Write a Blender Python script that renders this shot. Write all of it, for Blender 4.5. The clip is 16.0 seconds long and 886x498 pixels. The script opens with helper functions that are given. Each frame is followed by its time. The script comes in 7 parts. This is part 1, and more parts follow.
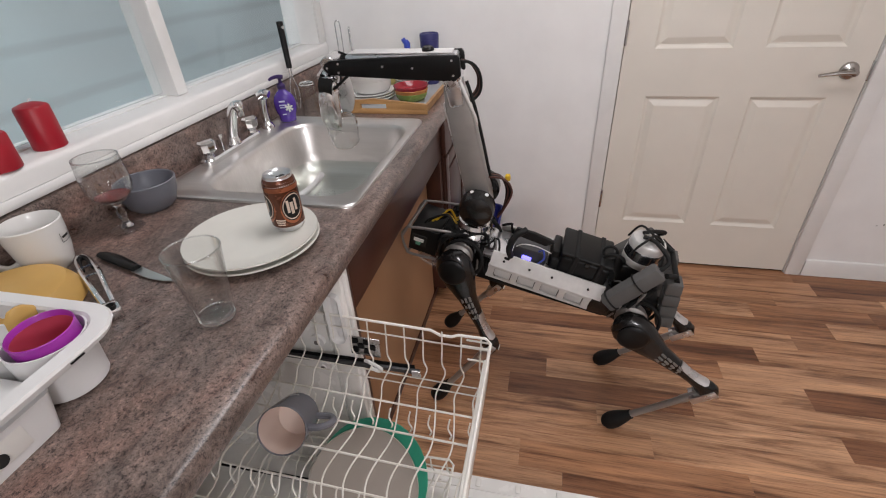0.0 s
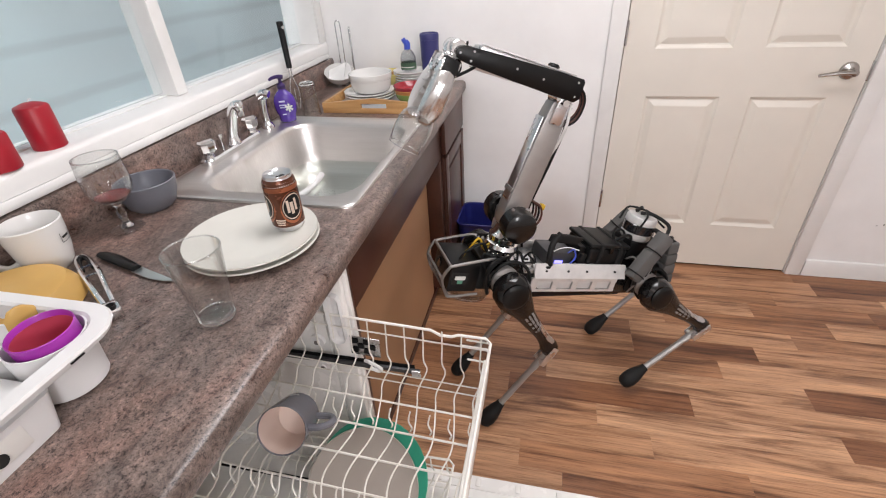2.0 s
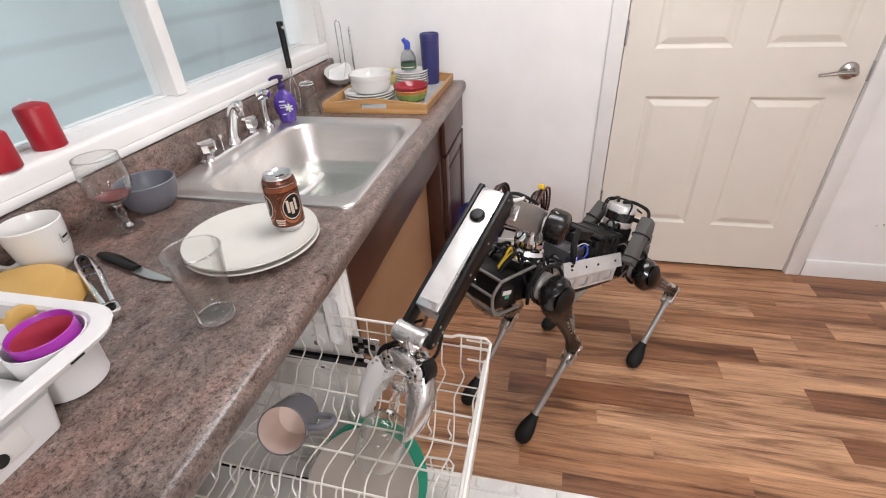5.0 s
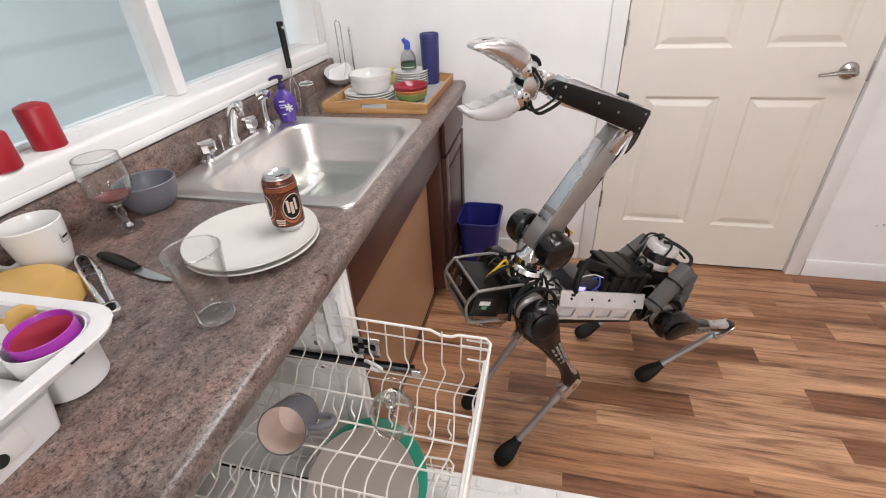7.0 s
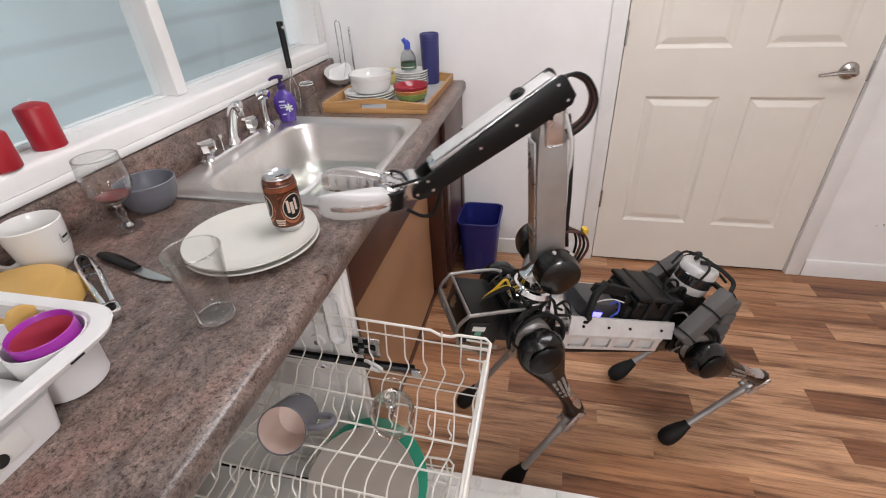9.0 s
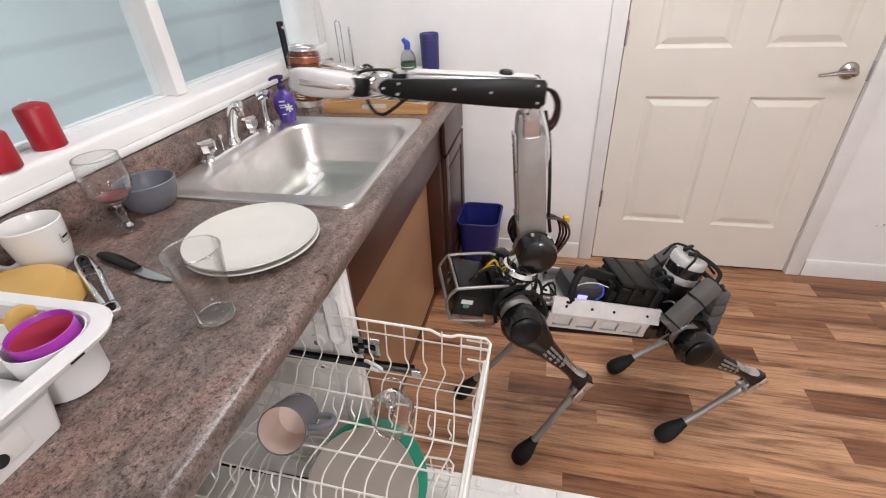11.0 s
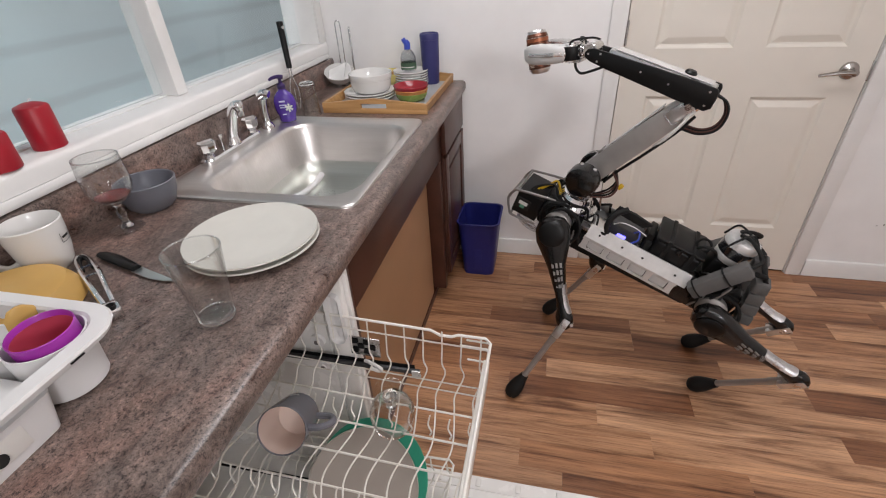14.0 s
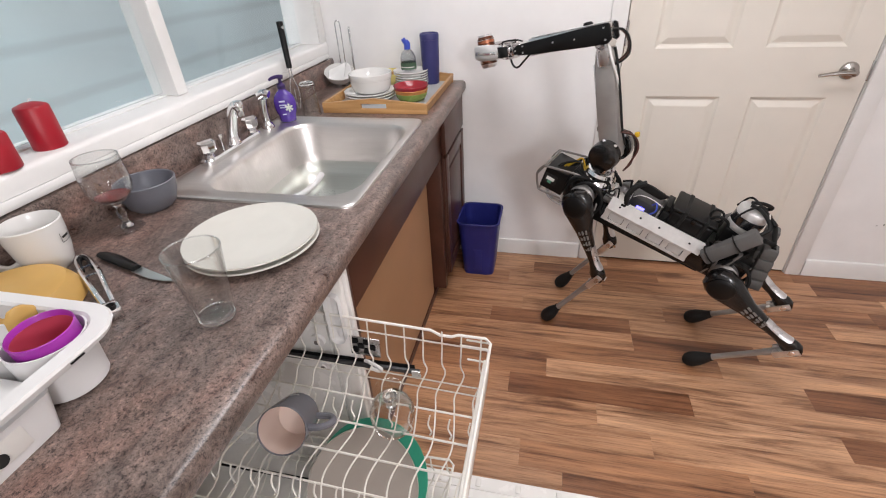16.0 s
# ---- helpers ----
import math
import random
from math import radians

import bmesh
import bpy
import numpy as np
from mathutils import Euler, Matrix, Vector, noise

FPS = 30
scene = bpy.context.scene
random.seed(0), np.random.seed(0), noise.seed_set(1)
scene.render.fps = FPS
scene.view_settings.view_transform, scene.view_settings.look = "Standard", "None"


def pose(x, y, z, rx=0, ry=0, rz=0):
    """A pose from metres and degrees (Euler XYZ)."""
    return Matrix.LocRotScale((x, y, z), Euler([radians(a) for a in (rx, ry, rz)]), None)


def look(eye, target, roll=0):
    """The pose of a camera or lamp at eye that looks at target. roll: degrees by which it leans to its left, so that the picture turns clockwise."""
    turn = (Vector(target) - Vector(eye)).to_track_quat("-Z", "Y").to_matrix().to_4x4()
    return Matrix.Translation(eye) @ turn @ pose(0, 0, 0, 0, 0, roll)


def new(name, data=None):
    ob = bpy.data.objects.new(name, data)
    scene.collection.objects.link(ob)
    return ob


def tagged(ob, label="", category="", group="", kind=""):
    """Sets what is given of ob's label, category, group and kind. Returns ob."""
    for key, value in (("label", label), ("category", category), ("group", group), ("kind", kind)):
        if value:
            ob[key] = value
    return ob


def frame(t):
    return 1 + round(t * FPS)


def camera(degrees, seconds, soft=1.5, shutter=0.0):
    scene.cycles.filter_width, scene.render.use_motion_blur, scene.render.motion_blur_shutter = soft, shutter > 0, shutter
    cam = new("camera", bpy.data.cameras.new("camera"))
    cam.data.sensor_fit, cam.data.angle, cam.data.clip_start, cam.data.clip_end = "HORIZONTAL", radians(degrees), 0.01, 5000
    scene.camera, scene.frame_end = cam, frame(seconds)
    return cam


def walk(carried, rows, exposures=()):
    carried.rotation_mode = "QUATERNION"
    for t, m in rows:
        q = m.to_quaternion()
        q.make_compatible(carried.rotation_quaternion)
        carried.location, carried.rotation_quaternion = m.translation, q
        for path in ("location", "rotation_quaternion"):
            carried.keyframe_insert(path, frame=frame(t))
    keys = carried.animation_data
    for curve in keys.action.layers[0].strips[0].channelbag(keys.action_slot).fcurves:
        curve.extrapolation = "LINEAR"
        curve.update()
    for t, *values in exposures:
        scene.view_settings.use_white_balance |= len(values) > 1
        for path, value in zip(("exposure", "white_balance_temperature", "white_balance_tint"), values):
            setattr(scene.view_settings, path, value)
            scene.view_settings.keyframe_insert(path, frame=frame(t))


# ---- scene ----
cam = camera(88.31, 16.0, soft=1.1, shutter=0.5)
EYE = (1.0295, -2.1263, 1.4008)
CP, CY = radians(-32.931), radians(13.934)
VIEW = look(EYE, (EYE[0] - math.sin(CY) * math.cos(CP), EYE[1] + math.cos(CY) * math.cos(CP), EYE[2] + math.sin(CP)), -3.24)
EXPOSURES = [(0.0, -0.45, 6500, 10), (0.5, -0.50, 6500, 10), (1.0, -0.16, 6500, 10), (1.5, 0.07, 6500, 10), (2.0, 0.05, 6500, 10), (3.0, 0.00, 6500, 10), (4.0, 0.03, 6500, 10), (6.5, 0.11, 6500, 10), (7.0, 0.03, 6500, 10), (8.0, -0.06, 6500, 10), (8.5, -0.41, 6500, 10), (9.0, -0.13, 6500, 10), (11.3, 0.03, 6500, 10), (12.0, -0.03, 6500, 10), (12.5, -0.24, 6500, 10), (13.0, -0.35, 6500, 10), (14.0, -0.33, 6500, 10), (14.5, -0.15, 6500, 10), (15.0, -0.04, 6500, 10), (15.5, -0.04, 6500, 10), (16.0, 0.00, 6500, 10)]
walk(cam, [(0.0, VIEW), (16.0, VIEW)], EXPOSURES)

# ---- light ----
world = bpy.data.worlds.new("daylight")
scene.world = world
world.use_nodes = True
_wn = world.node_tree
_sky = _wn.nodes.new("ShaderNodeTexSky")
_sky.sky_type, _sky.sun_disc = "NISHITA", False
_sky.sun_elevation, _sky.sun_rotation = radians(45), radians(120)
_wn.links.new(_sky.outputs[0], _wn.nodes["Background"].inputs[0])
_wn.nodes["Background"].inputs[1].default_value = 0.08


def area_lamp(name, m, sx, sy, power, colour):
    d = bpy.data.lights.new(name, "AREA")
    d.shape, d.size, d.size_y, d.energy, d.color = "RECTANGLE", sx, sy, power, colour
    ob = new(name, d)
    ob.matrix_basis = m
    return ob


# two overhead lamps added to light the room; no such source is known
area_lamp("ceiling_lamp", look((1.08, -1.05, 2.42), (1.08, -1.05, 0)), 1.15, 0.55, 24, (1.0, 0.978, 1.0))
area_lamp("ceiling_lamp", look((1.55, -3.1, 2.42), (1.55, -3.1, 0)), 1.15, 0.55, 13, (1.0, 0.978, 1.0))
# area lamp aimed along the wall shadows; the south window behind it is assumed
area_lamp("window_daylight", look((2.66, -3.97, 2.0), (1.1, -0.3, 0.95)), 0.45, 0.38, 31, (1.0, 0.98, 1.0))


# ---- materials ----
def mat(name, colour, rough=0.5, metal=0.0, **kw):
    m = bpy.data.materials.new(name)
    m.use_nodes = True
    b = m.node_tree.nodes["Principled BSDF"]
    b.inputs["Base Color"].default_value = (*colour, 1)
    b.inputs["Roughness"].default_value = rough
    b.inputs["Metallic"].default_value = metal
    for k, v in kw.items():
        b.inputs[k.replace("_", " ")].default_value = v
    return m


class Nodes:
    """Short hand for the nodes of one material."""

    def __init__(self, m):
        self.t = m.node_tree
        self.b = m.node_tree.nodes["Principled BSDF"]
        self.co = self.t.nodes.new("ShaderNodeTexCoord")

    def add(self, kind, **kw):
        n = self.t.nodes.new(kind)
        for k, v in kw.items():
            n.inputs[k.replace("_", " ")].default_value = v
        return n

    def link(self, a, b):
        self.t.links.new(a, b)

    def coords(self, scale=(1, 1, 1), source="Object"):
        n = self.add("ShaderNodeMapping", Scale=scale)
        self.link(self.co.outputs[source], n.inputs["Vector"])
        return n.outputs[0]

    def noise(self, scale, detail=4, rough=0.55, vec=None):
        n = self.add("ShaderNodeTexNoise", Scale=scale, Detail=detail, Roughness=rough)
        self.link(vec if vec is not None else self.co.outputs["Object"], n.inputs["Vector"])
        return n.outputs["Fac"]

    def ramp(self, fac, stops):
        n = self.t.nodes.new("ShaderNodeValToRGB")
        el = n.color_ramp.elements
        while len(el) < len(stops):
            el.new(0.5)
        for e, (p, c) in zip(el, stops):
            e.position, e.color = p, (*c, 1)
        self.link(fac, n.inputs[0])
        return n.outputs[0]

    def mix(self, fac, a, b, how="MIX"):
        n = self.t.nodes.new("ShaderNodeMix")
        n.data_type, n.blend_type = "RGBA", how
        for s, v in ((n.inputs[0], fac), (n.inputs[6], a), (n.inputs[7], b)):
            if hasattr(v, "default_value"):
                self.link(v, s)
            else:
                s.default_value = v if not isinstance(v, tuple) else (*v, 1)
        return n.outputs[2]

    def bump(self, height, strength, dist=0.001):
        n = self.add("ShaderNodeBump", Strength=strength, Distance=dist)
        self.link(height, n.inputs["Height"])
        self.link(n.outputs[0], self.b.inputs["Normal"])

    def rough(self, fac, lo, hi):
        n = self.add("ShaderNodeMapRange", To_Min=lo, To_Max=hi)
        self.link(fac, n.inputs[0])
        self.link(n.outputs[0], self.b.inputs["Roughness"])

    def colour(self, out):
        self.link(out, self.b.inputs["Base Color"])


def worn(name, colour, rough=0.5, metal=0.0, vary=0.12, scale=14, bump=0.12, grain=220, **kw):
    """A plain surface with mottling, uneven gloss and fine relief."""
    m = mat(name, colour, rough, metal, **kw)
    n = Nodes(m)
    big, small = n.noise(scale, 5), n.noise(grain, 3)
    dark = tuple(c * (1 - vary) for c in colour)
    lite = tuple(min(1, c * (1 + vary * 0.6)) for c in colour)
    n.colour(n.ramp(big, [(0.3, dark), (0.7, lite)]))
    n.rough(big, max(0.02, rough - 0.08), min(1, rough + 0.1))
    if bump:
        n.bump(small, bump)
    return m


M = {}
M["wall"] = worn("painted_plaster", (0.85, 0.838, 0.832), 0.55, vary=0.055, scale=4, bump=0.10, grain=90)
M["white_trim"] = worn("white_gloss_paint", (0.80, 0.79, 0.775), 0.32, vary=0.04, scale=8, bump=0.06, grain=60)
M["door_paint"] = worn("ivory_door_paint", (0.745, 0.70, 0.63), 0.38, vary=0.03, scale=5, bump=0.08, grain=120)
M["ceiling"] = worn("ceiling_paint", (0.82, 0.81, 0.79), 0.7, vary=0.03, scale=3)
M["cabinet"] = worn("stained_cabinet_wood", (0.070, 0.026, 0.017), 0.34, vary=0.3, scale=7, bump=0.1)
M["ply"] = worn("plywood_panel", (0.40, 0.222, 0.118), 0.5, vary=0.10, scale=4, bump=0.06)
# flat black; imitates unlit gaps and openings, and colours a board and slab
M["dark_gap"] = mat("dark_gap", (0.012, 0.011, 0.010), 0.8)
M["chrome"] = worn("chrome", (0.80, 0.80, 0.81), 0.08, 1.0, vary=0.04, bump=0)
M["alu"] = worn("milled_aluminium", (0.72, 0.72, 0.73), 0.28, 1.0, vary=0.10, scale=30, bump=0.05)
M["alu_dull"] = worn("grey_plate", (0.26, 0.245, 0.235), 0.42, 0.6, vary=0.10, scale=12, bump=0.08)
M["steel_wire"] = worn("steel_wire", (0.55, 0.55, 0.56), 0.25, 1.0, vary=0.1, bump=0)
M["ceramic"] = worn("white_ceramic", (0.73, 0.72, 0.70), 0.14, vary=0.02, bump=0)
M["plate"] = worn("cream_stoneware", (0.63, 0.615, 0.565), 0.22, vary=0.03, bump=0.02)
M["grey_bowl"] = worn("grey_stoneware", (0.155, 0.160, 0.185), 0.38, vary=0.08, bump=0.05)
M["mug_grey"] = worn("grey_glazed_mug", (0.145, 0.145, 0.165), 0.25, vary=0.08, bump=0.02)
M["mug_pink"] = worn("blush_glaze", (0.74, 0.60, 0.53), 0.3, vary=0.03, bump=0.02)
M["green_dish"] = worn("green_melamine", (0.045, 0.33, 0.215), 0.3, vary=0.06, bump=0)
M["beige_dish"] = worn("beige_stoneware", (0.38, 0.335, 0.295), 0.35, vary=0.06, bump=0.03)
M["caddy"] = worn("white_plastic", (0.75, 0.74, 0.735), 0.34, vary=0.025, bump=0.05)
M["purple"] = worn("magenta_plastic", (0.36, 0.030, 0.37), 0.35, vary=0.06, bump=0.03)
M["pink_in"] = worn("coral_plastic", (0.50, 0.06, 0.10), 0.4, vary=0.06, bump=0.03)
M["yellow"] = worn("mustard_plastic", (0.58, 0.35, 0.10), 0.45, vary=0.06, bump=0.06)
M["candle"] = worn("red_wax", (0.34, 0.002, 0.014), 0.38, vary=0.12, bump=0.08)
M["black_plastic"] = worn("black_plastic", (0.006, 0.006, 0.0062), 0.36, vary=0.25, bump=0.06, Specular_IOR_Level=0.25)
M["black_matt"] = worn("black_rubber", (0.008, 0.008, 0.008), 0.65, vary=0.3, bump=0.2, Specular_IOR_Level=0.3)
M["dark_shell"] = worn("charcoal_shell", (0.007, 0.0065, 0.0065), 0.22, vary=0.25, bump=0.06, Specular_IOR_Level=0.35, Coat_Weight=0.3, Coat_Roughness=0.08)
M["grey_foam"] = worn("grey_padding", (0.105, 0.100, 0.097), 0.85, vary=0.15, bump=0.5, grain=300)
M["satin"] = worn("satin_nickel", (0.42, 0.40, 0.38), 0.24, 1.0, vary=0.1, bump=0)
M["arm_plate"] = worn("machined_arm_plate", (0.40, 0.385, 0.37), 0.40, 0.6, vary=0.12, scale=14, bump=0.06)
M["painted_rail"] = worn("painted_rail", (0.66, 0.65, 0.64), 0.36, 0.35, vary=0.10, scale=30, bump=0.05)
M["jaw_metal"] = worn("scuffed_jaw_metal", (0.70, 0.69, 0.685), 0.24, 0.95, vary=0.25, scale=25, bump=0.08)
M["gripper"] = worn("frosted_plastic", (0.70, 0.69, 0.68), 0.30, vary=0.05, bump=0.04, Transmission_Weight=0.25)
M["bin_blue"] = worn("blue_plastic", (0.016, 0.020, 0.155), 0.38, vary=0.1, bump=0.08)
M["navy"] = worn("navy_plastic", (0.035, 0.036, 0.145), 0.42, vary=0.1, bump=0.05)
M["cap_blue"] = worn("blue_cap", (0.06, 0.10, 0.52), 0.35, vary=0.06, bump=0)
M["red_bowl"] = worn("red_glaze", (0.30, 0.016, 0.028), 0.2, vary=0.08, bump=0)
M["orange_bowl"] = worn("orange_glaze", (0.50, 0.19, 0.05), 0.25, vary=0.08, bump=0)
M["green_bowl"] = worn("lime_glaze", (0.22, 0.30, 0.06), 0.25, vary=0.08, bump=0)
M["yellow_bowl"] = worn("yellow_glaze", (0.62, 0.52, 0.18), 0.3, vary=0.05, bump=0)
M["rack"] = worn("white_vinyl_wire", (0.76, 0.73, 0.675), 0.35, vary=0.06, scale=40, bump=0)
M["tub"] = worn("white_enamel", (0.82, 0.80, 0.775), 0.25, vary=0.03, bump=0)
M["tub_grey"] = worn("grey_tub_plastic", (0.72, 0.70, 0.665), 0.4, vary=0.08, bump=0.03)
M["tray_floor"] = worn("grey_laminate", (0.42, 0.43, 0.44), 0.4, vary=0.05, bump=0.04)
M["scuff"] = mat("grey_scuff", (0.40, 0.39, 0.38), 0.8)
M["grey_case"] = worn("dark_grey_case", (0.045, 0.045, 0.048), 0.4, vary=0.1, bump=0.05)
M["paper"] = worn("white_paper", (0.80, 0.80, 0.79), 0.8, vary=0.03, bump=0.1)
M["brown_can"] = worn("brown_can_print", (0.135, 0.048, 0.026), 0.24, 0.55, vary=0.2, scale=40, bump=0)
M["orange_can"] = worn("orange_can_print", (0.36, 0.12, 0.055), 0.28, 0.5, vary=0.08, bump=0)
M["cream_print"] = worn("cream_can_print", (0.78, 0.66, 0.56), 0.32, 0.3, vary=0.04, bump=0)
M["blade"] = worn("knife_blade", (0.62, 0.66, 0.65), 0.32, 1.0, vary=0.08, bump=0)
M["wire_red"] = worn("wire_red", (0.085, 0.028, 0.020), 0.5, bump=0)
M["wire_yellow"] = worn("wire_yellow", (0.65, 0.42, 0.02), 0.5, bump=0)
M["pcb"] = worn("pcb_green", (0.10, 0.30, 0.20), 0.5, bump=0)
M["label_green"] = worn("bottle_label_green", (0.06, 0.12, 0.07), 0.5, bump=0)
M["wine"] = mat("red_wine", (0.20, 0.004, 0.004), 0.06, Transmission_Weight=0.3, IOR=1.33)
M["soap"] = worn("violet_liquid_soap", (0.075, 0.030, 0.30), 0.10, vary=0.1, bump=0, Coat_Weight=0.5)
M["soap_pump"] = worn("violet_pump", (0.030, 0.012, 0.085), 0.35, vary=0.1, bump=0)
M["lilac_print"] = worn("lilac_print", (0.55, 0.52, 0.74), 0.4, vary=0.05, bump=0)
M["lens"] = mat("sensor_glass", (0.01, 0.01, 0.012), 0.05, Coat_Weight=1.0)
M["led"] = mat("blue_led", (0.2, 0.2, 0.9), 0.4, Emission_Color=(0.16, 0.14, 1.0, 1), Emission_Strength=4.0)


def thin_glass(name, tint, gloss=0.05):
    """Thin clear glass: it lets light straight through and mirrors at grazing angles."""
    m = bpy.data.materials.new(name)
    m.use_nodes = True
    t = m.node_tree
    t.nodes.remove(t.nodes["Principled BSDF"])
    tr, gl, mx, fr = t.nodes.new("ShaderNodeBsdfTransparent"), t.nodes.new("ShaderNodeBsdfGlossy"), t.nodes.new("ShaderNodeMixShader"), t.nodes.new("ShaderNodeLayerWeight")
    tr.inputs[0].default_value = (*tint, 1)
    gl.inputs["Roughness"].default_value = gloss
    fr.inputs["Blend"].default_value = 0.5
    mr = t.nodes.new("ShaderNodeMapRange")
    mr.inputs["To Min"].default_value, mr.inputs["To Max"].default_value = 0.035, 0.96
    pw = t.nodes.new("ShaderNodeMath")
    pw.operation = "POWER"
    pw.inputs[1].default_value = 2.7
    t.links.new(fr.outputs["Facing"], pw.inputs[0])
    t.links.new(pw.outputs[0], mr.inputs[0])
    t.links.new(mr.outputs[0], mx.inputs[0])
    t.links.new(tr.outputs[0], mx.inputs[1])
    t.links.new(gl.outputs[0], mx.inputs[2])
    t.links.new(mx.outputs[0], t.nodes["Material Output"].inputs[0])
    return m


def clear(name, colour=(1, 1, 1), rough=0.0, ior=1.45):
    return mat(name, colour, rough, Transmission_Weight=1.0, IOR=ior)


M["glass"] = thin_glass("clear_glass", (0.972, 0.976, 0.973), 0.02)
M["solid_glass"] = clear("solid_glass", (0.97, 0.985, 0.98))
M["bottle"] = thin_glass("clear_bottle_plastic", (0.88, 0.89, 0.90), 0.08)
M["water"] = thin_glass("dishwater", (0.90, 0.95, 0.92), 0.03)
M["pane"] = clear("window_glass", (0.95, 0.98, 0.98), 0.0, 1.2)


def make_counter():
    m = mat("speckled_laminate", (0.25, 0.2, 0.18), 0.3)
    n = Nodes(m)
    turned = n.add("ShaderNodeMapping", Scale=(1.0, 0.55, 1.0), Rotation=(0, 0, radians(-32)))
    n.link(n.co.outputs["Object"], turned.inputs["Vector"])
    cloud = n.add("ShaderNodeTexNoise", Scale=5.5, Detail=7, Roughness=0.62, Distortion=0.9)
    n.link(turned.outputs[0], cloud.inputs["Vector"])
    mid = n.add("ShaderNodeTexNoise", Scale=34, Detail=7, Roughness=0.72, Distortion=0.5)
    n.link(turned.outputs[0], mid.inputs["Vector"])
    cloud, mid = cloud.outputs["Fac"], mid.outputs["Fac"]
    fine = n.noise(150, 6, 0.85)
    grit = n.noise(400, 4, 0.7)
    base = n.ramp(cloud, [(0.33, (0.105, 0.080, 0.069)), (0.45, (0.172, 0.135, 0.120)), (0.54, (0.204, 0.150, 0.130)), (0.66, (0.250, 0.162, 0.137))])
    veins = n.ramp(mid, [(0.33, (0.34, 0.27, 0.25)), (0.42, (0.74, 0.69, 0.67)), (0.52, (1.0, 1.0, 1.0)), (0.66, (1.42, 1.38, 1.36))])
    c = n.mix(0.9, base, veins, "MULTIPLY")
    spots = n.ramp(fine, [(0.418, (0.10, 0.07, 0.065)), (0.445, (0.84, 0.81, 0.80)), (0.55, (1.04, 1.04, 1.04)), (0.63, (1.65, 1.58, 1.54))])
    c = n.mix(0.9, c, spots, "MULTIPLY")
    c = n.mix(0.7, c, n.ramp(grit, [(0.39, (0.25, 0.20, 0.19)), (0.45, (1, 1, 1)), (0.57, (1.03, 1.03, 1.03)), (0.64, (1.5, 1.44, 1.4))]), "MULTIPLY")
    n.colour(c)
    n.rough(mid, 0.22, 0.38)
    n.bump(fine, 0.06)
    return m


def make_steel():
    m = mat("brushed_stainless", (0.62, 0.615, 0.60), 0.27, 1.0)
    n = Nodes(m)
    v = n.coords((3, 240, 40))
    lines = n.noise(1.0, 4, 0.6, v)
    n.colour(n.ramp(lines, [(0.3, (0.63, 0.605, 0.585)), (0.7, (0.70, 0.675, 0.655))]))
    n.rough(n.noise(6, 4), 0.33, 0.41)
    return m


def make_floor_wood():
    m = mat("laminate_floor", (0.4, 0.24, 0.12), 0.36)
    n = Nodes(m)
    info = n.t.nodes.new("ShaderNodeObjectInfo")
    geo = n.t.nodes.new("ShaderNodeNewGeometry")
    pos = n.add("ShaderNodeVectorMath")
    n.link(geo.outputs["Position"], pos.inputs[0])
    off = n.add("ShaderNodeVectorMath")
    off.operation = "SCALE"
    off.inputs[0].default_value = (37.0, 91.0, 13.0)
    n.link(info.outputs["Random"], off.inputs["Scale"])
    n.link(off.outputs[0], pos.inputs[1])
    mp = n.add("ShaderNodeMapping", Scale=(2.3, 62, 1))
    n.link(pos.outputs[0], mp.inputs[0])
    grain = n.noise(1.0, 7, 0.62, mp.outputs[0])
    mp2 = n.add("ShaderNodeMapping", Scale=(1.1, 11, 1))
    n.link(pos.outputs[0], mp2.inputs[0])
    rings = n.add("ShaderNodeTexNoise", Scale=1.5, Detail=7, Roughness=0.66, Distortion=0.7)
    n.link(mp2.outputs[0], rings.inputs["Vector"])
    wave = rings.outputs["Fac"]
    shade = n.t.nodes.new("ShaderNodeSeparateColor")
    n.link(info.outputs["Color"], shade.inputs[0])
    tone = n.ramp(shade.outputs[0], [(0.12, (0.120, 0.047, 0.022)), (0.30, (0.232, 0.103, 0.050)), (0.45, (0.335, 0.166, 0.085)), (0.60, (0.438, 0.242, 0.135)), (0.75, (0.530, 0.318, 0.190))])
    g = n.ramp(grain, [(0.30, (0.20, 0.12, 0.09)), (0.38, (0.66, 0.58, 0.53)), (0.48, (1.0, 1.0, 1.0)), (0.66, (1.24, 1.22, 1.18))])
    w = n.ramp(wave, [(0.33, (0.20, 0.12, 0.09)), (0.40, (0.50, 0.41, 0.36)), (0.48, (0.92, 0.88, 0.85)), (0.56, (1.08, 1.06, 1.05)), (0.70, (1.36, 1.34, 1.28))])
    fibre = n.add("ShaderNodeMapping", Scale=(9, 320, 1))
    n.link(pos.outputs[0], fibre.inputs[0])
    c = n.mix(0.85, tone, g, "MULTIPLY")
    c = n.mix(0.7, c, n.ramp(n.noise(1.0, 4, 0.7, fibre.outputs[0]), [(0.36, (0.55, 0.48, 0.44)), (0.48, (1, 1, 1)), (0.66, (1.16, 1.15, 1.13))]), "MULTIPLY")
    c = n.mix(0.8, c, w, "MULTIPLY")
    n.colour(c)
    n.rough(grain, 0.26, 0.42)
    n.bump(grain, 0.05)
    return m


def make_tray_wood():
    m = mat("bamboo", (0.50, 0.24, 0.075), 0.4)
    n = Nodes(m)
    v = n.coords((4, 60, 60))
    g = n.noise(1.0, 4, 0.6, v)
    n.colour(n.ramp(g, [(0.3, (0.40, 0.205, 0.075)), (0.7, (0.56, 0.32, 0.13))]))
    n.bump(g, 0.06)
    return m


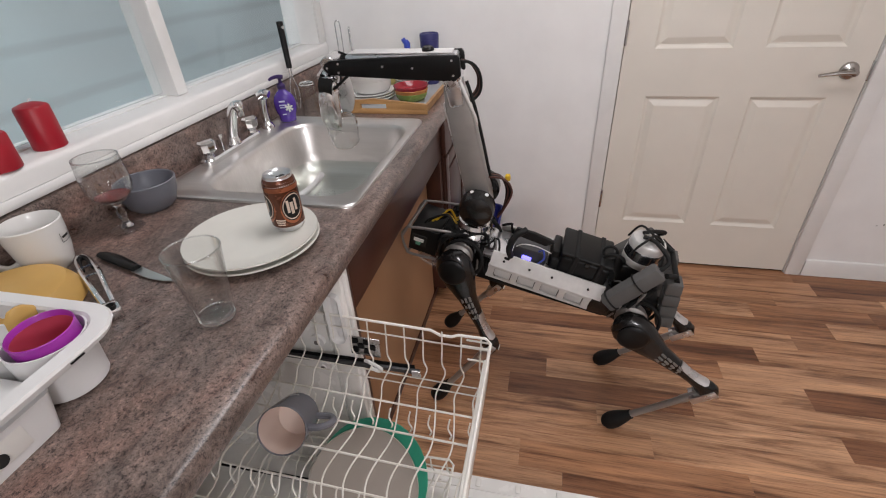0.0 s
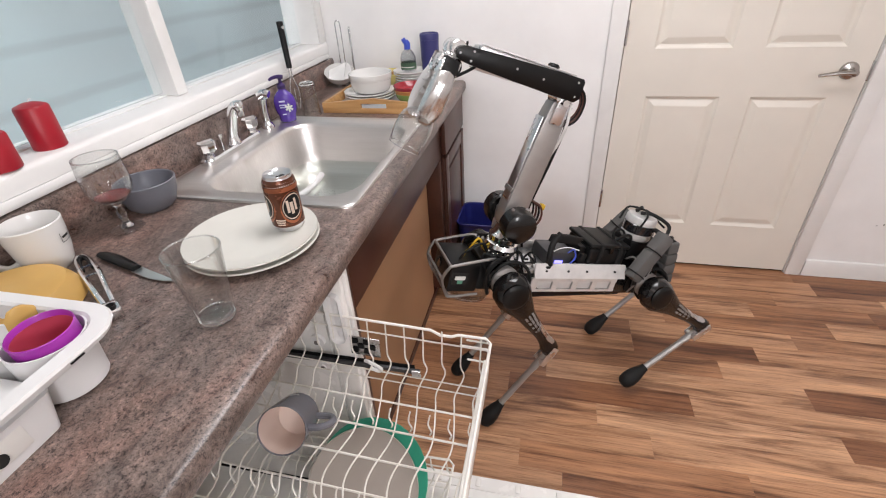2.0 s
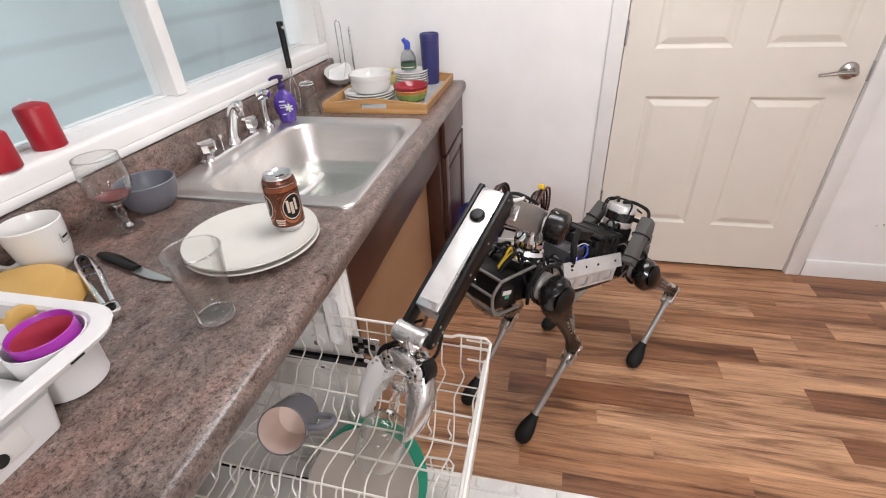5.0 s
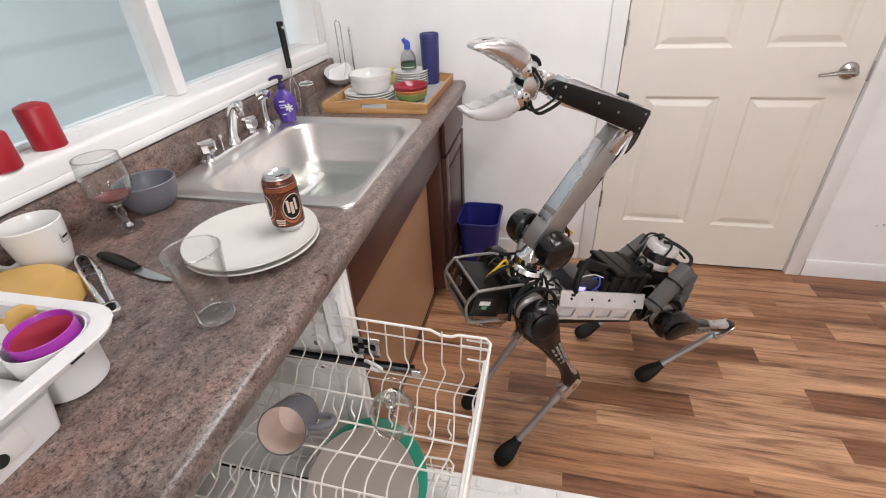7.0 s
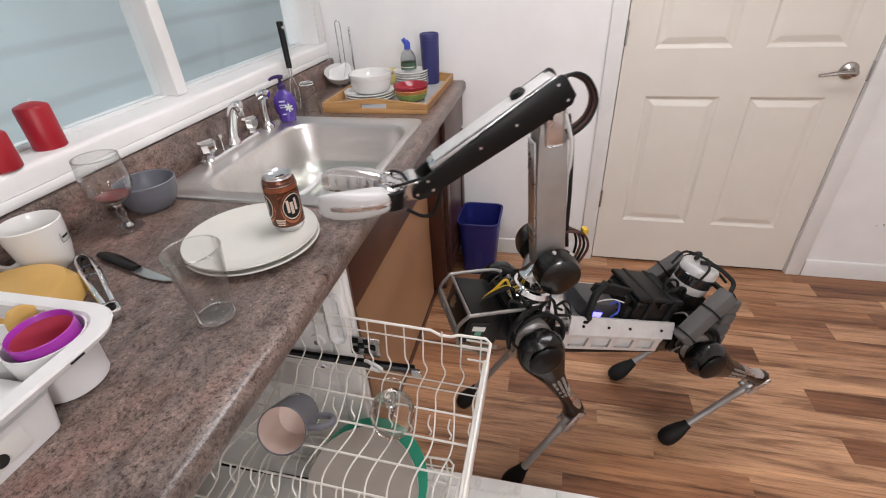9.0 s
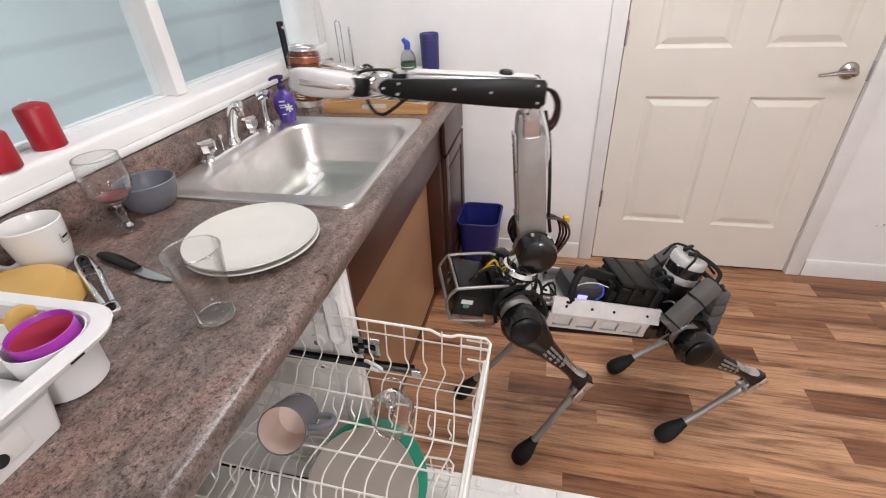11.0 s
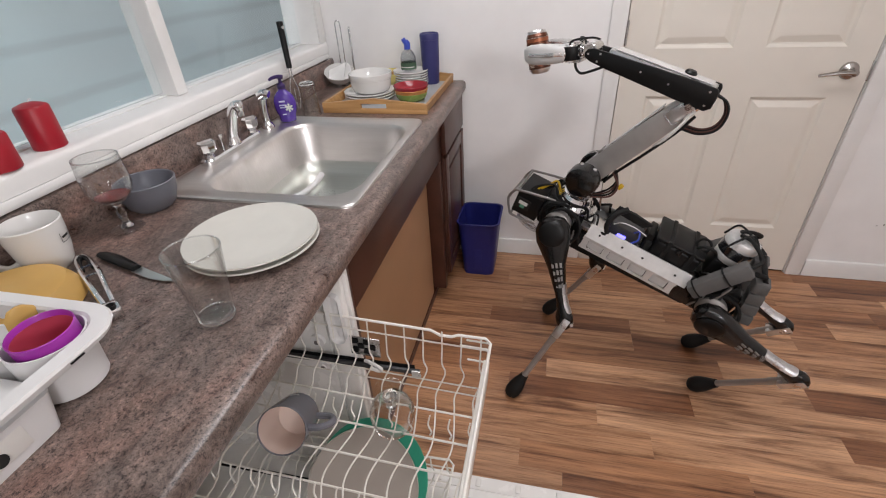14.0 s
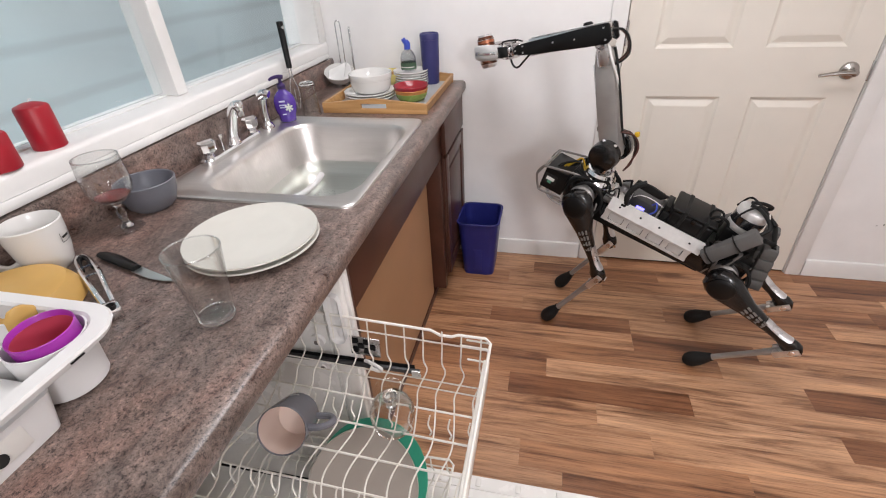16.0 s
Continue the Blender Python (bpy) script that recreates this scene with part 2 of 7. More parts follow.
def make_outside():
    """Pale boards far outside the pane, out of focus; their emission stands in for daylight."""
    m = mat("self_lit_outside", (0.35, 0.45, 0.47), 0.9)
    n = Nodes(m)
    soft = n.noise(1.2, 2, 0.5, n.coords((1.0, 0.5, 0.7)))
    w = n.add("ShaderNodeTexWave", Scale=1.15, Distortion=0.35, Detail=1.0)
    w.wave_type, w.bands_direction = "BANDS", "Z"
    n.link(n.coords((1, 1, 1)), w.inputs["Vector"])
    # darker bands paint in the shadows between the boards
    band = n.ramp(w.outputs["Fac"], [(0.0, (0.74, 0.73, 0.73)), (0.16, (0.97, 0.98, 0.98)), (1.0, (1.0, 1.0, 1.0))])
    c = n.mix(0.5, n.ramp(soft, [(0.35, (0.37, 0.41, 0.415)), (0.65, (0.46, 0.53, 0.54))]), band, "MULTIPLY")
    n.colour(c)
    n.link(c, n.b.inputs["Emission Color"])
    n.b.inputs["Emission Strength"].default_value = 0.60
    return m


M["counter"] = make_counter()
M["steel"] = make_steel()
M["floor"] = make_floor_wood()
M["tray"] = make_tray_wood()
M["outside"] = make_outside()


# ---- building helpers ----
def mesh_of(bm, smooth=35):
    me = bpy.data.meshes.new("part")
    bmesh.ops.recalc_face_normals(bm, faces=bm.faces)
    bm.to_mesh(me)
    bm.free()
    if smooth:
        for p in me.polygons:
            p.use_smooth = True
        me.set_sharp_from_angle(angle=radians(smooth))
    return me


def part(name, bm, material, parent=None, label="", m=None, smooth=35):
    me = mesh_of(bm, smooth)
    me.materials.append(material)
    ob = new(name, me)
    if parent is not None:
        ob.parent = parent
    if m is not None:
        ob.matrix_basis = m
    if label:
        ob["label"] = label
    return ob


def thing(name, label, category, m=None, group="", kind=""):
    ob = new(name)
    ob.empty_display_size = 0.05
    if m is not None:
        ob.matrix_basis = m
    return tagged(ob, label, category, group, kind)


def box(x0, x1, y0, y1, z0, z1, bev=0.0, seg=2, bm=None, m=None):
    bm = bm or bmesh.new()
    c = Matrix.Translation(((x0 + x1) / 2, (y0 + y1) / 2, (z0 + z1) / 2)) @ Matrix.Diagonal((x1 - x0, y1 - y0, z1 - z0, 1))
    r = bmesh.ops.create_cube(bm, size=1, matrix=c)
    if bev:
        edges = {e for v in r["verts"] for e in v.link_edges}
        out = bmesh.ops.bevel(bm, geom=list(edges), offset=bev, segments=seg, profile=0.5, affect="EDGES")
        vs = {v for f in out["faces"] for v in f.verts} | {v for v in r["verts"] if v.is_valid}
    else:
        vs = set(r["verts"])
    if m is not None:
        bmesh.ops.transform(bm, matrix=m, verts=list(vs))
    return bm


def lathe(profile, seg=40, bm=None, m=None):
    """Turns a profile of (radius, z) round the z axis; ends at radius 0 close it."""
    bm = bm or bmesh.new()
    rings, made = [], []
    for r, z in profile:
        if r < 1e-6:
            ring = [bm.verts.new((0, 0, z))]
        else:
            ring = [bm.verts.new((r * math.cos(2 * math.pi * i / seg), r * math.sin(2 * math.pi * i / seg), z)) for i in range(seg)]
        rings.append(ring)
        made += ring
    for a, b in zip(rings, rings[1:]):
        for i in range(seg):
            j = (i + 1) % seg
            if len(a) == 1 and len(b) > 1:
                bm.faces.new((a[0], b[i], b[j]))
            elif len(b) == 1 and len(a) > 1:
                bm.faces.new((a[i], b[0], a[j]))
            elif len(a) > 1:
                bm.faces.new((a[i], b[i], b[j], a[j]))
    if m is not None:
        bmesh.ops.transform(bm, matrix=m, verts=made)
    return bm


def smooth_path(pts, n=6):
    """A Catmull-Rom line through the points."""
    p = [Vector(q) for q in pts]
    p = [2 * p[0] - p[1]] + p + [2 * p[-1] - p[-2]]
    out = []
    for i in range(1, len(p) - 2):
        for k in range(n):
            t = k / n
            out.append(0.5 * ((2 * p[i]) + (p[i + 1] - p[i - 1]) * t + (2 * p[i - 1] - 5 * p[i] + 4 * p[i + 1] - p[i + 2]) * t * t + (3 * p[i] - p[i - 1] - 3 * p[i + 1] + p[i + 2]) * t ** 3))
    out.append(p[-2])
    return out


def tube(pts, r, seg=8, bm=None, closed=False, r2=None):
    """A round rod along points; r2: the radius at its end."""
    bm = bm or bmesh.new()
    p = [Vector(q) for q in pts]
    n = len(p)
    rings = []
    up = None
    for i in range(n):
        if closed:
            d = (p[(i + 1) % n] - p[i - 1]).normalized()
        else:
            d = (p[min(i + 1, n - 1)] - p[max(i - 1, 0)]).normalized()
        if up is None:
            up = d.orthogonal().normalized()
        up = (up - d * up.dot(d)).normalized()
        side = d.cross(up)
        rr = r if r2 is None else r + (r2 - r) * i / (n - 1)
        rings.append([bm.verts.new(p[i] + (up * math.cos(2 * math.pi * k / seg) + side * math.sin(2 * math.pi * k / seg)) * rr) for k in range(seg)])
    pairs = list(zip(rings, rings[1:])) + ([(rings[-1], rings[0])] if closed else [])
    for a, b in pairs:
        for k in range(seg):
            bm.faces.new((a[k], a[(k + 1) % seg], b[(k + 1) % seg], b[k]))
    if not closed:
        bm.faces.new(rings[0][::-1])
        bm.faces.new(rings[-1])
    return bm


def loft(sections, bm=None, cap=True):
    """Joins closed loops of equally many points."""
    bm = bm or bmesh.new()
    rings = [[bm.verts.new(v) for v in s] for s in sections]
    k = len(rings[0])
    for a, b in zip(rings, rings[1:]):
        for i in range(k):
            bm.faces.new((a[i], a[(i + 1) % k], b[(i + 1) % k], b[i]))
    if cap:
        bm.faces.new(rings[0][::-1])
        bm.faces.new(rings[-1])
    return bm


def rounded_rect(x0, x1, y0, y1, r, z, n=6):
    out = []
    for cx, cy, a in ((x1 - r, y1 - r, 0), (x0 + r, y1 - r, 90), (x0 + r, y0 + r, 180), (x1 - r, y0 + r, 270)):
        for i in range(n + 1):
            t = radians(a + 90 * i / n)
            out.append((cx + r * math.cos(t), cy + r * math.sin(t), z))
    return out


def extrude_outline(pts, depth, axis, bm=None, bev=0.0):
    """A flat outline of 3D points, given thickness along axis."""
    bm = bm or bmesh.new()
    a = Vector(axis) * depth
    f = bm.faces.new([bm.verts.new(Vector(p)) for p in pts])
    r = bmesh.ops.extrude_face_region(bm, geom=[f])
    vs = [v for v in r["geom"] if isinstance(v, bmesh.types.BMVert)]
    bmesh.ops.translate(bm, verts=vs, vec=a)
    if bev:
        ring = [e for e in bm.edges if len(e.link_faces) == 2]
        bmesh.ops.bevel(bm, geom=ring, offset=bev, segments=2, profile=0.5, affect="EDGES")
    return bm


# ---- the room ----
CT = 0.911          # top of the counter
CX = 0.653          # front edge of the counter
DX, DW, DH = 1.315, 0.901, 2.04   # the door


def structure(name, bm, material, label, category):
    return tagged(part(name, bm, material), label, category, "", "structure")


def wall_with_hole(axis, at, thick, a0, a1, z0, z1, h0, h1, hz0, hz1):
    """A wall as one mesh with an opening. axis: the direction along which it runs."""
    bm = bmesh.new()

    def blk(p0, p1, q0, q1):
        if p1 - p0 < 1e-4 or q1 - q0 < 1e-4:
            return
        if axis == "x":
            box(p0, p1, min(at, at + thick), max(at, at + thick), q0, q1, bm=bm)
        else:
            box(min(at, at + thick), max(at, at + thick), p0, p1, q0, q1, bm=bm)
    blk(a0, h0, z0, z1)
    blk(h1, a1, z0, z1)
    blk(h0, h1, z0, hz0)
    blk(h0, h1, hz1, z1)
    return bm


def build_room():
    structure("wall_north", wall_with_hole("x", 0.0, 0.12, -0.16, 3.4, 0, 2.5, DX - 0.02, DX + DW + 0.02, 0.0, DH + 0.02), M["wall"], "white painted plaster wall with small scuffs", "wall")
    structure("wall_west", wall_with_hole("y", 0.0, -0.16, -4.0, 0.0, 0, 2.5, -2.75, -0.056, 1.0615, 2.05), M["wall"], "white wall with a window above the counter", "wall")
    structure("wall_east", box(3.4, 3.52, -4.0, 0.12, 0, 2.5), M["wall"], "plain white painted wall", "wall")
    # the high opening is added to go with the southeast area lamp
    structure("wall_south", wall_with_hole("x", -4.0, -0.12, -0.16, 3.52, 0, 2.5, 2.3, 3.05, 1.7, 2.3), M["wall"], "unseen white painted wall with an opening added behind a lamp", "wall")
    structure("ceiling", box(-0.16, 3.52, -4.12, 0.12, 2.5, 2.6), M["ceiling"], "plain white painted ceiling", "ceiling")
    rnd = random.Random(21)
    for i in range(16):
        x, z = (2.40 + 0.55 * rnd.random(), 0.25 + 1.0 * rnd.random()) if i < 11 else (0.15 + 0.8 * rnd.random(), 1.25 + 0.2 * rnd.random())
        r = 0.0016 + 0.0022 * rnd.random()
        structure("scuff", lathe([(0, 0.0006), (r * 0.7, 0.0005), (r, 0.0001)], 7, m=Matrix.Translation((x, -0.0002, z)) @ Matrix.Rotation(radians(90), 4, "X") @ Matrix.Diagonal((1, 0.6 + 1.2 * rnd.random(), 1, 1))), M["scuff"], "small dark scuff on the white wall", "wall scuff")
    # baseboards with a rounded top
    for x0, x1 in ((0.60, DX - 0.075), (DX + DW + 0.075, 3.4)):
        prof = [(0, -0.0005, 0), (0, -0.013, 0), (0, -0.013, 0.072), (0, -0.009, 0.084), (0, -0.003, 0.088), (0, -0.0005, 0.088)]
        structure("baseboard", extrude_outline([(x0, y, z) for _, y, z in prof], x1 - x0, (1, 0, 0)), M["white_trim"], "white painted baseboard along the wall", "baseboard")
    # casing round the door
    def casing(x0, x1, z0, z1):
        bm = box(x0, x1, -0.016, -0.0006, z0, z1, 0.004)
        return bm
    structure("trim", casing(DX - 0.070, DX - 0.006, 0, DH + 0.08), M["white_trim"], "white door casing", "trim")
    structure("trim", casing(DX + DW + 0.006, DX + DW + 0.070, 0, DH + 0.08), M["white_trim"], "white door casing", "trim")
    structure("trim", casing(DX - 0.006, DX + DW + 0.006, DH + 0.012, DH + 0.08), M["white_trim"], "white door casing above the door", "trim")
    # jamb behind the gap
    jb = box(DX - 0.0195, DX - 0.0035, 0.002, 0.118, 0, DH + 0.018)
    box(DX + DW + 0.0035, DX + DW + 0.0195, 0.002, 0.118, 0, DH + 0.018, bm=jb)
    box(DX - 0.0035, DX + DW + 0.0035, 0.002, 0.118, DH + 0.004, DH + 0.0195, bm=jb)
    structure("trim", jb, M["white_trim"], "white door jamb", "trim")
    # black sheet so the gaps round the door read as unlit
    structure("wall_behind_door", box(DX - 0.018, DX + DW + 0.018, 0.085, 0.115, 0, DH), M["dark_gap"], "black sheet standing in for the shade behind the door", "wall")


def build_door():
    d = thing("door_1", "closed ivory six-panel door with a lever handle", "door", kind="structure")
    z0, th = 0.012, 0.035
    cols = [(0.1165, 0.4063), (0.5193, 0.7953)]
    rows = [(0.2412, 0.8457), (1.0342, 1.60), (1.71, 1.93)]
    # stiles and rails
    bm = bmesh.new()
    xs = [0, cols[0][0], cols[0][1], cols[1][0], cols[1][1], DW]
    for a, b in ((xs[0], xs[1]), (xs[2], xs[3]), (xs[4], xs[5])):
        box(DX + a, DX + b, 0.002, 0.002 + th, z0, DH, bm=bm)
    zs = [z0, rows[0][0], rows[0][1], rows[1][0], rows[1][1], rows[2][0], rows[2][1], DH]
    for a, b in cols:
        for q in (0, 2, 4, 6):
            box(DX + a, DX + b, 0.002, 0.002 + th, zs[q], zs[q + 1], bm=bm)
    part("door_leaf", bm, M["door_paint"], d, smooth=0)
    for a, b in cols:
        for c, e in rows:
            # groove, slope and raised field
            s = []
            for inset, y in ((0.0, 0.002), (0.010, 0.010), (0.016, 0.0115), (0.040, 0.004), (0.046, 0.0035)):
                s.append([(DX + a + inset, y, c + inset), (DX + b - inset, y, c + inset), (DX + b - inset, y, e - inset), (DX + a + inset, y, e - inset)])
            bmp = loft(s, cap=False)
            bmp.faces.new([bmp.verts.new(v) for v in s[-1]])
            bmesh.ops.remove_doubles(bmp, verts=bmp.verts, dist=1e-5)
            part("panel", bmp, M["door_paint"], d, smooth=0)
    for hz in (0.357, 1.096, 1.83):
        h = lathe([(0, -0.047), (0.004, -0.047), (0.0062, -0.044), (0.0062, -0.016), (0.0055, -0.0155), (0.0062, -0.015), (0.0062, 0.015), (0.0055, 0.0155), (0.0062, 0.016), (0.0062, 0.044), (0.004, 0.047), (0, 0.047)], 12, m=Matrix.Translation((DX - 0.002, -0.0105, hz)))
        part("hinge", h, M["steel_wire"], d, "steel door hinge")
    # lever handle with its round rose
    rot = Matrix.Translation((DX + 0.8307, 0.002, 0.948)) @ Matrix.Rotation(radians(90), 4, "X")
    k = part("door_handle", lathe([(0, 0), (0.033, 0), (0.033, 0.004), (0.029, 0.010), (0.014, 0.014), (0.011, 0.018), (0.011, 0.045), (0.013, 0.05), (0, 0.052)], 36, m=rot), M["satin"], d, "satin metal lever handle")
    lev = tube(smooth_path([(DX + 0.8307, -0.045, 0.948), (DX + 0.80, -0.048, 0.950), (DX + 0.755, -0.047, 0.945), (DX + 0.715, -0.043, 0.938)]), 0.010, 10, r2=0.0055)
    part("lever", lev, M["satin"], k)
    lt = box(DX + DW - 0.002, DX + DW + 0.0035, -0.004, 0.012, 0.91, 0.985, 0.001)
    part("strike_plate", lt, M["steel_wire"], d, "dark steel strike plate")


def build_window():
    w = thing("window_1", "white wooden window over the sink with pale blue panes", "window", kind="structure")
    # sill board and the moulded apron below it
    sill = [(-0.155, 1.0625), (-0.155, 1.082), (-0.004, 1.082), (0.004, 1.0805), (0.0095, 1.0765), (0.012, 1.070), (0.012, 1.0375), (0.0008, 1.0375), (0.0008, 1.0625)]
    part("window_sill", extrude_outline([(x, -2.72, z) for x, z in sill], 2.708, (0, 1, 0)), M["white_trim"], w)
    ap = [(0.0008, 1.0155), (0.015, 1.0155), (0.0165, 1.018), (0.0165, 1.033), (0.0145, 1.0365), (0.0008, 1.0370)]
    part("apron", extrude_outline([(x, -2.72, z) for x, z in ap], 2.69, (0, 1, 0)), M["white_trim"], w)
    part("side_casing", box(0.0008, 0.006, -0.064, -0.006, 1.083, 2.12, 0.003), M["white_trim"], w)
    part("side_jamb", box(-0.155, 0.0, -0.068, -0.0565, 1.083, 2.05, 0.002), M["white_trim"], w)
    # sashes: a bottom rail, stiles and the broad post between them
    part("window_frame", box(-0.125, -0.080, -2.74, -0.069, 1.0825, 1.0865, 0.001), M["white_trim"], w)
    part("mullion", box(-0.128, -0.040, -0.948, -0.902, 1.083, 2.045, 0.004), M["white_trim"], w)
    part("mullion", box(-0.128, -0.040, -1.98, -1.935, 1.083, 2.045, 0.004), M["white_trim"], w)
    for y0, y1 in ((-0.901, -0.069), (-1.934, -0.949), (-2.74, -1.981)):
        p = part("pane", box(-0.094, -0.090, y0, y1, 1.092, 2.045), M["pane"], w, "pale window pane")
        p.visible_shadow = False
    # pale distance that glows by itself in place of daylight
    structure("backdrop", box(-1.62, -1.60, -6.5, 3.5, -2.5, 4.5), M["outside"], "self-lit backdrop of pale blue boards outside the window", "backdrop")


def build_counter():
    c = thing("countertop", "brown and pink speckled laminate countertop with a sink cut-out", "countertop")
    zt, zb = CT, CT - 0.038
    hx0, hx1, hy0, hy1 = 0.0610, 0.5920, -1.244, -0.603
    bm = bmesh.new()
    box(0.0015, hx0, -2.78, -0.0015, zb, zt, bm=bm)
    box(hx0, hx1, -2.78, hy0, zb, zt, bm=bm)
    box(hx0, hx1, hy1, -0.0015, zb, zt, bm=bm)
    # rounded front edge
    prof = [(hx1, zb), (CX - 0.012, zb - 0.006), (CX - 0.004, zb - 0.004), (CX, zb + 0.006), (CX, zt - 0.014), (CX - 0.004, zt - 0.005), (CX - 0.012, zt), (hx1, zt)]
    extrude_outline([(x, -2.78, z) for x, z in prof], 2.7785, (0, 1, 0), bm=bm)
    part("worktop", bm, M["counter"], c)
    bs = [(0.0015, CT + 0.0005), (0.0235, CT + 0.0005), (0.0235, CT + 0.094), (0.020, CT + 0.1005), (0.0015, CT + 0.1005)]
    part("backsplash", extrude_outline([(x, -2.78, z) for x, z in bs], 2.778, (0, 1, 0)), M["counter"], c)


def build_sink():
    s = thing("sink", "stainless steel drop-in sink with a rounded bowl", "sink")
    x0, x1, y0, y1 = 0.046, 0.6065, -1.2599, -0.5874
    sec = [rounded_rect(x0, x1, y0, y1, 0.035, CT + 0.0006), rounded_rect(x0 + 0.002, x1 - 0.002, y0 + 0.002, y1 - 0.002, 0.034, CT + 0.006),
           rounded_rect(x0 + 0.008, x1 - 0.008, y0 + 0.008, y1 - 0.008, 0.03, CT + 0.008), rounded_rect(x0 + 0.018, x1 - 0.018, y0 + 0.018, y1 - 0.018, 0.028, CT + 0.0045)]
    bx0, bx1, by0, by1 = 0.140, 0.578, -1.205, -0.648
    def bowl(i, r, z):
        return rounded_rect(bx0 + i, bx1 - i, by0 + i, by1 - i, r, z)
    sec += [bowl(-0.004, 0.094, CT + 0.004), bowl(0.002, 0.09, CT + 0.001), bowl(0.007, 0.086, CT - 0.010), bowl(0.018, 0.085, CT - 0.10), bowl(0.026, 0.083, CT - 0.135), bowl(0.040, 0.075, CT - 0.158), bowl(0.066, 0.06, CT - 0.170)]
    bm = loft(sec, cap=False)
    last = [bm.verts.new(v) for v in sec[-1]]
    bm.faces.new(last)
    bmesh.ops.remove_doubles(bm, verts=bm.verts, dist=1e-5)
    part("bowl", bm, M["steel"], s, smooth=50)
    part("drain", lathe([(0, 0.004), (0.02, 0.004), (0.022, 0.001), (0.040, 0.001), (0.043, 0.004), (0.046, 0.0005)], 28, m=Matrix.Translation((0.40, -0.90, CT - 0.1695))), M["chrome"], s)
    zw = CT - 0.128
    wt = bmesh.new()
    wt.faces.new([wt.verts.new(v) for v in bowl(0.0258, 0.083, zw)])
    tagged(part("sink_water", wt, M["water"]), "pale green dishwater standing in the sink", "water")
    # faucet
    f = thing("faucet", "chrome two-handle kitchen faucet on the sink deck", "faucet")
    fx, fy, z = 0.073, -0.915, CT + 0.005
    part("deck_plate", loft([rounded_rect(fx - 0.024, fx + 0.024, fy - 0.152, fy + 0.130, 0.023, z), rounded_rect(fx - 0.024, fx + 0.024, fy - 0.152, fy + 0.130, 0.023, z + 0.012), rounded_rect(fx - 0.019, fx + 0.019, fy - 0.147, fy + 0.125, 0.019, z + 0.017)]), M["chrome"], f)
    for dy in (-0.122, 0.102):
        kn = lathe([(0.015, 0), (0.013, 0.008), (0.018, 0.012), (0.0245, 0.020), (0.0265, 0.038), (0.0260, 0.046), (0.020, 0.052), (0, 0.053)], 9, m=Matrix.Translation((fx, fy + dy, z + 0.016)))
        part("handle", kn, M["chrome"], f, "faceted chrome tap handle", smooth=15)
    part("spout_base", lathe([(0.024, 0), (0.022, 0.008), (0.017, 0.020), (0.016, 0.024), (0.0, 0.025)], 24, m=Matrix.Translation((fx, fy, z + 0.016))), M["chrome"], f)
    # straight rising spout with its bulbous head
    sp = smooth_path([(fx - 0.002, fy, z + 0.030), (fx + 0.010, fy, z + 0.070), (fx + 0.024, fy, z + 0.108), (fx + 0.036, fy, z + 0.128), (fx + 0.050, fy, z + 0.134)])
    part("spout", tube(sp, 0.0165, 18, r2=0.0135), M["chrome"], f)
    part("spout_head", lathe([(0, -0.002), (0.013, 0.0), (0.0165, 0.006), (0.0165, 0.016), (0.012, 0.024), (0, 0.027)], 22, m=Matrix.Translation((fx + 0.050, fy, z + 0.121))), M["chrome"], f)
    part("aerator", lathe([(0, 0), (0.0105, 0), (0.0115, 0.006), (0.0115, 0.020), (0, 0.021)], 18, m=Matrix.Translation((fx + 0.052, fy, z + 0.101))), M["chrome"], f)
    part("lift_rod", lathe([(0.003, 0), (0.003, 0.028), (0.008, 0.030), (0.009, 0.040), (0, 0.042)], 14, m=Matrix.Translation((fx - 0.012, fy - 0.040, z + 0.016))), M["chrome"], f)
    g = thing("side_sprayer", "chrome side sprayer standing in the sink deck", "sprayer")
    gy = -0.716
    part("collar", lathe([(0.024, 0), (0.022, 0.008), (0.015, 0.018), (0.012, 0.022)], 20, m=Matrix.Translation((fx, gy, z))), M["chrome"], g)
    part("grip", tube(smooth_path([(fx, gy, z + 0.018), (fx - 0.002, gy, z + 0.055), (fx, gy, z + 0.085), (fx + 0.004, gy, z + 0.100)]), 0.0125, 14, r2=0.0145), M["chrome"], g)
    part("nozzle", tube(smooth_path([(fx - 0.008, gy, z + 0.108), (fx + 0.012, gy + 0.002, z + 0.117), (fx + 0.030, gy + 0.004, z + 0.112)]), 0.0135, 12), M["chrome"], g)


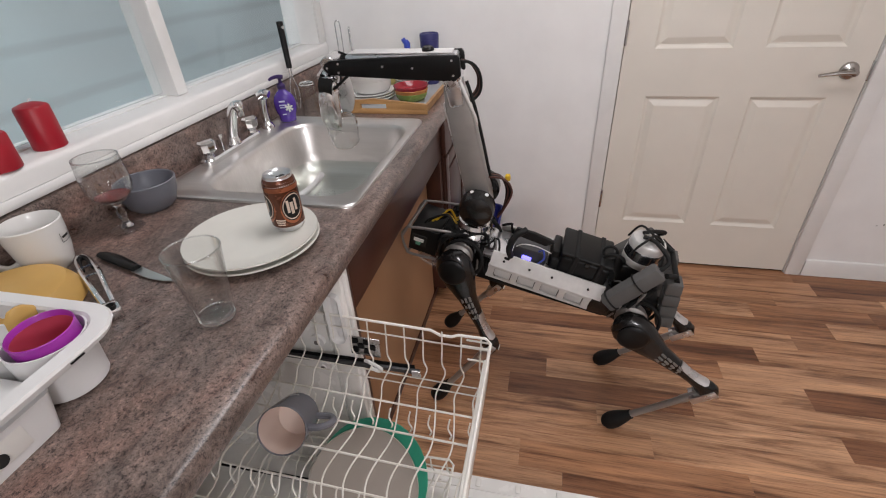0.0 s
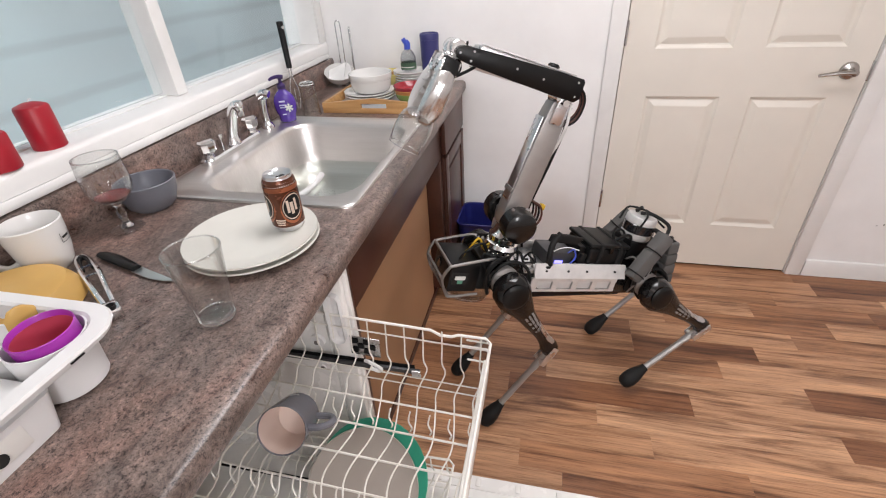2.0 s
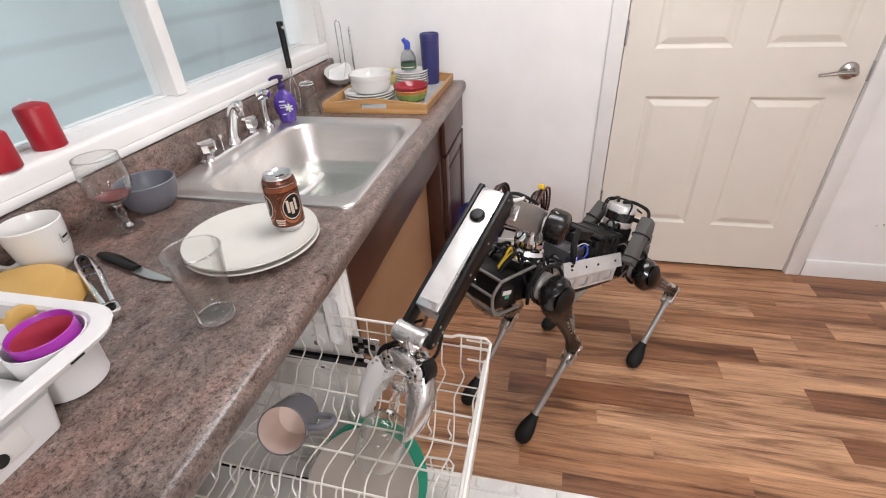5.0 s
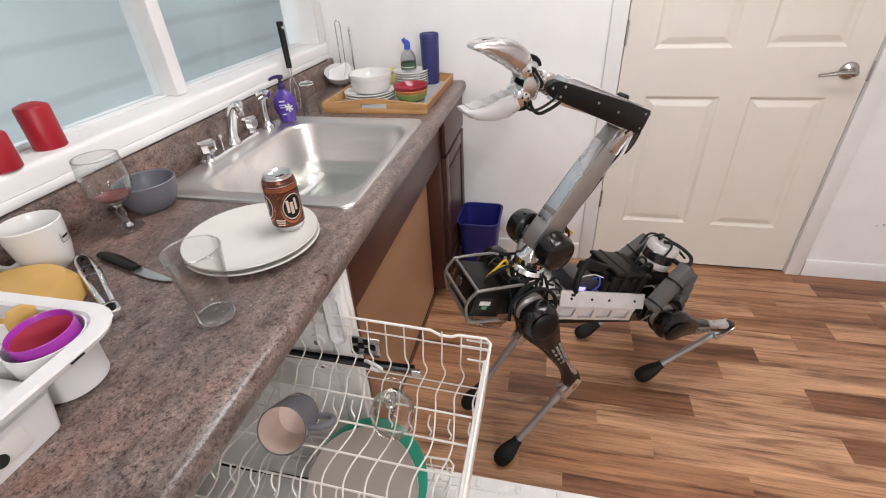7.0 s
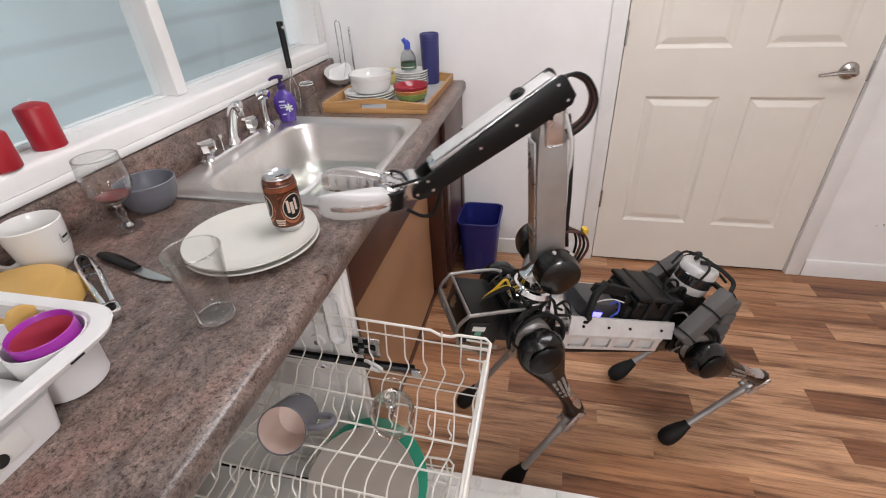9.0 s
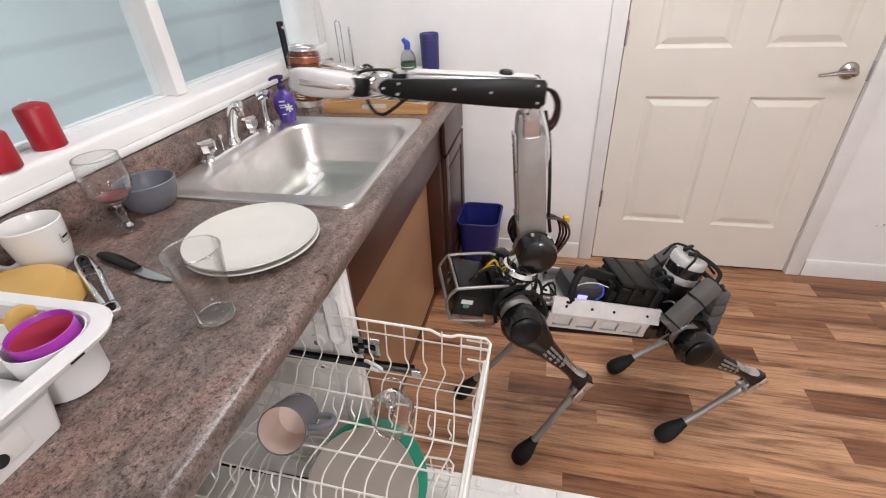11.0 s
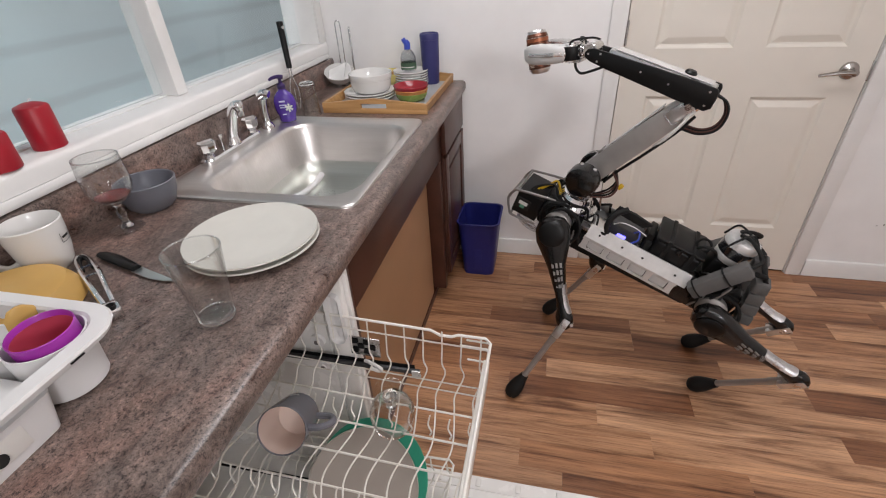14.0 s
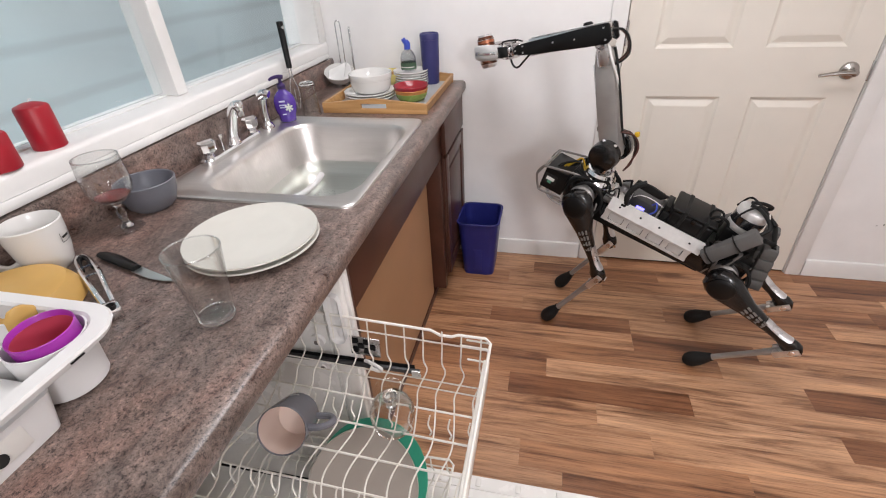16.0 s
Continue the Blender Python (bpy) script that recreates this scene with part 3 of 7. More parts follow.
def build_cabinets():
    fx = 0.620
    # false front under the sink, its kick panel and stiles
    c = thing("sink_cabinet", "open dark cherry sink base with a light plywood panel", "cabinet")
    part("false_front", box(fx - 0.02, fx, -1.362, -0.4225, 0.703, 0.872, 0.002), M["cabinet"], c)
    part("kick_panel", box(0.545, 0.558, -1.362, -0.452, 0.03, 0.80), M["ply"], c, "light plywood panel")
    part("toe_board", box(0.545, 0.564, -1.362, -0.30, 0.0, 0.03), M["cabinet"], c)
    part("stile", box(0.56, fx, -0.452, -0.4225, 0.06, 0.702, 0.002), M["cabinet"], c)
    part("stile", box(0.56, fx, -1.392, -1.362, 0.06, 0.872, 0.002), M["cabinet"], c)
    d = thing("base_cabinet", "dark cherry base cabinet with one drawer and one door", "cabinet")
    part("body", box(0.03, fx - 0.002, -0.420, -0.004, 0.10, 0.871), M["cabinet"], d)
    part("toe_board", box(0.03, 0.56, -0.420, -0.004, 0.0, 0.099), M["cabinet"], d)
    part("drawer", box(fx - 0.001, fx + 0.019, -0.412, -0.020, 0.712, 0.858, 0.004), M["cabinet"], d)
    y0, y1, z0, z1 = -0.412, -0.020, 0.125, 0.698
    dr = part("door", box(fx - 0.001, fx + 0.010, y0, y1, z0, z1, 0.002), M["cabinet"], d)
    for a, b, e, f in ((y0, y0 + 0.055, z0, z1), (y1 - 0.055, y1, z0, z1), (y0 + 0.055, y1 - 0.055, z0, z0 + 0.055), (y0 + 0.055, y1 - 0.055, z1 - 0.055, z1)):
        part("frame_rail", box(fx + 0.0102, fx + 0.019, a, b, e, f, 0.003), M["cabinet"], dr)
    part("field", box(fx + 0.0102, fx + 0.016, y0 + 0.075, y1 - 0.075, z0 + 0.075, z1 - 0.075, 0.005), M["cabinet"], dr)
    # near cabinet, beyond the dishwasher
    n = thing("base_cabinet", "dark cherry base cabinet beside the dishwasher", "cabinet")
    part("body", box(0.03, fx, -2.78, -2.012, 0.0, 0.871, 0.002), M["cabinet"], n)


def build_dishwasher():
    d = thing("dishwasher", "white dishwasher with its door folded down", "dishwasher")
    y0, y1 = -2.010, -1.394
    bm = box(0.05, 0.632, y1 - 0.014, y1, 0.10, 0.866, 0.003)
    part("side_wall", bm, M["tub"], d, "white enamelled tub wall")
    part("side_wall", box(0.05, 0.632, y0, y0 + 0.014, 0.10, 0.866, 0.003), M["tub"], d)
    part("rear_wall", box(0.05, 0.064, y0 + 0.015, y1 - 0.015, 0.10, 0.866), M["tub_grey"], d)
    part("tub_floor", box(0.065, 0.625, y0 + 0.015, y1 - 0.015, 0.10, 0.125), M["tub_grey"], d)
    part("top", box(0.065, 0.632, y0 + 0.015, y1 - 0.015, 0.845, 0.866), M["tub"], d)
    part("inner_liner", box(0.065, 0.560, y1 - 0.019, y1 - 0.0145, 0.126, 0.80), M["tub"], d)
    # black strip laid on the tub floor to imitate a shaded gap
    part("floor_seal", box(0.14, 0.43, y1 - 0.100, y1 - 0.088, 0.1255, 0.131, 0.002), M["black_matt"], d, "black strip standing in for a dark gap")
    # moulded front column with its recess
    part("front_column", box(0.575, 0.628, y1 - 0.034, y1 - 0.0145, 0.128, 0.843, 0.008), M["tub"], d)
    part("recess", box(0.585, 0.620, y1 - 0.0365, y1 - 0.0335, 0.66, 0.80, 0.015), M["caddy"], d)
    part("base", box(0.08, 0.60, y0 + 0.01, y1 - 0.01, 0.0, 0.099), M["black_matt"], d)
    # door folded down
    dr = part("door", box(0.640, 1.335, y0, y1, 0.108, 0.150, 0.008), M["tub"], d)
    part("door_liner", box(0.700, 1.270, y0 + 0.05, y1 - 0.045, 0.1505, 0.158, 0.006), M["tub"], dr)
    for i in range(5):
        part("moulded_rib", box(0.80 + i * 0.11, 0.815 + i * 0.11, y1 - 0.035, y1 - 0.012, 0.1505, 0.1545, 0.002), M["tub_grey"], dr)
    # slide rail of the upper rack
    part("slide_rail", box(0.40, 0.775, y1 - 0.0395, y1 - 0.0375, 0.585, 0.612), M["black_plastic"], d, "black slide rail")
    part("slide_rail", box(0.42, 0.788, y1 - 0.048, y1 - 0.040, 0.592, 0.604, 0.002), M["grey_case"], d, "dark steel slide rail")
    part("rail_end", box(0.770, 0.792, y1 - 0.053, y1 - 0.0482, 0.589, 0.607, 0.002), M["alu"], d)
    for zz in (0.638, 0.553):
        w = lathe([(0, 0.012), (0.006, 0.012), (0.008, 0.009), (0.017, 0.009), (0.018, 0.0), (0, 0)], 24, m=Matrix.Translation((0.533, y1 - 0.0195, zz)) @ Matrix.Rotation(radians(90), 4, "X"))
        rl = part("roller", w, M["caddy"], d, "white plastic roller")
        part("axle", lathe([(0, 0.003), (0.006, 0.002), (0.0065, 0)], 14, m=Matrix.Translation((0.533, y1 - 0.0317, zz)) @ Matrix.Rotation(radians(90), 4, "X")), M["alu_dull"], rl)


def rod(a, b, r, seg=12, bm=None):
    return tube([a, b], r, seg, bm=bm)


def wire(bm, pts, r=0.0019):
    tube(pts, r, 6, bm=bm)


def build_rack(name, label, x0, x1, y0, y1, z0, z1, tines=True):
    """A coated wire basket; z0: its floor, z1: its rim."""
    k = thing(name, label, "rack")
    bm = bmesh.new()
    step = 0.044
    # rim with a stepped handle at the far side
    rim = [(x0, y1, z1), (x1 - 0.13, y1, z1), (x1 - 0.11, y1, z1 - 0.010), (x1 - 0.085, y1, z1 - 0.010), (x1 - 0.07, y1, z1 - 0.002), (x1 - 0.012, y1, z1), (x1, y1 - 0.012, z1), (x1, y0 + 0.012, z1), (x1 - 0.012, y0, z1), (x0, y0, z1)]
    tube(rim, 0.0032, 8, bm=bm, closed=True)
    part("rim", bm, M["rack"], k)
    for z, r in ((z1 - 0.030, 0.0024), (z0 + 0.035, 0.0022), (z0 + 0.008, 0.0022)):
        bm = bmesh.new()
        i = 0.004 if z > z0 + 0.05 else 0.016
        tube([(x0 + i, y1 - i, z), (x1 - i, y1 - i, z), (x1 - i, y0 + i, z), (x0 + i, y0 + i, z)], r, 6, bm=bm, closed=True)
        part("hoop", bm, M["rack"], k)
    n = int((x1 - x0) / step)
    for j in range(n + 1):
        x = x0 + (x1 - x0) * (j + 0.5) / (n + 1)
        k1, k2, mid = x + 0.011, x - 0.004, (y0 + y1) / 2
        pts = smooth_path([(x, y1, z1), (x + 0.001, y1 - 0.002, z1 - 0.045), (x + 0.002, y1 - 0.006, z0 + 0.085), (k1, y1 - 0.012, z0 + 0.060), (k2, y1 - 0.036, z0 + 0.020), (x, y1 - 0.060, z0 + 0.002), (k1, y1 - 0.125, z0 + 0.001), (k1, y1 - 0.165, z0 + 0.001), (k2, mid + 0.05, z0 + 0.004), (x, mid, z0 + 0.022), (k1, mid - 0.05, z0 + 0.004), (k2, y0 + 0.12, z0), (x, y0 + 0.04, z0 + 0.006), (x, y0 + 0.012, z0 + 0.045), (x, y0, z1)], 4)
        bm = bmesh.new()
        wire(bm, pts)
        part("cross_wire", bm, M["rack"], k)
        if tines:
            for ty in (y1 - 0.13, (y0 + y1) / 2 - 0.035):
                bm = bmesh.new()
                wire(bm, smooth_path([(x + 0.004, ty, z0 + 0.002), (x + 0.008, ty - 0.003, z0 + 0.018), (x - 0.001, ty + 0.004, z0 + 0.030), (x + 0.001, ty + 0.012, z0 + 0.050)], 3))
                part("tine", bm, M["rack"], k)
    for q in range(1, 8):
        y = y0 + (y1 - y0) * q / 8
        bm = bmesh.new()
        wire(bm, [(x0 + 0.016, y, z0 + 0.002), (x1 - 0.016, y, z0 + 0.002)], 0.0024)
        part("long_wire", bm, M["rack"], k)
    return k


def build_racks():
    k = build_rack("dish_rack", "off-white vinyl-coated upper dish rack pulled out", 0.40, 0.950, -1.985, -1.432, 0.545, 0.720)
    # pulled out, it sags a little towards its front
    k.matrix_world = Matrix.Translation((0.95, 0, 0.720)) @ Matrix.Rotation(radians(3.2), 4, "Y") @ Matrix.Translation((-0.95, 0, -0.720)) @ k.matrix_world
    # short stubs of the stacked corner
    for z, dx in ((0.7085, 0.052), (0.690, 0.066), (0.651, 0.048)):
        part("stub", rod((0.950 - dx, -1.4325, z), (0.950, -1.4325, z), 0.0022, 8), M["rack"], k)
    # stiff front bar
    part("front_bar", box(0.940, 0.953, -1.92, -1.470, 0.640, 0.700, 0.003), M["rack"], k, "flat white front bar")
    clip = bmesh.new()
    tube(smooth_path([(0.668, -1.446, 0.606), (0.682, -1.456, 0.614), (0.694, -1.450, 0.600), (0.706, -1.448, 0.588), (0.698, -1.446, 0.578), (0.678, -1.446, 0.586)]), 0.0042, 8, bm=clip)
    part("adjuster_clip", clip, M["caddy"], k, "white plastic height clip")
    pl = part("adjuster_plate", box(0.628, 0.700, -1.431, -1.428, 0.606, 0.662, 0.001), M["steel_wire"], k)
    for i, (px, pz) in enumerate(((0.640, 0.650), (0.654, 0.636), (0.668, 0.650), (0.640, 0.622), (0.668, 0.622), (0.682, 0.636))):
        part("print", box(px - 0.007, px + 0.007, -1.4335, -1.4320, pz - 0.007, pz + 0.007), M["black_plastic"], pl)
    build_rack("dish_rack", "off-white wire lower dish rack with plates", 0.30, 0.86, -1.96, -1.45, 0.175, 0.29, tines=False)


build_room()
build_door()
build_window()
build_counter()
build_sink()
build_cabinets()
build_dishwasher()
build_racks()


# ---- things on the counter, in the racks and on the floor ----
def at(x, y, z, rx=0, ry=0, rz=0):
    return pose(x, y, z, rx, ry, rz)


def bars(parent, material, spots, m):
    """Unreadable print: thin raised bars (x, z, length, height) in the plane of m."""
    for x, z, ln, h in spots:
        part("print", box(x - ln / 2, x + ln / 2, -0.0006, 0.0006, z - h / 2, z + h / 2, bm=None, m=m), material, parent)


def bowed_print(parent, material, r, a0, a1, z0, z1, taper=0.0, name="print"):
    """A thin patch of print that follows a round wall of radius r."""
    bm = bmesh.new()
    n = 24
    lo = [bm.verts.new(((r) * math.cos(radians(a0 + (a1 - a0) * i / n)), r * math.sin(radians(a0 + (a1 - a0) * i / n)), z0)) for i in range(n + 1)]
    hi = [bm.verts.new(((r + taper) * math.cos(radians(a0 + (a1 - a0) * i / n)), (r + taper) * math.sin(radians(a0 + (a1 - a0) * i / n)), z1)) for i in range(n + 1)]
    for i in range(n):
        bm.faces.new((lo[i], lo[i + 1], hi[i + 1], hi[i]))
    return part(name, bm, material, parent)


def oval_print(parent, material, r, ac, half, zc, hz, name="emblem", lean=0.0):
    """An oval badge bent round a wall."""
    bm = bmesh.new()
    c = bm.verts.new((r * math.cos(radians(ac)), r * math.sin(radians(ac)), zc))
    loops = []
    for f in (0.25, 0.5, 0.75, 1.0):
        vs = []
        for i in range(28):
            t = 2 * math.pi * i / 28
            a = radians(ac + f * half * math.cos(t))
            vs.append(bm.verts.new((r * math.cos(a), r * math.sin(a), zc + f * (hz * math.sin(t) + lean * math.cos(t)))))
        loops.append(vs)
    for i in range(28):
        bm.faces.new((c, loops[0][i], loops[0][(i + 1) % 28]))
        for p, q in zip(loops, loops[1:]):
            bm.faces.new((p[i], q[i], q[(i + 1) % 28], p[(i + 1) % 28]))
    return part(name, bm, material, parent)


def plate_profile(r, h=0.020):
    return [(0, 0.004), (r * 0.55, 0.004), (r * 0.58, 0.0), (r * 0.62, 0.0), (r * 0.66, 0.004), (r * 0.95, h - 0.004), (r, h), (r - 0.001, h + 0.003), (r * 0.94, h + 0.001), (r * 0.70, 0.0095), (r * 0.6, 0.008), (0, 0.008)]


def bowl_profile(rb, rt, h, t=0.004):
    return [(0, 0.003), (rb * 0.7, 0.003), (rb * 0.75, 0), (rb * 0.9, 0), (rb + (rt - rb) * 0.35, h * 0.16), (rb + (rt - rb) * 0.8, h * 0.55), (rt, h - 0.002), (rt - t * 0.5, h), (rt - t, h - 0.002), (rb + (rt - rb) * 0.8 - t, h * 0.55), (rb + (rt - rb) * 0.3 - t, h * 0.18 + t * 0.5), (rb * 0.7, t + 0.004), (0, t + 0.003)]


def dish(name, profile, material, label, category, m, group=""):
    return tagged(part(name, lathe(profile, 48), material, m=m), label, category, group)


def ring(centre, axis, r, thick, seg=28, bm=None):
    """A torus round an axis."""
    q = Vector((0, 0, 1)).rotation_difference(Vector(axis))
    pts = [Vector(centre) + q @ Vector((r * math.cos(2 * math.pi * i / seg), r * math.sin(2 * math.pi * i / seg), 0)) for i in range(seg)]
    return tube(pts, thick, 8, bm=bm, closed=True)


def stem_glass(g):
    """A bowl on a short knobbed stem and a round foot."""
    bowl = [(0.0045, 0.0635), (0.011, 0.0655), (0.029, 0.0735), (0.042, 0.089), (0.0470, 0.107), (0.0462, 0.138), (0.0430, 0.170), (0.0423, 0.171), (0.0417, 0.170), (0.0448, 0.138), (0.0456, 0.107), (0.0406, 0.0900), (0.028, 0.0755), (0.009, 0.0690), (0, 0.0685)]
    part("bowl", lathe(bowl, 48), M["glass"], g)
    part("rim", ring((0, 0, 0.1708), (0, 0, 1), 0.0424, 0.0011, 48), M["solid_glass"], g)
    part("stem", lathe([(0, 0.0046), (0.014, 0.0075), (0.0088, 0.013), (0.0066, 0.022), (0.0088, 0.034), (0.0098, 0.040), (0.0082, 0.048), (0.0070, 0.056), (0.0105, 0.0625), (0, 0.0640)], 24), M["solid_glass"], g)
    part("foot", lathe([(0, 0.0012), (0.028, 0.0), (0.0335, 0.0008), (0.0345, 0.002), (0.0335, 0.0032), (0.020, 0.0044), (0.010, 0.0045), (0, 0.0045)], 40), M["glass"], g)


def build_plates():
    dish("dinner_plate", plate_profile(0.134, 0.016), M["plate"], "cream stoneware dinner plate lying on the counter", "plate", at(0.457, -1.430, CT + 0.0002), "stacked dinner plates")
    dish("dinner_plate", plate_profile(0.134, 0.016), M["plate"], "cream stoneware dinner plate on top of another", "plate", at(0.454, -1.428, CT + 0.0102), "stacked dinner plates")


CAN_AT = at(0.513, -1.378, CT + 0.0188)


def build_can():
    c = thing("soda_can", "opened brown and cream soda can", "can", CAN_AT)
    b = lathe([(0, 0.006), (0.018, 0.004), (0.0235, 0.0), (0.026, 0.001), (0.0305, 0.008), (0.0330, 0.014), (0.0330, 0.103), (0.0315, 0.109), (0.0270, 0.1165), (0.0268, 0.119), (0.0274, 0.1215), (0.0268, 0.1225), (0.0260, 0.1215), (0.0250, 0.117), (0, 0.1172)], 44)
    part("body", b, M["alu"], c)
    bowed_print(c, M["brown_can"], 0.0334, 0, 180, 0.0150, 0.101, name="wrap")
    bowed_print(c, M["brown_can"], 0.0334, 180, 360, 0.0150, 0.101, name="wrap")
    bowed_print(c, M["orange_can"], 0.0336, 0, 180, 0.092, 0.1015, name="band")
    bowed_print(c, M["orange_can"], 0.0336, 180, 360, 0.092, 0.1015, name="band")
    for a0, a1 in ((0, 180), (180, 360)):
        bowed_print(c, M["brown_can"], 0.0334, a0, a1, 0.1010, 0.1085, -0.0016, name="wrap")
        bowed_print(c, M["brown_can"], 0.0318, a0, a1, 0.1085, 0.1150, -0.0036, name="wrap")
    for ac in (225, 330):
        oval_print(c, M["orange_can"], 0.0338, ac, 44, 0.056, 0.034, lean=0.004)
        oval_print(c, M["black_plastic"], 0.0340, ac, 39, 0.0585, 0.030, lean=0.004)
        oval_print(c, M["cream_print"], 0.0342, ac, 36, 0.0585, 0.027, lean=0.004)
        oval_print(c, M["black_plastic"], 0.0344, ac, 33, 0.0585, 0.0245, lean=0.004)
        for k, w, z0, z1 in ((-17, 4.5, 0.047, 0.074), (-4, 5.5, 0.043, 0.069), (10, 4.5, 0.049, 0.075)):
            bowed_print(c, M["cream_print"], 0.0346, ac + k - w, ac + k + w, z0, z1, name="emblem_bar")
    for k in range(3):
        bowed_print(c, M["cream_print"], 0.0337, 262 - k * 2, 290 + k * 2, 0.020 + k * 0.005, 0.0225 + k * 0.005)
    # black disc in place of the shaded pour hole
    part("opening", lathe([(0, 0.1177), (0.009, 0.1177), (0.0095, 0.1172)], 18, m=Matrix.Translation((0.011, -0.006, 0.0004))), M["dark_gap"], c)
    part("pull_tab", box(-0.012, 0.006, -0.006, 0.006, 0.1178, 0.1192, 0.0006), M["alu"], c)
    return c


def build_glasses():
    g = thing("stem_glass", "stem glass with dregs of red wine beside a grey bowl", "glass", at(0.121, -1.408, CT + 0.0003))
    stem_glass(g)
    part("wine", lathe([(0, 0.0698), (0.0088, 0.0702), (0.0275, 0.0767), (0.0345, 0.0835), (0, 0.0837)], 40), M["wine"], g, "dregs of red wine")
    for lab, rb, rt, h, m in (("empty clear glass tumbler beside the plates", 0.029, 0.0425, 0.134, at(0.520, -1.648, CT + 0.0003)), ("upturned glass tumbler beside the soap bottle", 0.027, 0.0345, 0.118, at(0.158, -0.545, CT + 0.1183, 180))):
        t = thing("tumbler", lab, "glass", m)
        part("wall", lathe([(rb, 0.011), (rt, h - 0.001), (rt - 0.001, h), (rt - 0.002, h - 0.001), (rb - 0.0022, 0.0125), (rb * 0.75, 0.0112)], 48), M["glass"], t)
        part("base", lathe([(0, 0.0), (rb * 0.9, 0.0), (rb, 0.003), (rb + 0.0003, 0.0106), (rb * 0.6, 0.0098), (0, 0.0092)], 48), M["solid_glass"], t, "thick glass base")
        part("rim", ring((0, 0, h - 0.0004), (0, 0, 1), rt - 0.001, 0.0013, 48), M["solid_glass"], t)


def build_crockery():
    dish("bowl", bowl_profile(0.046, 0.068, 0.070, 0.005), M["grey_bowl"], "matt grey stoneware bowl beside the sink", "bowl", at(0.098, -1.300, CT + 0.0003))
    m = thing("mug", "white ceramic mug with a small printed badge", "mug", at(0.083, -1.562, CT + 0.0003))
    part("cup", lathe([(0, 0.004), (0.028, 0.004), (0.030, 0.0), (0.033, 0.0), (0.040, 0.010), (0.047, 0.04), (0.051, 0.075), (0.0525, 0.098), (0.051, 0.100), (0.0495, 0.098), (0.047, 0.07), (0.043, 0.04), (0.036, 0.012), (0, 0.010)], 48), M["ceramic"], m)
    part("grip", tube(smooth_path([(-0.028, -0.036, 0.085), (-0.052, -0.066, 0.080), (-0.058, -0.072, 0.05), (-0.040, -0.050, 0.022), (-0.026, -0.034, 0.025)]), 0.0065, 10), M["ceramic"], m)
    for z0, z1 in ((0.054, 0.0555), (0.074, 0.0755)):
        bowed_print(m, M["black_plastic"], 0.0500, 8, 38, z0, z1, 0.0006)
    for a in (8, 36.5):
        bowed_print(m, M["black_plastic"], 0.0500, a, a + 1.5, 0.0555, 0.074, 0.0014)
    bowed_print(m, M["black_plastic"], 0.0503, 12, 33, 0.062, 0.067, 0.0008)
    # red candles on the sill
    for x, y, h in ((-0.040, -1.362, 0.090), (-0.016, -1.486, 0.070)):
        c = thing("candle", "red pillar candle on the window sill", "candle", at(x, y, 1.0823), "red candles")
        part("wax", lathe([(0, 0), (0.031, 0), (0.0325, 0.002), (0.0325, h - 0.004), (0.030, h), (0.014, h + 0.006), (0, h + 0.007)], 36), M["candle"], c)
        part("wick", tube([(0, 0, h + 0.006), (0.001, 0.001, h + 0.012), (0.006, 0.004, h + 0.014)], 0.0012, 6), M["paper"], c)


def build_knife():
    k = thing("kitchen_knife", "small kitchen knife with a black handle", "knife", at(0.274, -1.553, CT + 0.0002, 0, 0, math.degrees(math.atan2(-0.064, 0.23))))
    part("blade", extrude_outline([(0.0, -0.0095, 0.004), (0.050, -0.0090, 0.004), (0.088, -0.002, 0.004), (0.110, 0.0085, 0.004), (0.0, 0.0095, 0.004)], 0.0016, (0, 0, 1)), M["blade"], k)
    sec = []
    for x, w, h, y in ((0.004, 0.009, 0.006, 0), (-0.02, 0.011, 0.0075, 0), (-0.06, 0.012, 0.008, 0.002), (-0.10, 0.011, 0.0075, 0.001), (-0.118, 0.007, 0.005, -0.001)):
        sec.append([(x, y + w * math.cos(2 * math.pi * i / 14), 0.0082 + h * math.sin(2 * math.pi * i / 14)) for i in range(14)])
    part("handle", loft(sec), M["black_plastic"], k, "black plastic handle")


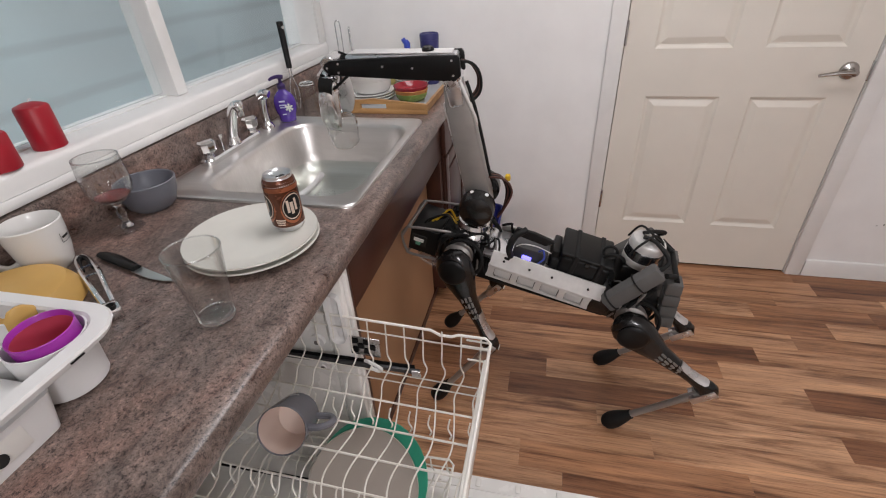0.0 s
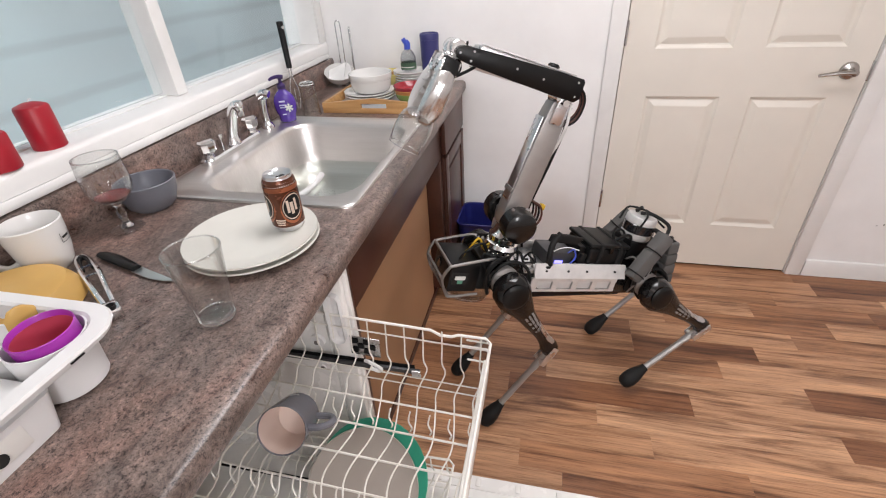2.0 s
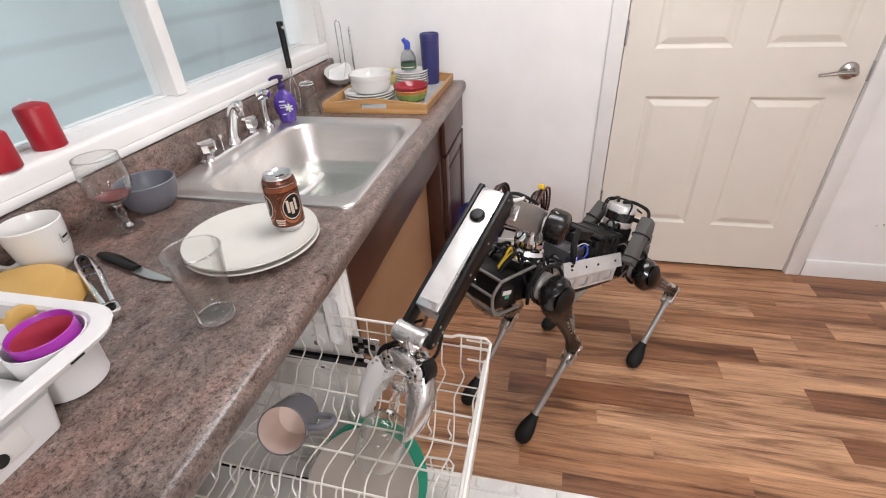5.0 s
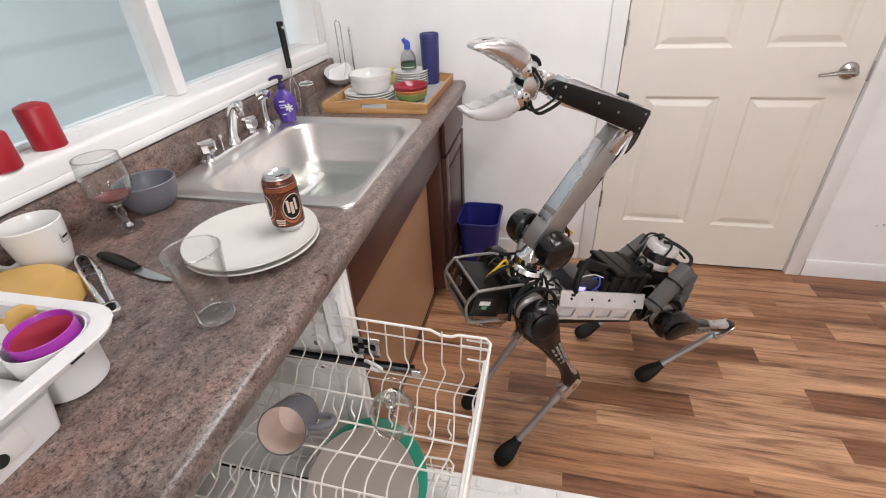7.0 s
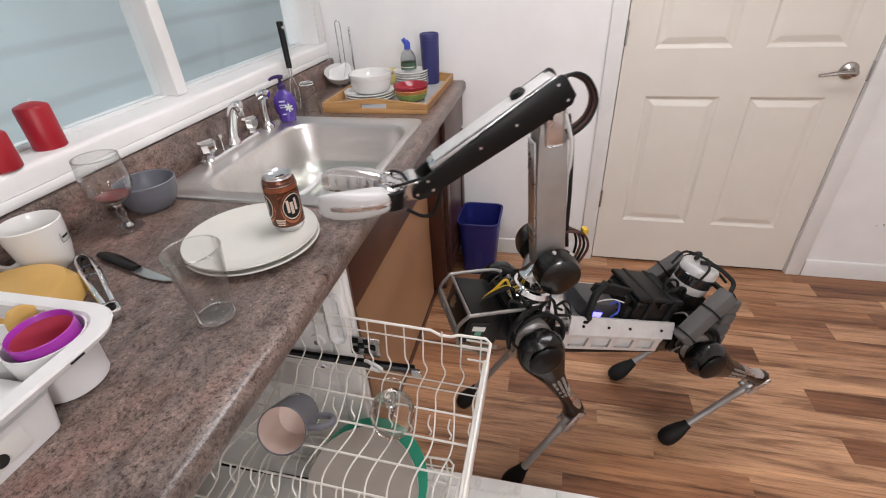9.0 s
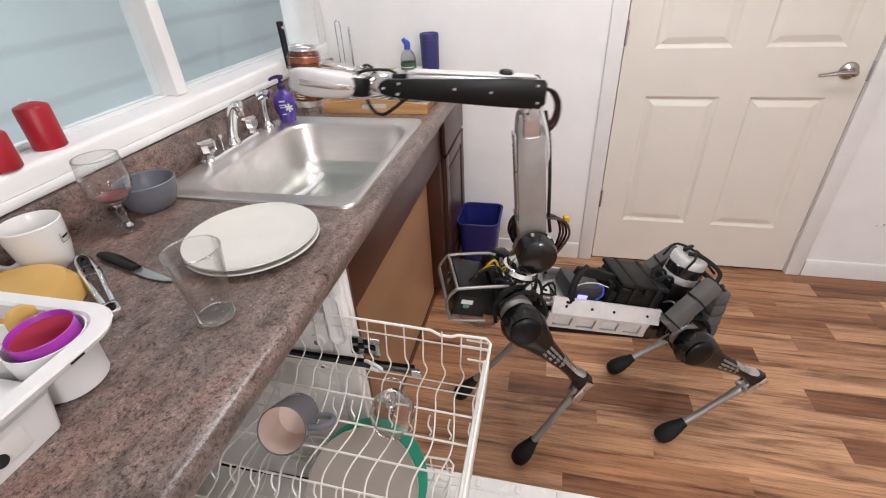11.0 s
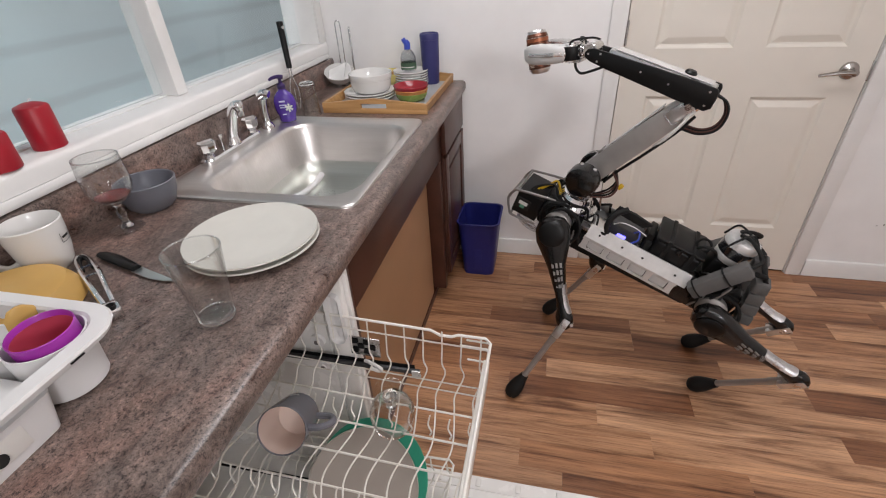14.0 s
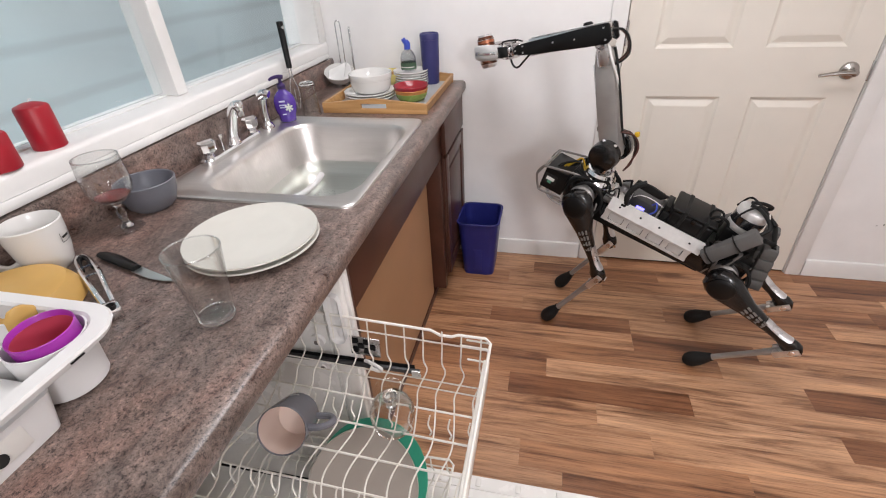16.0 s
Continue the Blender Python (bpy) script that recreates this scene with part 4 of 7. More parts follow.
def build_peeler_tool():
    """A peeler-like steel tool, built as an open press with its two long bows."""
    p = thing("peeler_tool", "peeler-like steel tool lying open on the counter", "garlic press")
    a, b = Vector((0.130, -1.538, CT + 0.011)), Vector((0.340, -1.674, CT + 0.011))
    d = (b - a).normalized()
    s = Vector((-d.y, d.x, 0))
    for k in (1, -1):
        pts = smooth_path([a + s * 0.004 * k, a + d * 0.02 + s * 0.010 * k, a + d * 0.09 + s * 0.0125 * k + Vector((0, 0, 0.008)), a + d * 0.17 + s * 0.0095 * k + Vector((0, 0, 0.006)), b - d * 0.03 + s * 0.007 * k])
        part("bow", tube(pts, 0.0048, 8), M["chrome"], p)
    part("inlay", tube(smooth_path([a + d * 0.004, a + d * 0.022 + s * 0.008, a + d * 0.08 + s * 0.010 + Vector((0, 0, 0.006))]), 0.005, 8), M["black_matt"], p)
    part("inlay", tube(smooth_path([a + d * 0.004, a + d * 0.022 - s * 0.008, a + d * 0.08 - s * 0.010 + Vector((0, 0, 0.006))]), 0.005, 8), M["black_matt"], p)
    for f in (0.075, 0.115):
        part("spring_wire", tube([a + d * f + s * 0.015 + Vector((0, 0, 0.010)), a + d * f - s * 0.015 + Vector((0, 0, 0.010))], 0.0018, 6), M["chrome"], p)
    part("head", box(-0.020, 0.016, -0.013, 0.013, -0.0115, 0.010, 0.004, m=Matrix.Translation(b) @ Vector((1, 0, 0)).rotation_difference(d).to_matrix().to_4x4()), M["chrome"], p)
    # coloured black to stand in for the dark inside of the chamber
    part("chamber", lathe([(0.008, 0.0), (0.008, 0.012), (0.006, 0.012), (0.005, 0.002), (0, 0.002)], 16, m=Matrix.Translation(b + d * 0.004 + Vector((0, 0, 0.003)))), M["dark_gap"], p)


def build_soap():
    s = thing("soap_bottle", "violet liquid soap pump bottle", "soap bottle", at(0.112, -0.640, CT + 0.0062, 0, 0, 20))
    sec = []
    for z, w, d in ((0.0, 0.0265, 0.019), (0.003, 0.029, 0.021), (0.018, 0.0295, 0.0215), (0.024, 0.031, 0.022), (0.034, 0.0355, 0.0245), (0.052, 0.0385, 0.026), (0.072, 0.0380, 0.026), (0.088, 0.0330, 0.0235), (0.099, 0.0240, 0.019), (0.107, 0.0150, 0.0135), (0.113, 0.012, 0.012)):
        sec.append([(w * math.cos(2 * math.pi * i / 28), d * math.sin(2 * math.pi * i / 28), z) for i in range(28)])
    part("bottle", loft(sec), M["soap"], s)
    part("collar", lathe([(0.0145, 0.1135), (0.0145, 0.126), (0.010, 0.130), (0.006, 0.132), (0.006, 0.146), (0, 0.147)], 24), M["soap_pump"], s)
    part("pump_head", tube(smooth_path([(0.012, 0, 0.150), (-0.006, 0, 0.153), (-0.026, 0, 0.149), (-0.036, 0, 0.143)]), 0.0075, 10, r2=0.0045), M["soap_pump"], s)
    for k, (w, z) in enumerate(((0.020, 0.072), (0.026, 0.060), (0.022, 0.052), (0.012, 0.028))):
        part("print", box(-w / 2 - 0.004, w / 2 - 0.004, -0.0272, -0.0258, z, z + (0.0055 if k == 0 else 0.0035)), M["lilac_print"], s)
    for k in range(6):
        a = k * 60
        part("petal", box(-0.0030, 0.0030, -0.0274, -0.0250, 0.001, 0.014, m=Matrix.Translation((0.016, 0, 0.052)) @ Matrix.Rotation(radians(a), 4, "Y")), M["ceramic"], s)


def build_utensil():
    """A black-handled steel fork leaning against the backsplash."""
    u = thing("serving_fork", "steel serving fork with a black handle leaning on the wall", "fork")
    low, top = Vector((0.072, -0.490, CT + 0.006)), Vector((0.036, -0.430, CT + 0.306))
    d = top - low
    a = low + d * 0.48
    part("handle", tube([a, a + d * 0.04, a + d * 0.20, top - d * 0.05, top], 0.0105, 12, r2=0.0125), M["black_plastic"], u, "black handle with a hanging hole")
    part("rivet", lathe([(0, 0.002), (0.006, 0.002), (0.006, 0)], 14, m=along_simple((1, -0.4, 0), top - d * 0.06 + Vector((0.0115, -0.005, 0)))), M["alu"], u)
    for k in (-1, 1):
        s = Vector((0.006, 0.004, 0)) * k
        part("tine", tube(smooth_path([a + s * 0.6, a - d * 0.12 + s * 0.8, a - d * 0.26 + s * 2.2, a - d * 0.40 + s * 2.0, low + s * 1.2]), 0.0022, 8), M["steel_wire"], u)
    part("tine", tube(smooth_path([a - d * 0.24, a - d * 0.34, low]), 0.0022, 8), M["steel_wire"], u)


def along_simple(axis, p):
    return Matrix.Translation(p) @ Vector((0, 0, 1)).rotation_difference(Vector(axis)).to_matrix().to_4x4()


def build_corner():
    # folded napkins in a leaning white dish
    n = thing("napkin_holder", "white napkins folded in a tilted white dish", "napkin holder", at(0.088, -0.096, CT + 0.0003, 0, 0, 22))
    lean = Matrix.Translation((0, 0, 0.0215)) @ Matrix.Rotation(radians(22), 4, "X")
    part("dish", lathe([(0, -0.002), (0.030, -0.002), (0.046, 0.006), (0.060, 0.022), (0.068, 0.045), (0.0665, 0.046), (0.058, 0.025), (0.044, 0.010), (0.029, 0.002), (0, 0.002)], 40, m=lean), M["ceramic"], n)
    part("napkin", extrude_outline([(-0.052, -0.012, 0.030), (0.012, -0.030, 0.020), (0.034, -0.004, 0.098), (-0.046, 0.010, 0.066)], 0.004, (0.2, 1, 0.1)), M["paper"], n, "folded white napkin")
    part("napkin", extrude_outline([(0.014, -0.026, 0.022), (0.052, 0.010, 0.034), (0.050, 0.018, 0.078), (0.035, 0.000, 0.096)], 0.004, (0, 1, 0)), M["paper"], n)
    # wire towel holder
    t = thing("towel_holder", "bare steel wire paper towel holder", "towel holder", at(0.135, -0.060, CT + 0.0003))
    part("base", ring_wire(0.058, 0.003), M["steel_wire"], t)
    part("hoop", tube(smooth_path([(-0.050, 0.0, 0.003), (-0.050, 0.0, 0.15), (-0.050, 0.0, 0.245), (-0.044, 0.002, 0.262), (-0.036, 0.004, 0.262), (-0.030, 0.006, 0.245), (-0.030, 0.006, 0.15), (-0.030, 0.006, 0.003)], 6), 0.0022, 8), M["steel_wire"], t)
    part("post", lathe([(0.0042, 0.0), (0.0042, 0.232), (0.003, 0.236), (0, 0.237)], 12, m=Matrix.Translation((0.012, 0, 0.002))), M["steel_wire"], t)
    part("spoke", tube([(-0.058, 0, 0.003), (0.058, 0, 0.003)], 0.0022, 8), M["steel_wire"], t)


def ring_wire(r, z):
    return tube([(r * math.cos(2 * math.pi * i / 32), r * math.sin(2 * math.pi * i / 32), z) for i in range(32)], 0.0026, 8, closed=True)


def build_tray():
    x0, x1, y0, y1, z = 0.200, 0.596, -0.524, -0.030, CT + 0.0003
    t = thing("serving_tray", "bamboo serving tray with cut-out handles", "tray")
    part("base", box(x0 + 0.006, x1 - 0.006, y0 + 0.006, y1 - 0.006, z, z + 0.006), M["tray_floor"], t, "pale grey tray floor")
    for s in (0, 1):
        x = x0 if s == 0 else x1 - 0.011
        lean = -0.010 if s == 0 else 0.010
        part("side", loft([[(x, y0 + 0.012, z), (x + 0.011, y0 + 0.012, z), (x + 0.011, y1 - 0.012, z), (x, y1 - 0.012, z)], [(x + lean, y0 + 0.012, z + 0.036), (x + 0.011 + lean, y0 + 0.012, z + 0.036), (x + 0.011 + lean, y1 - 0.012, z + 0.036), (x + lean, y1 - 0.012, z + 0.036)]]), M["tray"], t)
        # ends with a raised middle and a slot
        y = y0 if s == 0 else y1 - 0.012
        e = bmesh.new()
        xm = (x0 + x1) / 2
        box(x0 - 0.006, x1 + 0.006, y, y + 0.012, z, z + 0.018, 0.0015, bm=e)
        for a, b2, c, d2 in ((x0 - 0.006, xm - 0.05, xm - 0.05, 0.036), (xm + 0.05, x1 + 0.006, xm + 0.05, 0.036)):
            hi = 0.036
            inner = 0.050
            l0, l1 = (hi, inner) if a < xm - 0.06 else (inner, hi)
            vs = [(a, y, z + 0.0182), (b2, y, z + 0.0182), (b2, y, z + l1), (a, y, z + l0)]
            extrude_outline(vs, 0.012, (0, 1, 0), bm=e)
        extrude_outline([(xm - 0.0498, y, z + 0.036), (xm + 0.0498, y, z + 0.036), (xm + 0.0498, y, z + 0.050), (xm, y, z + 0.054), (xm - 0.0498, y, z + 0.050)], 0.012, (0, 1, 0), bm=e)
        part("end", e, M["tray"], t)
    zt = z + 0.0063
    for i in range(3):
        dish("side_plate", plate_profile(0.102, 0.013), M["ceramic"], "white side plate on the tray", "plate", at(0.318, -0.338, zt + i * 0.010), "white plates on the tray")
    wb = thing("bowl", "deep white ribbed bowl on the plates", "bowl", at(0.326, -0.332, zt + 0.0285))
    part("wall", lathe([(0, 0.003), (0.050, 0.003), (0.052, 0), (0.060, 0), (0.072, 0.007), (0.079, 0.022), (0.0815, 0.048), (0.0835, 0.0495), (0.0835, 0.053), (0.0850, 0.0545), (0.0865, 0.071), (0.0845, 0.073), (0.0825, 0.071), (0.077, 0.030), (0.068, 0.010), (0, 0.007)], 48), M["ceramic"], wb)
    for i in range(6):
        dish("saucer", plate_profile(0.076, 0.014), M["ceramic"], "white saucer in a stack on the tray", "saucer", at(0.432, -0.118, zt + i * 0.0098), "stacked white saucers")
    for k, (mt, lb, r) in enumerate((("green_bowl", "lime green bowl under others", 0.064), ("orange_bowl", "orange bowl in a stack", 0.067), ("red_bowl", "glossy red bowl on a stack", 0.069))):
        dish("small_bowl", bowl_profile(0.045, r, 0.032, 0.004), M[mt], lb, "bowl", at(0.497, -0.352, zt + k * 0.0135), "coloured bowls")
    dish("bowl", bowl_profile(0.05, 0.082, 0.055, 0.004), M["yellow_bowl"], "pale yellow bowl at the back of the tray", "bowl", at(0.320, -0.112, zt))
    # navy tumbler
    n = thing("travel_tumbler", "navy blue plastic travel tumbler", "tumbler", at(0.512, -0.075, zt))
    part("cup", lathe([(0, 0), (0.033, 0), (0.035, 0.003), (0.0385, 0.10), (0.0400, 0.178), (0, 0.178)], 36), M["navy"], n)
    part("lid", lathe([(0.0405, 0.1785), (0.0410, 0.194), (0.0390, 0.203), (0.034, 0.204), (0.032, 0.198), (0, 0.198)], 36), M["navy"], n)
    # small clear bottle with its blue cap, lying askew on the saucers
    b = thing("water_bottle", "small clear water bottle with a blue cap", "bottle", at(0.428, -0.130, zt + 0.0655) @ Matrix.Scale(1.28, 4))
    part("bottle", lathe([(0, 0.001), (0.024, 0.0), (0.026, 0.004), (0.026, 0.040), (0.020, 0.056), (0.010, 0.066), (0.009, 0.074), (0.008, 0.074), (0.0085, 0.066), (0.019, 0.055), (0.025, 0.040), (0.025, 0.005), (0, 0.003)], 32), M["bottle"], b)
    part("label", lathe([(0.0264, 0.006), (0.0264, 0.026)], 32), M["label_green"], b, "dark green paper label")
    part("cap", tube([(0, 0, 0.066), (0, 0, 0.084), (-0.002, -0.002, 0.086)], 0.0105, 14), M["cap_blue"], b, "blue sport cap")
    bowed_print(b, M["ceramic"], 0.0267, 200, 330, 0.012, 0.0145)
    part("spout", tube([(-0.002, 0, 0.082), (-0.012, -0.004, 0.098)], 0.0075, 10), M["cap_blue"], b)


def build_caddy():
    """White cutlery caddy with pots of different depth along its sides."""
    c = thing("cutlery_caddy", "white plastic cutlery caddy holding cups", "caddy")
    x0, x1, y0, y1, zr = 0.14, 0.470, -2.10, -1.736, 1.000
    r = 0.062
    def rr(i, z, rad):
        return rounded_rect(x0 + i, x1 - i, y0 + i, y1 - i, rad, z, 8)
    part("rim", loft([rr(0.0, zr - 0.010, r), rr(-0.002, zr - 0.004, r), rr(0.0, zr, r), rr(0.020, zr + 0.001, r - 0.016), rr(0.024, zr - 0.003, r - 0.018), rr(0.026, zr - 0.030, r - 0.018), rr(0.024, zr - 0.030, r - 0.016), rr(0.018, zr - 0.012, r - 0.010), rr(0.0, zr - 0.010, r)], cap=False), M["caddy"], c)
    # round pot at the corner
    part("pot", lathe([(0, 0.003), (0.040, 0.0), (0.045, 0.004), (0.049, 0.086), (0.0465, 0.086), (0.042, 0.006), (0, 0.006)], 40, m=Matrix.Translation((0.396, -1.806, CT + 0.0004))), M["caddy"], c)
    # flat tapered pot; a grey plate and black disc imitate the shaded opening in its wall
    sec = [rounded_rect(0.28, 0.446, -2.01, -1.868, 0.012, CT + 0.0004), rounded_rect(0.27, 0.452, -2.03, -1.858, 0.014, zr - 0.031)]
    part("pot", loft(sec), M["caddy"], c)
    part("recess", box(0.4475, 0.4510, -1.960, -1.905, CT + 0.016, CT + 0.052, 0.0015), M["tub_grey"], c, "grey plate standing in for the shaded window in the wall")
    part("recess", lathe([(0, 0.002), (0.008, 0.002), (0.0085, 0)], 18, m=along_simple((1, 0, 0.12), (0.4508, -1.940, CT + 0.028))), M["dark_gap"], c)
    part("pot", lathe([(0, 0.0), (0.05, 0.0), (0.056, 0.07), (0.053, 0.07), (0.047, 0.003), (0, 0.003)], 36, m=Matrix.Translation((0.30, -1.835, CT + 0.0004))), M["caddy"], c)
    # black bar drawn in place of the open slit
    part("vent", box(0.4712, 0.4726, -1.838, -1.818, zr - 0.0085, zr - 0.0062), M["black_matt"], c)
    u = thing("cup", "magenta plastic cup with a coral inside", "cup", at(0.400, -1.803, CT + 0.0065, 3, 0, 0))
    part("wall", lathe([(0, 0.0), (0.034, 0.0), (0.0365, 0.004), (0.0395, 0.094), (0.0385, 0.0955), (0.0375, 0.094), (0.0345, 0.006), (0, 0.003)], 44), M["purple"], u)
    part("inside", lathe([(0.0341, 0.010), (0.0370, 0.086), (0.0366, 0.086), (0.0336, 0.0095), (0, 0.0075)], 44), M["pink_in"], u, "coral inner wall")
    part("insert", lathe([(0, 0.01), (0.03, 0.01), (0.034, 0.0125)], 30), M["pink_in"], u)
    s = thing("spoon", "mustard plastic spoon standing in the caddy", "spoon", at(0.312, -1.786, CT + 0.004, 0, 10, 62))
    sec = []
    for z, w, d in ((0.0, 0.005, 0.003), (0.045, 0.005, 0.003), (0.052, 0.012, 0.004), (0.064, 0.020, 0.005), (0.080, 0.021, 0.005), (0.093, 0.015, 0.004), (0.098, 0.005, 0.003)):
        sec.append([(w * math.cos(2 * math.pi * i / 16), d * math.sin(2 * math.pi * i / 16), z) for i in range(16)])
    part("stem", loft(sec), M["yellow"], s)
    # upturned mustard basin behind the caddy
    dish("basin", [(0.104, 0.0), (0.107, 0.003), (0.100, 0.022), (0.088, 0.040), (0.070, 0.047), (0, 0.0490), (0, 0.045), (0.068, 0.043), (0.085, 0.037), (0.101, 0.003)], M["yellow"], "upturned mustard yellow plastic basin", "basin", at(0.150, -1.692, CT + 0.0003))


def build_sink_brush():
    b = thing("dish_brush", "white dish brush lying in the sink", "brush")
    pts = smooth_path([(0.212, -1.001, CT - 0.122), (0.252, -0.999, CT - 0.122), (0.285, -0.984, CT - 0.120), (0.304, -0.945, CT - 0.119), (0.309, -0.886, CT - 0.117), (0.305, -0.832, CT - 0.112)])
    part("stem", tube(pts, 0.0075, 10, r2=0.0095), M["caddy"], b)
    part("head", lathe([(0, 0), (0.022, 0), (0.024, 0.006), (0.016, 0.018), (0, 0.02)], 24, m=Matrix.Translation((0.197, -1.001, CT - 0.134))), M["caddy"], b)
    part("bristles", lathe([(0.020, 0.0), (0.022, -0.008), (0, -0.008)], 24, m=Matrix.Translation((0.197, -1.001, CT - 0.1345))), M["paper"], b)


def build_bin():
    b = thing("waste_bin", "empty blue plastic waste bin beside the cabinet", "waste bin")
    lo, hi = (0.664, 0.816, -0.236, -0.052), (0.640, 0.838, -0.254, -0.026)
    H = 0.298
    sec = [rounded_rect(*lo, 0.03, 0.0005), rounded_rect(*hi, 0.038, H), rounded_rect(hi[0] - 0.006, hi[1] + 0.006, hi[2] - 0.006, hi[3] + 0.006, 0.042, H), rounded_rect(hi[0] - 0.006, hi[1] + 0.006, hi[2] - 0.006, hi[3] + 0.006, 0.042, H + 0.006), rounded_rect(hi[0] + 0.003, hi[1] - 0.003, hi[2] + 0.003, hi[3] - 0.003, 0.036, H + 0.006), rounded_rect(lo[0] + 0.004, lo[1] - 0.004, lo[2] + 0.004, lo[3] - 0.004, 0.027, 0.006)]
    part("shell", loft(sec), M["bin_blue"], b)
    part("rib", box(0.72, 0.76, -0.2475, -0.2455, 0.03, 0.20, 0.001, m=Matrix.Translation((0, 0.002, 0))), M["bin_blue"], b)


def build_rack_load():
    m = thing("mug", "grey mug with a blush inside lying in the rack", "mug")
    q = along_simple((0.16, -0.82, 0.54), (0.573, -1.602, 0.616))
    q = q @ Matrix.Rotation(radians(12), 4, "Z") @ Matrix.Scale(1.05, 4)
    part("cup", lathe([(0, 0), (0.036, 0), (0.041, 0.004), (0.0435, 0.05), (0.0455, 0.088), (0.0445, 0.0895), (0.0430, 0.088), (0.0430, 0.086)], 44, m=q), M["mug_grey"], m)
    part("lining", lathe([(0.0429, 0.0865), (0.0410, 0.050), (0.038, 0.008), (0, 0.006)], 44, m=q), M["mug_pink"], m, "blush pink lining")
    g = tube(smooth_path([(0.040, 0, 0.074), (0.066, 0, 0.076), (0.082, 0, 0.052), (0.070, 0, 0.024), (0.040, 0, 0.018)]), 0.0065, 10)
    bmesh.ops.transform(g, matrix=q, verts=g.verts)
    part("grip", g, M["mug_grey"], m)
    # two plates standing in the lower rack
    n = (0.02, -0.62, 0.78)
    tagged(part("plate", lathe(plate_profile(0.141, 0.020), 48), M["green_dish"], m=along_simple(n, (0.677, -1.552, 0.326))), "green melamine plate in the lower rack", "plate")
    tagged(part("plate", lathe(plate_profile(0.136, 0.014), 48), M["beige_dish"], m=along_simple(n, (0.668, -1.586, 0.338))), "beige stoneware plate in the lower rack", "plate")


def build_added_ceiling_lights():
    # unseen fittings, added only to go with the overhead area lamps
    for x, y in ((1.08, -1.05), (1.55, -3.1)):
        c = thing("added_ceiling_light", "assumed white rectangular ceiling light fitting, out of view", "ceiling light", group="ceiling lights")
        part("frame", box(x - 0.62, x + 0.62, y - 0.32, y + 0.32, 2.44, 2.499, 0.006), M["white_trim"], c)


build_plates()
soda_can = build_can()
build_glasses()
held_glass = thing("stem_glass", "empty clear stem glass with a short stem", "glass")
stem_glass(held_glass)
build_crockery()
build_knife()
build_peeler_tool()
build_soap()
build_utensil()
build_corner()
build_tray()
build_caddy()
build_sink_brush()
build_bin()
build_rack_load()
build_added_ceiling_lights()


# ---- the walking robot ----
HIP = {"front_left": (0.259, 0.140, 0.0074), "rear_left": (-0.2866, 0.140, -0.006), "front_right": (0.259, -0.140, 0.0074), "rear_right": (-0.2866, -0.140, -0.006)}
UPPER, LOWER = 0.3222, 0.3409
ARM_AT, ARM_A, ARM_B, GRIP = Vector((0.2493, 0, 0.1794)), 0.3913, 0.3344, 0.1560


def along(axis, at):
    return Matrix.Translation(at) @ Vector((0, 0, 1)).rotation_difference(Vector(axis)).to_matrix().to_4x4()


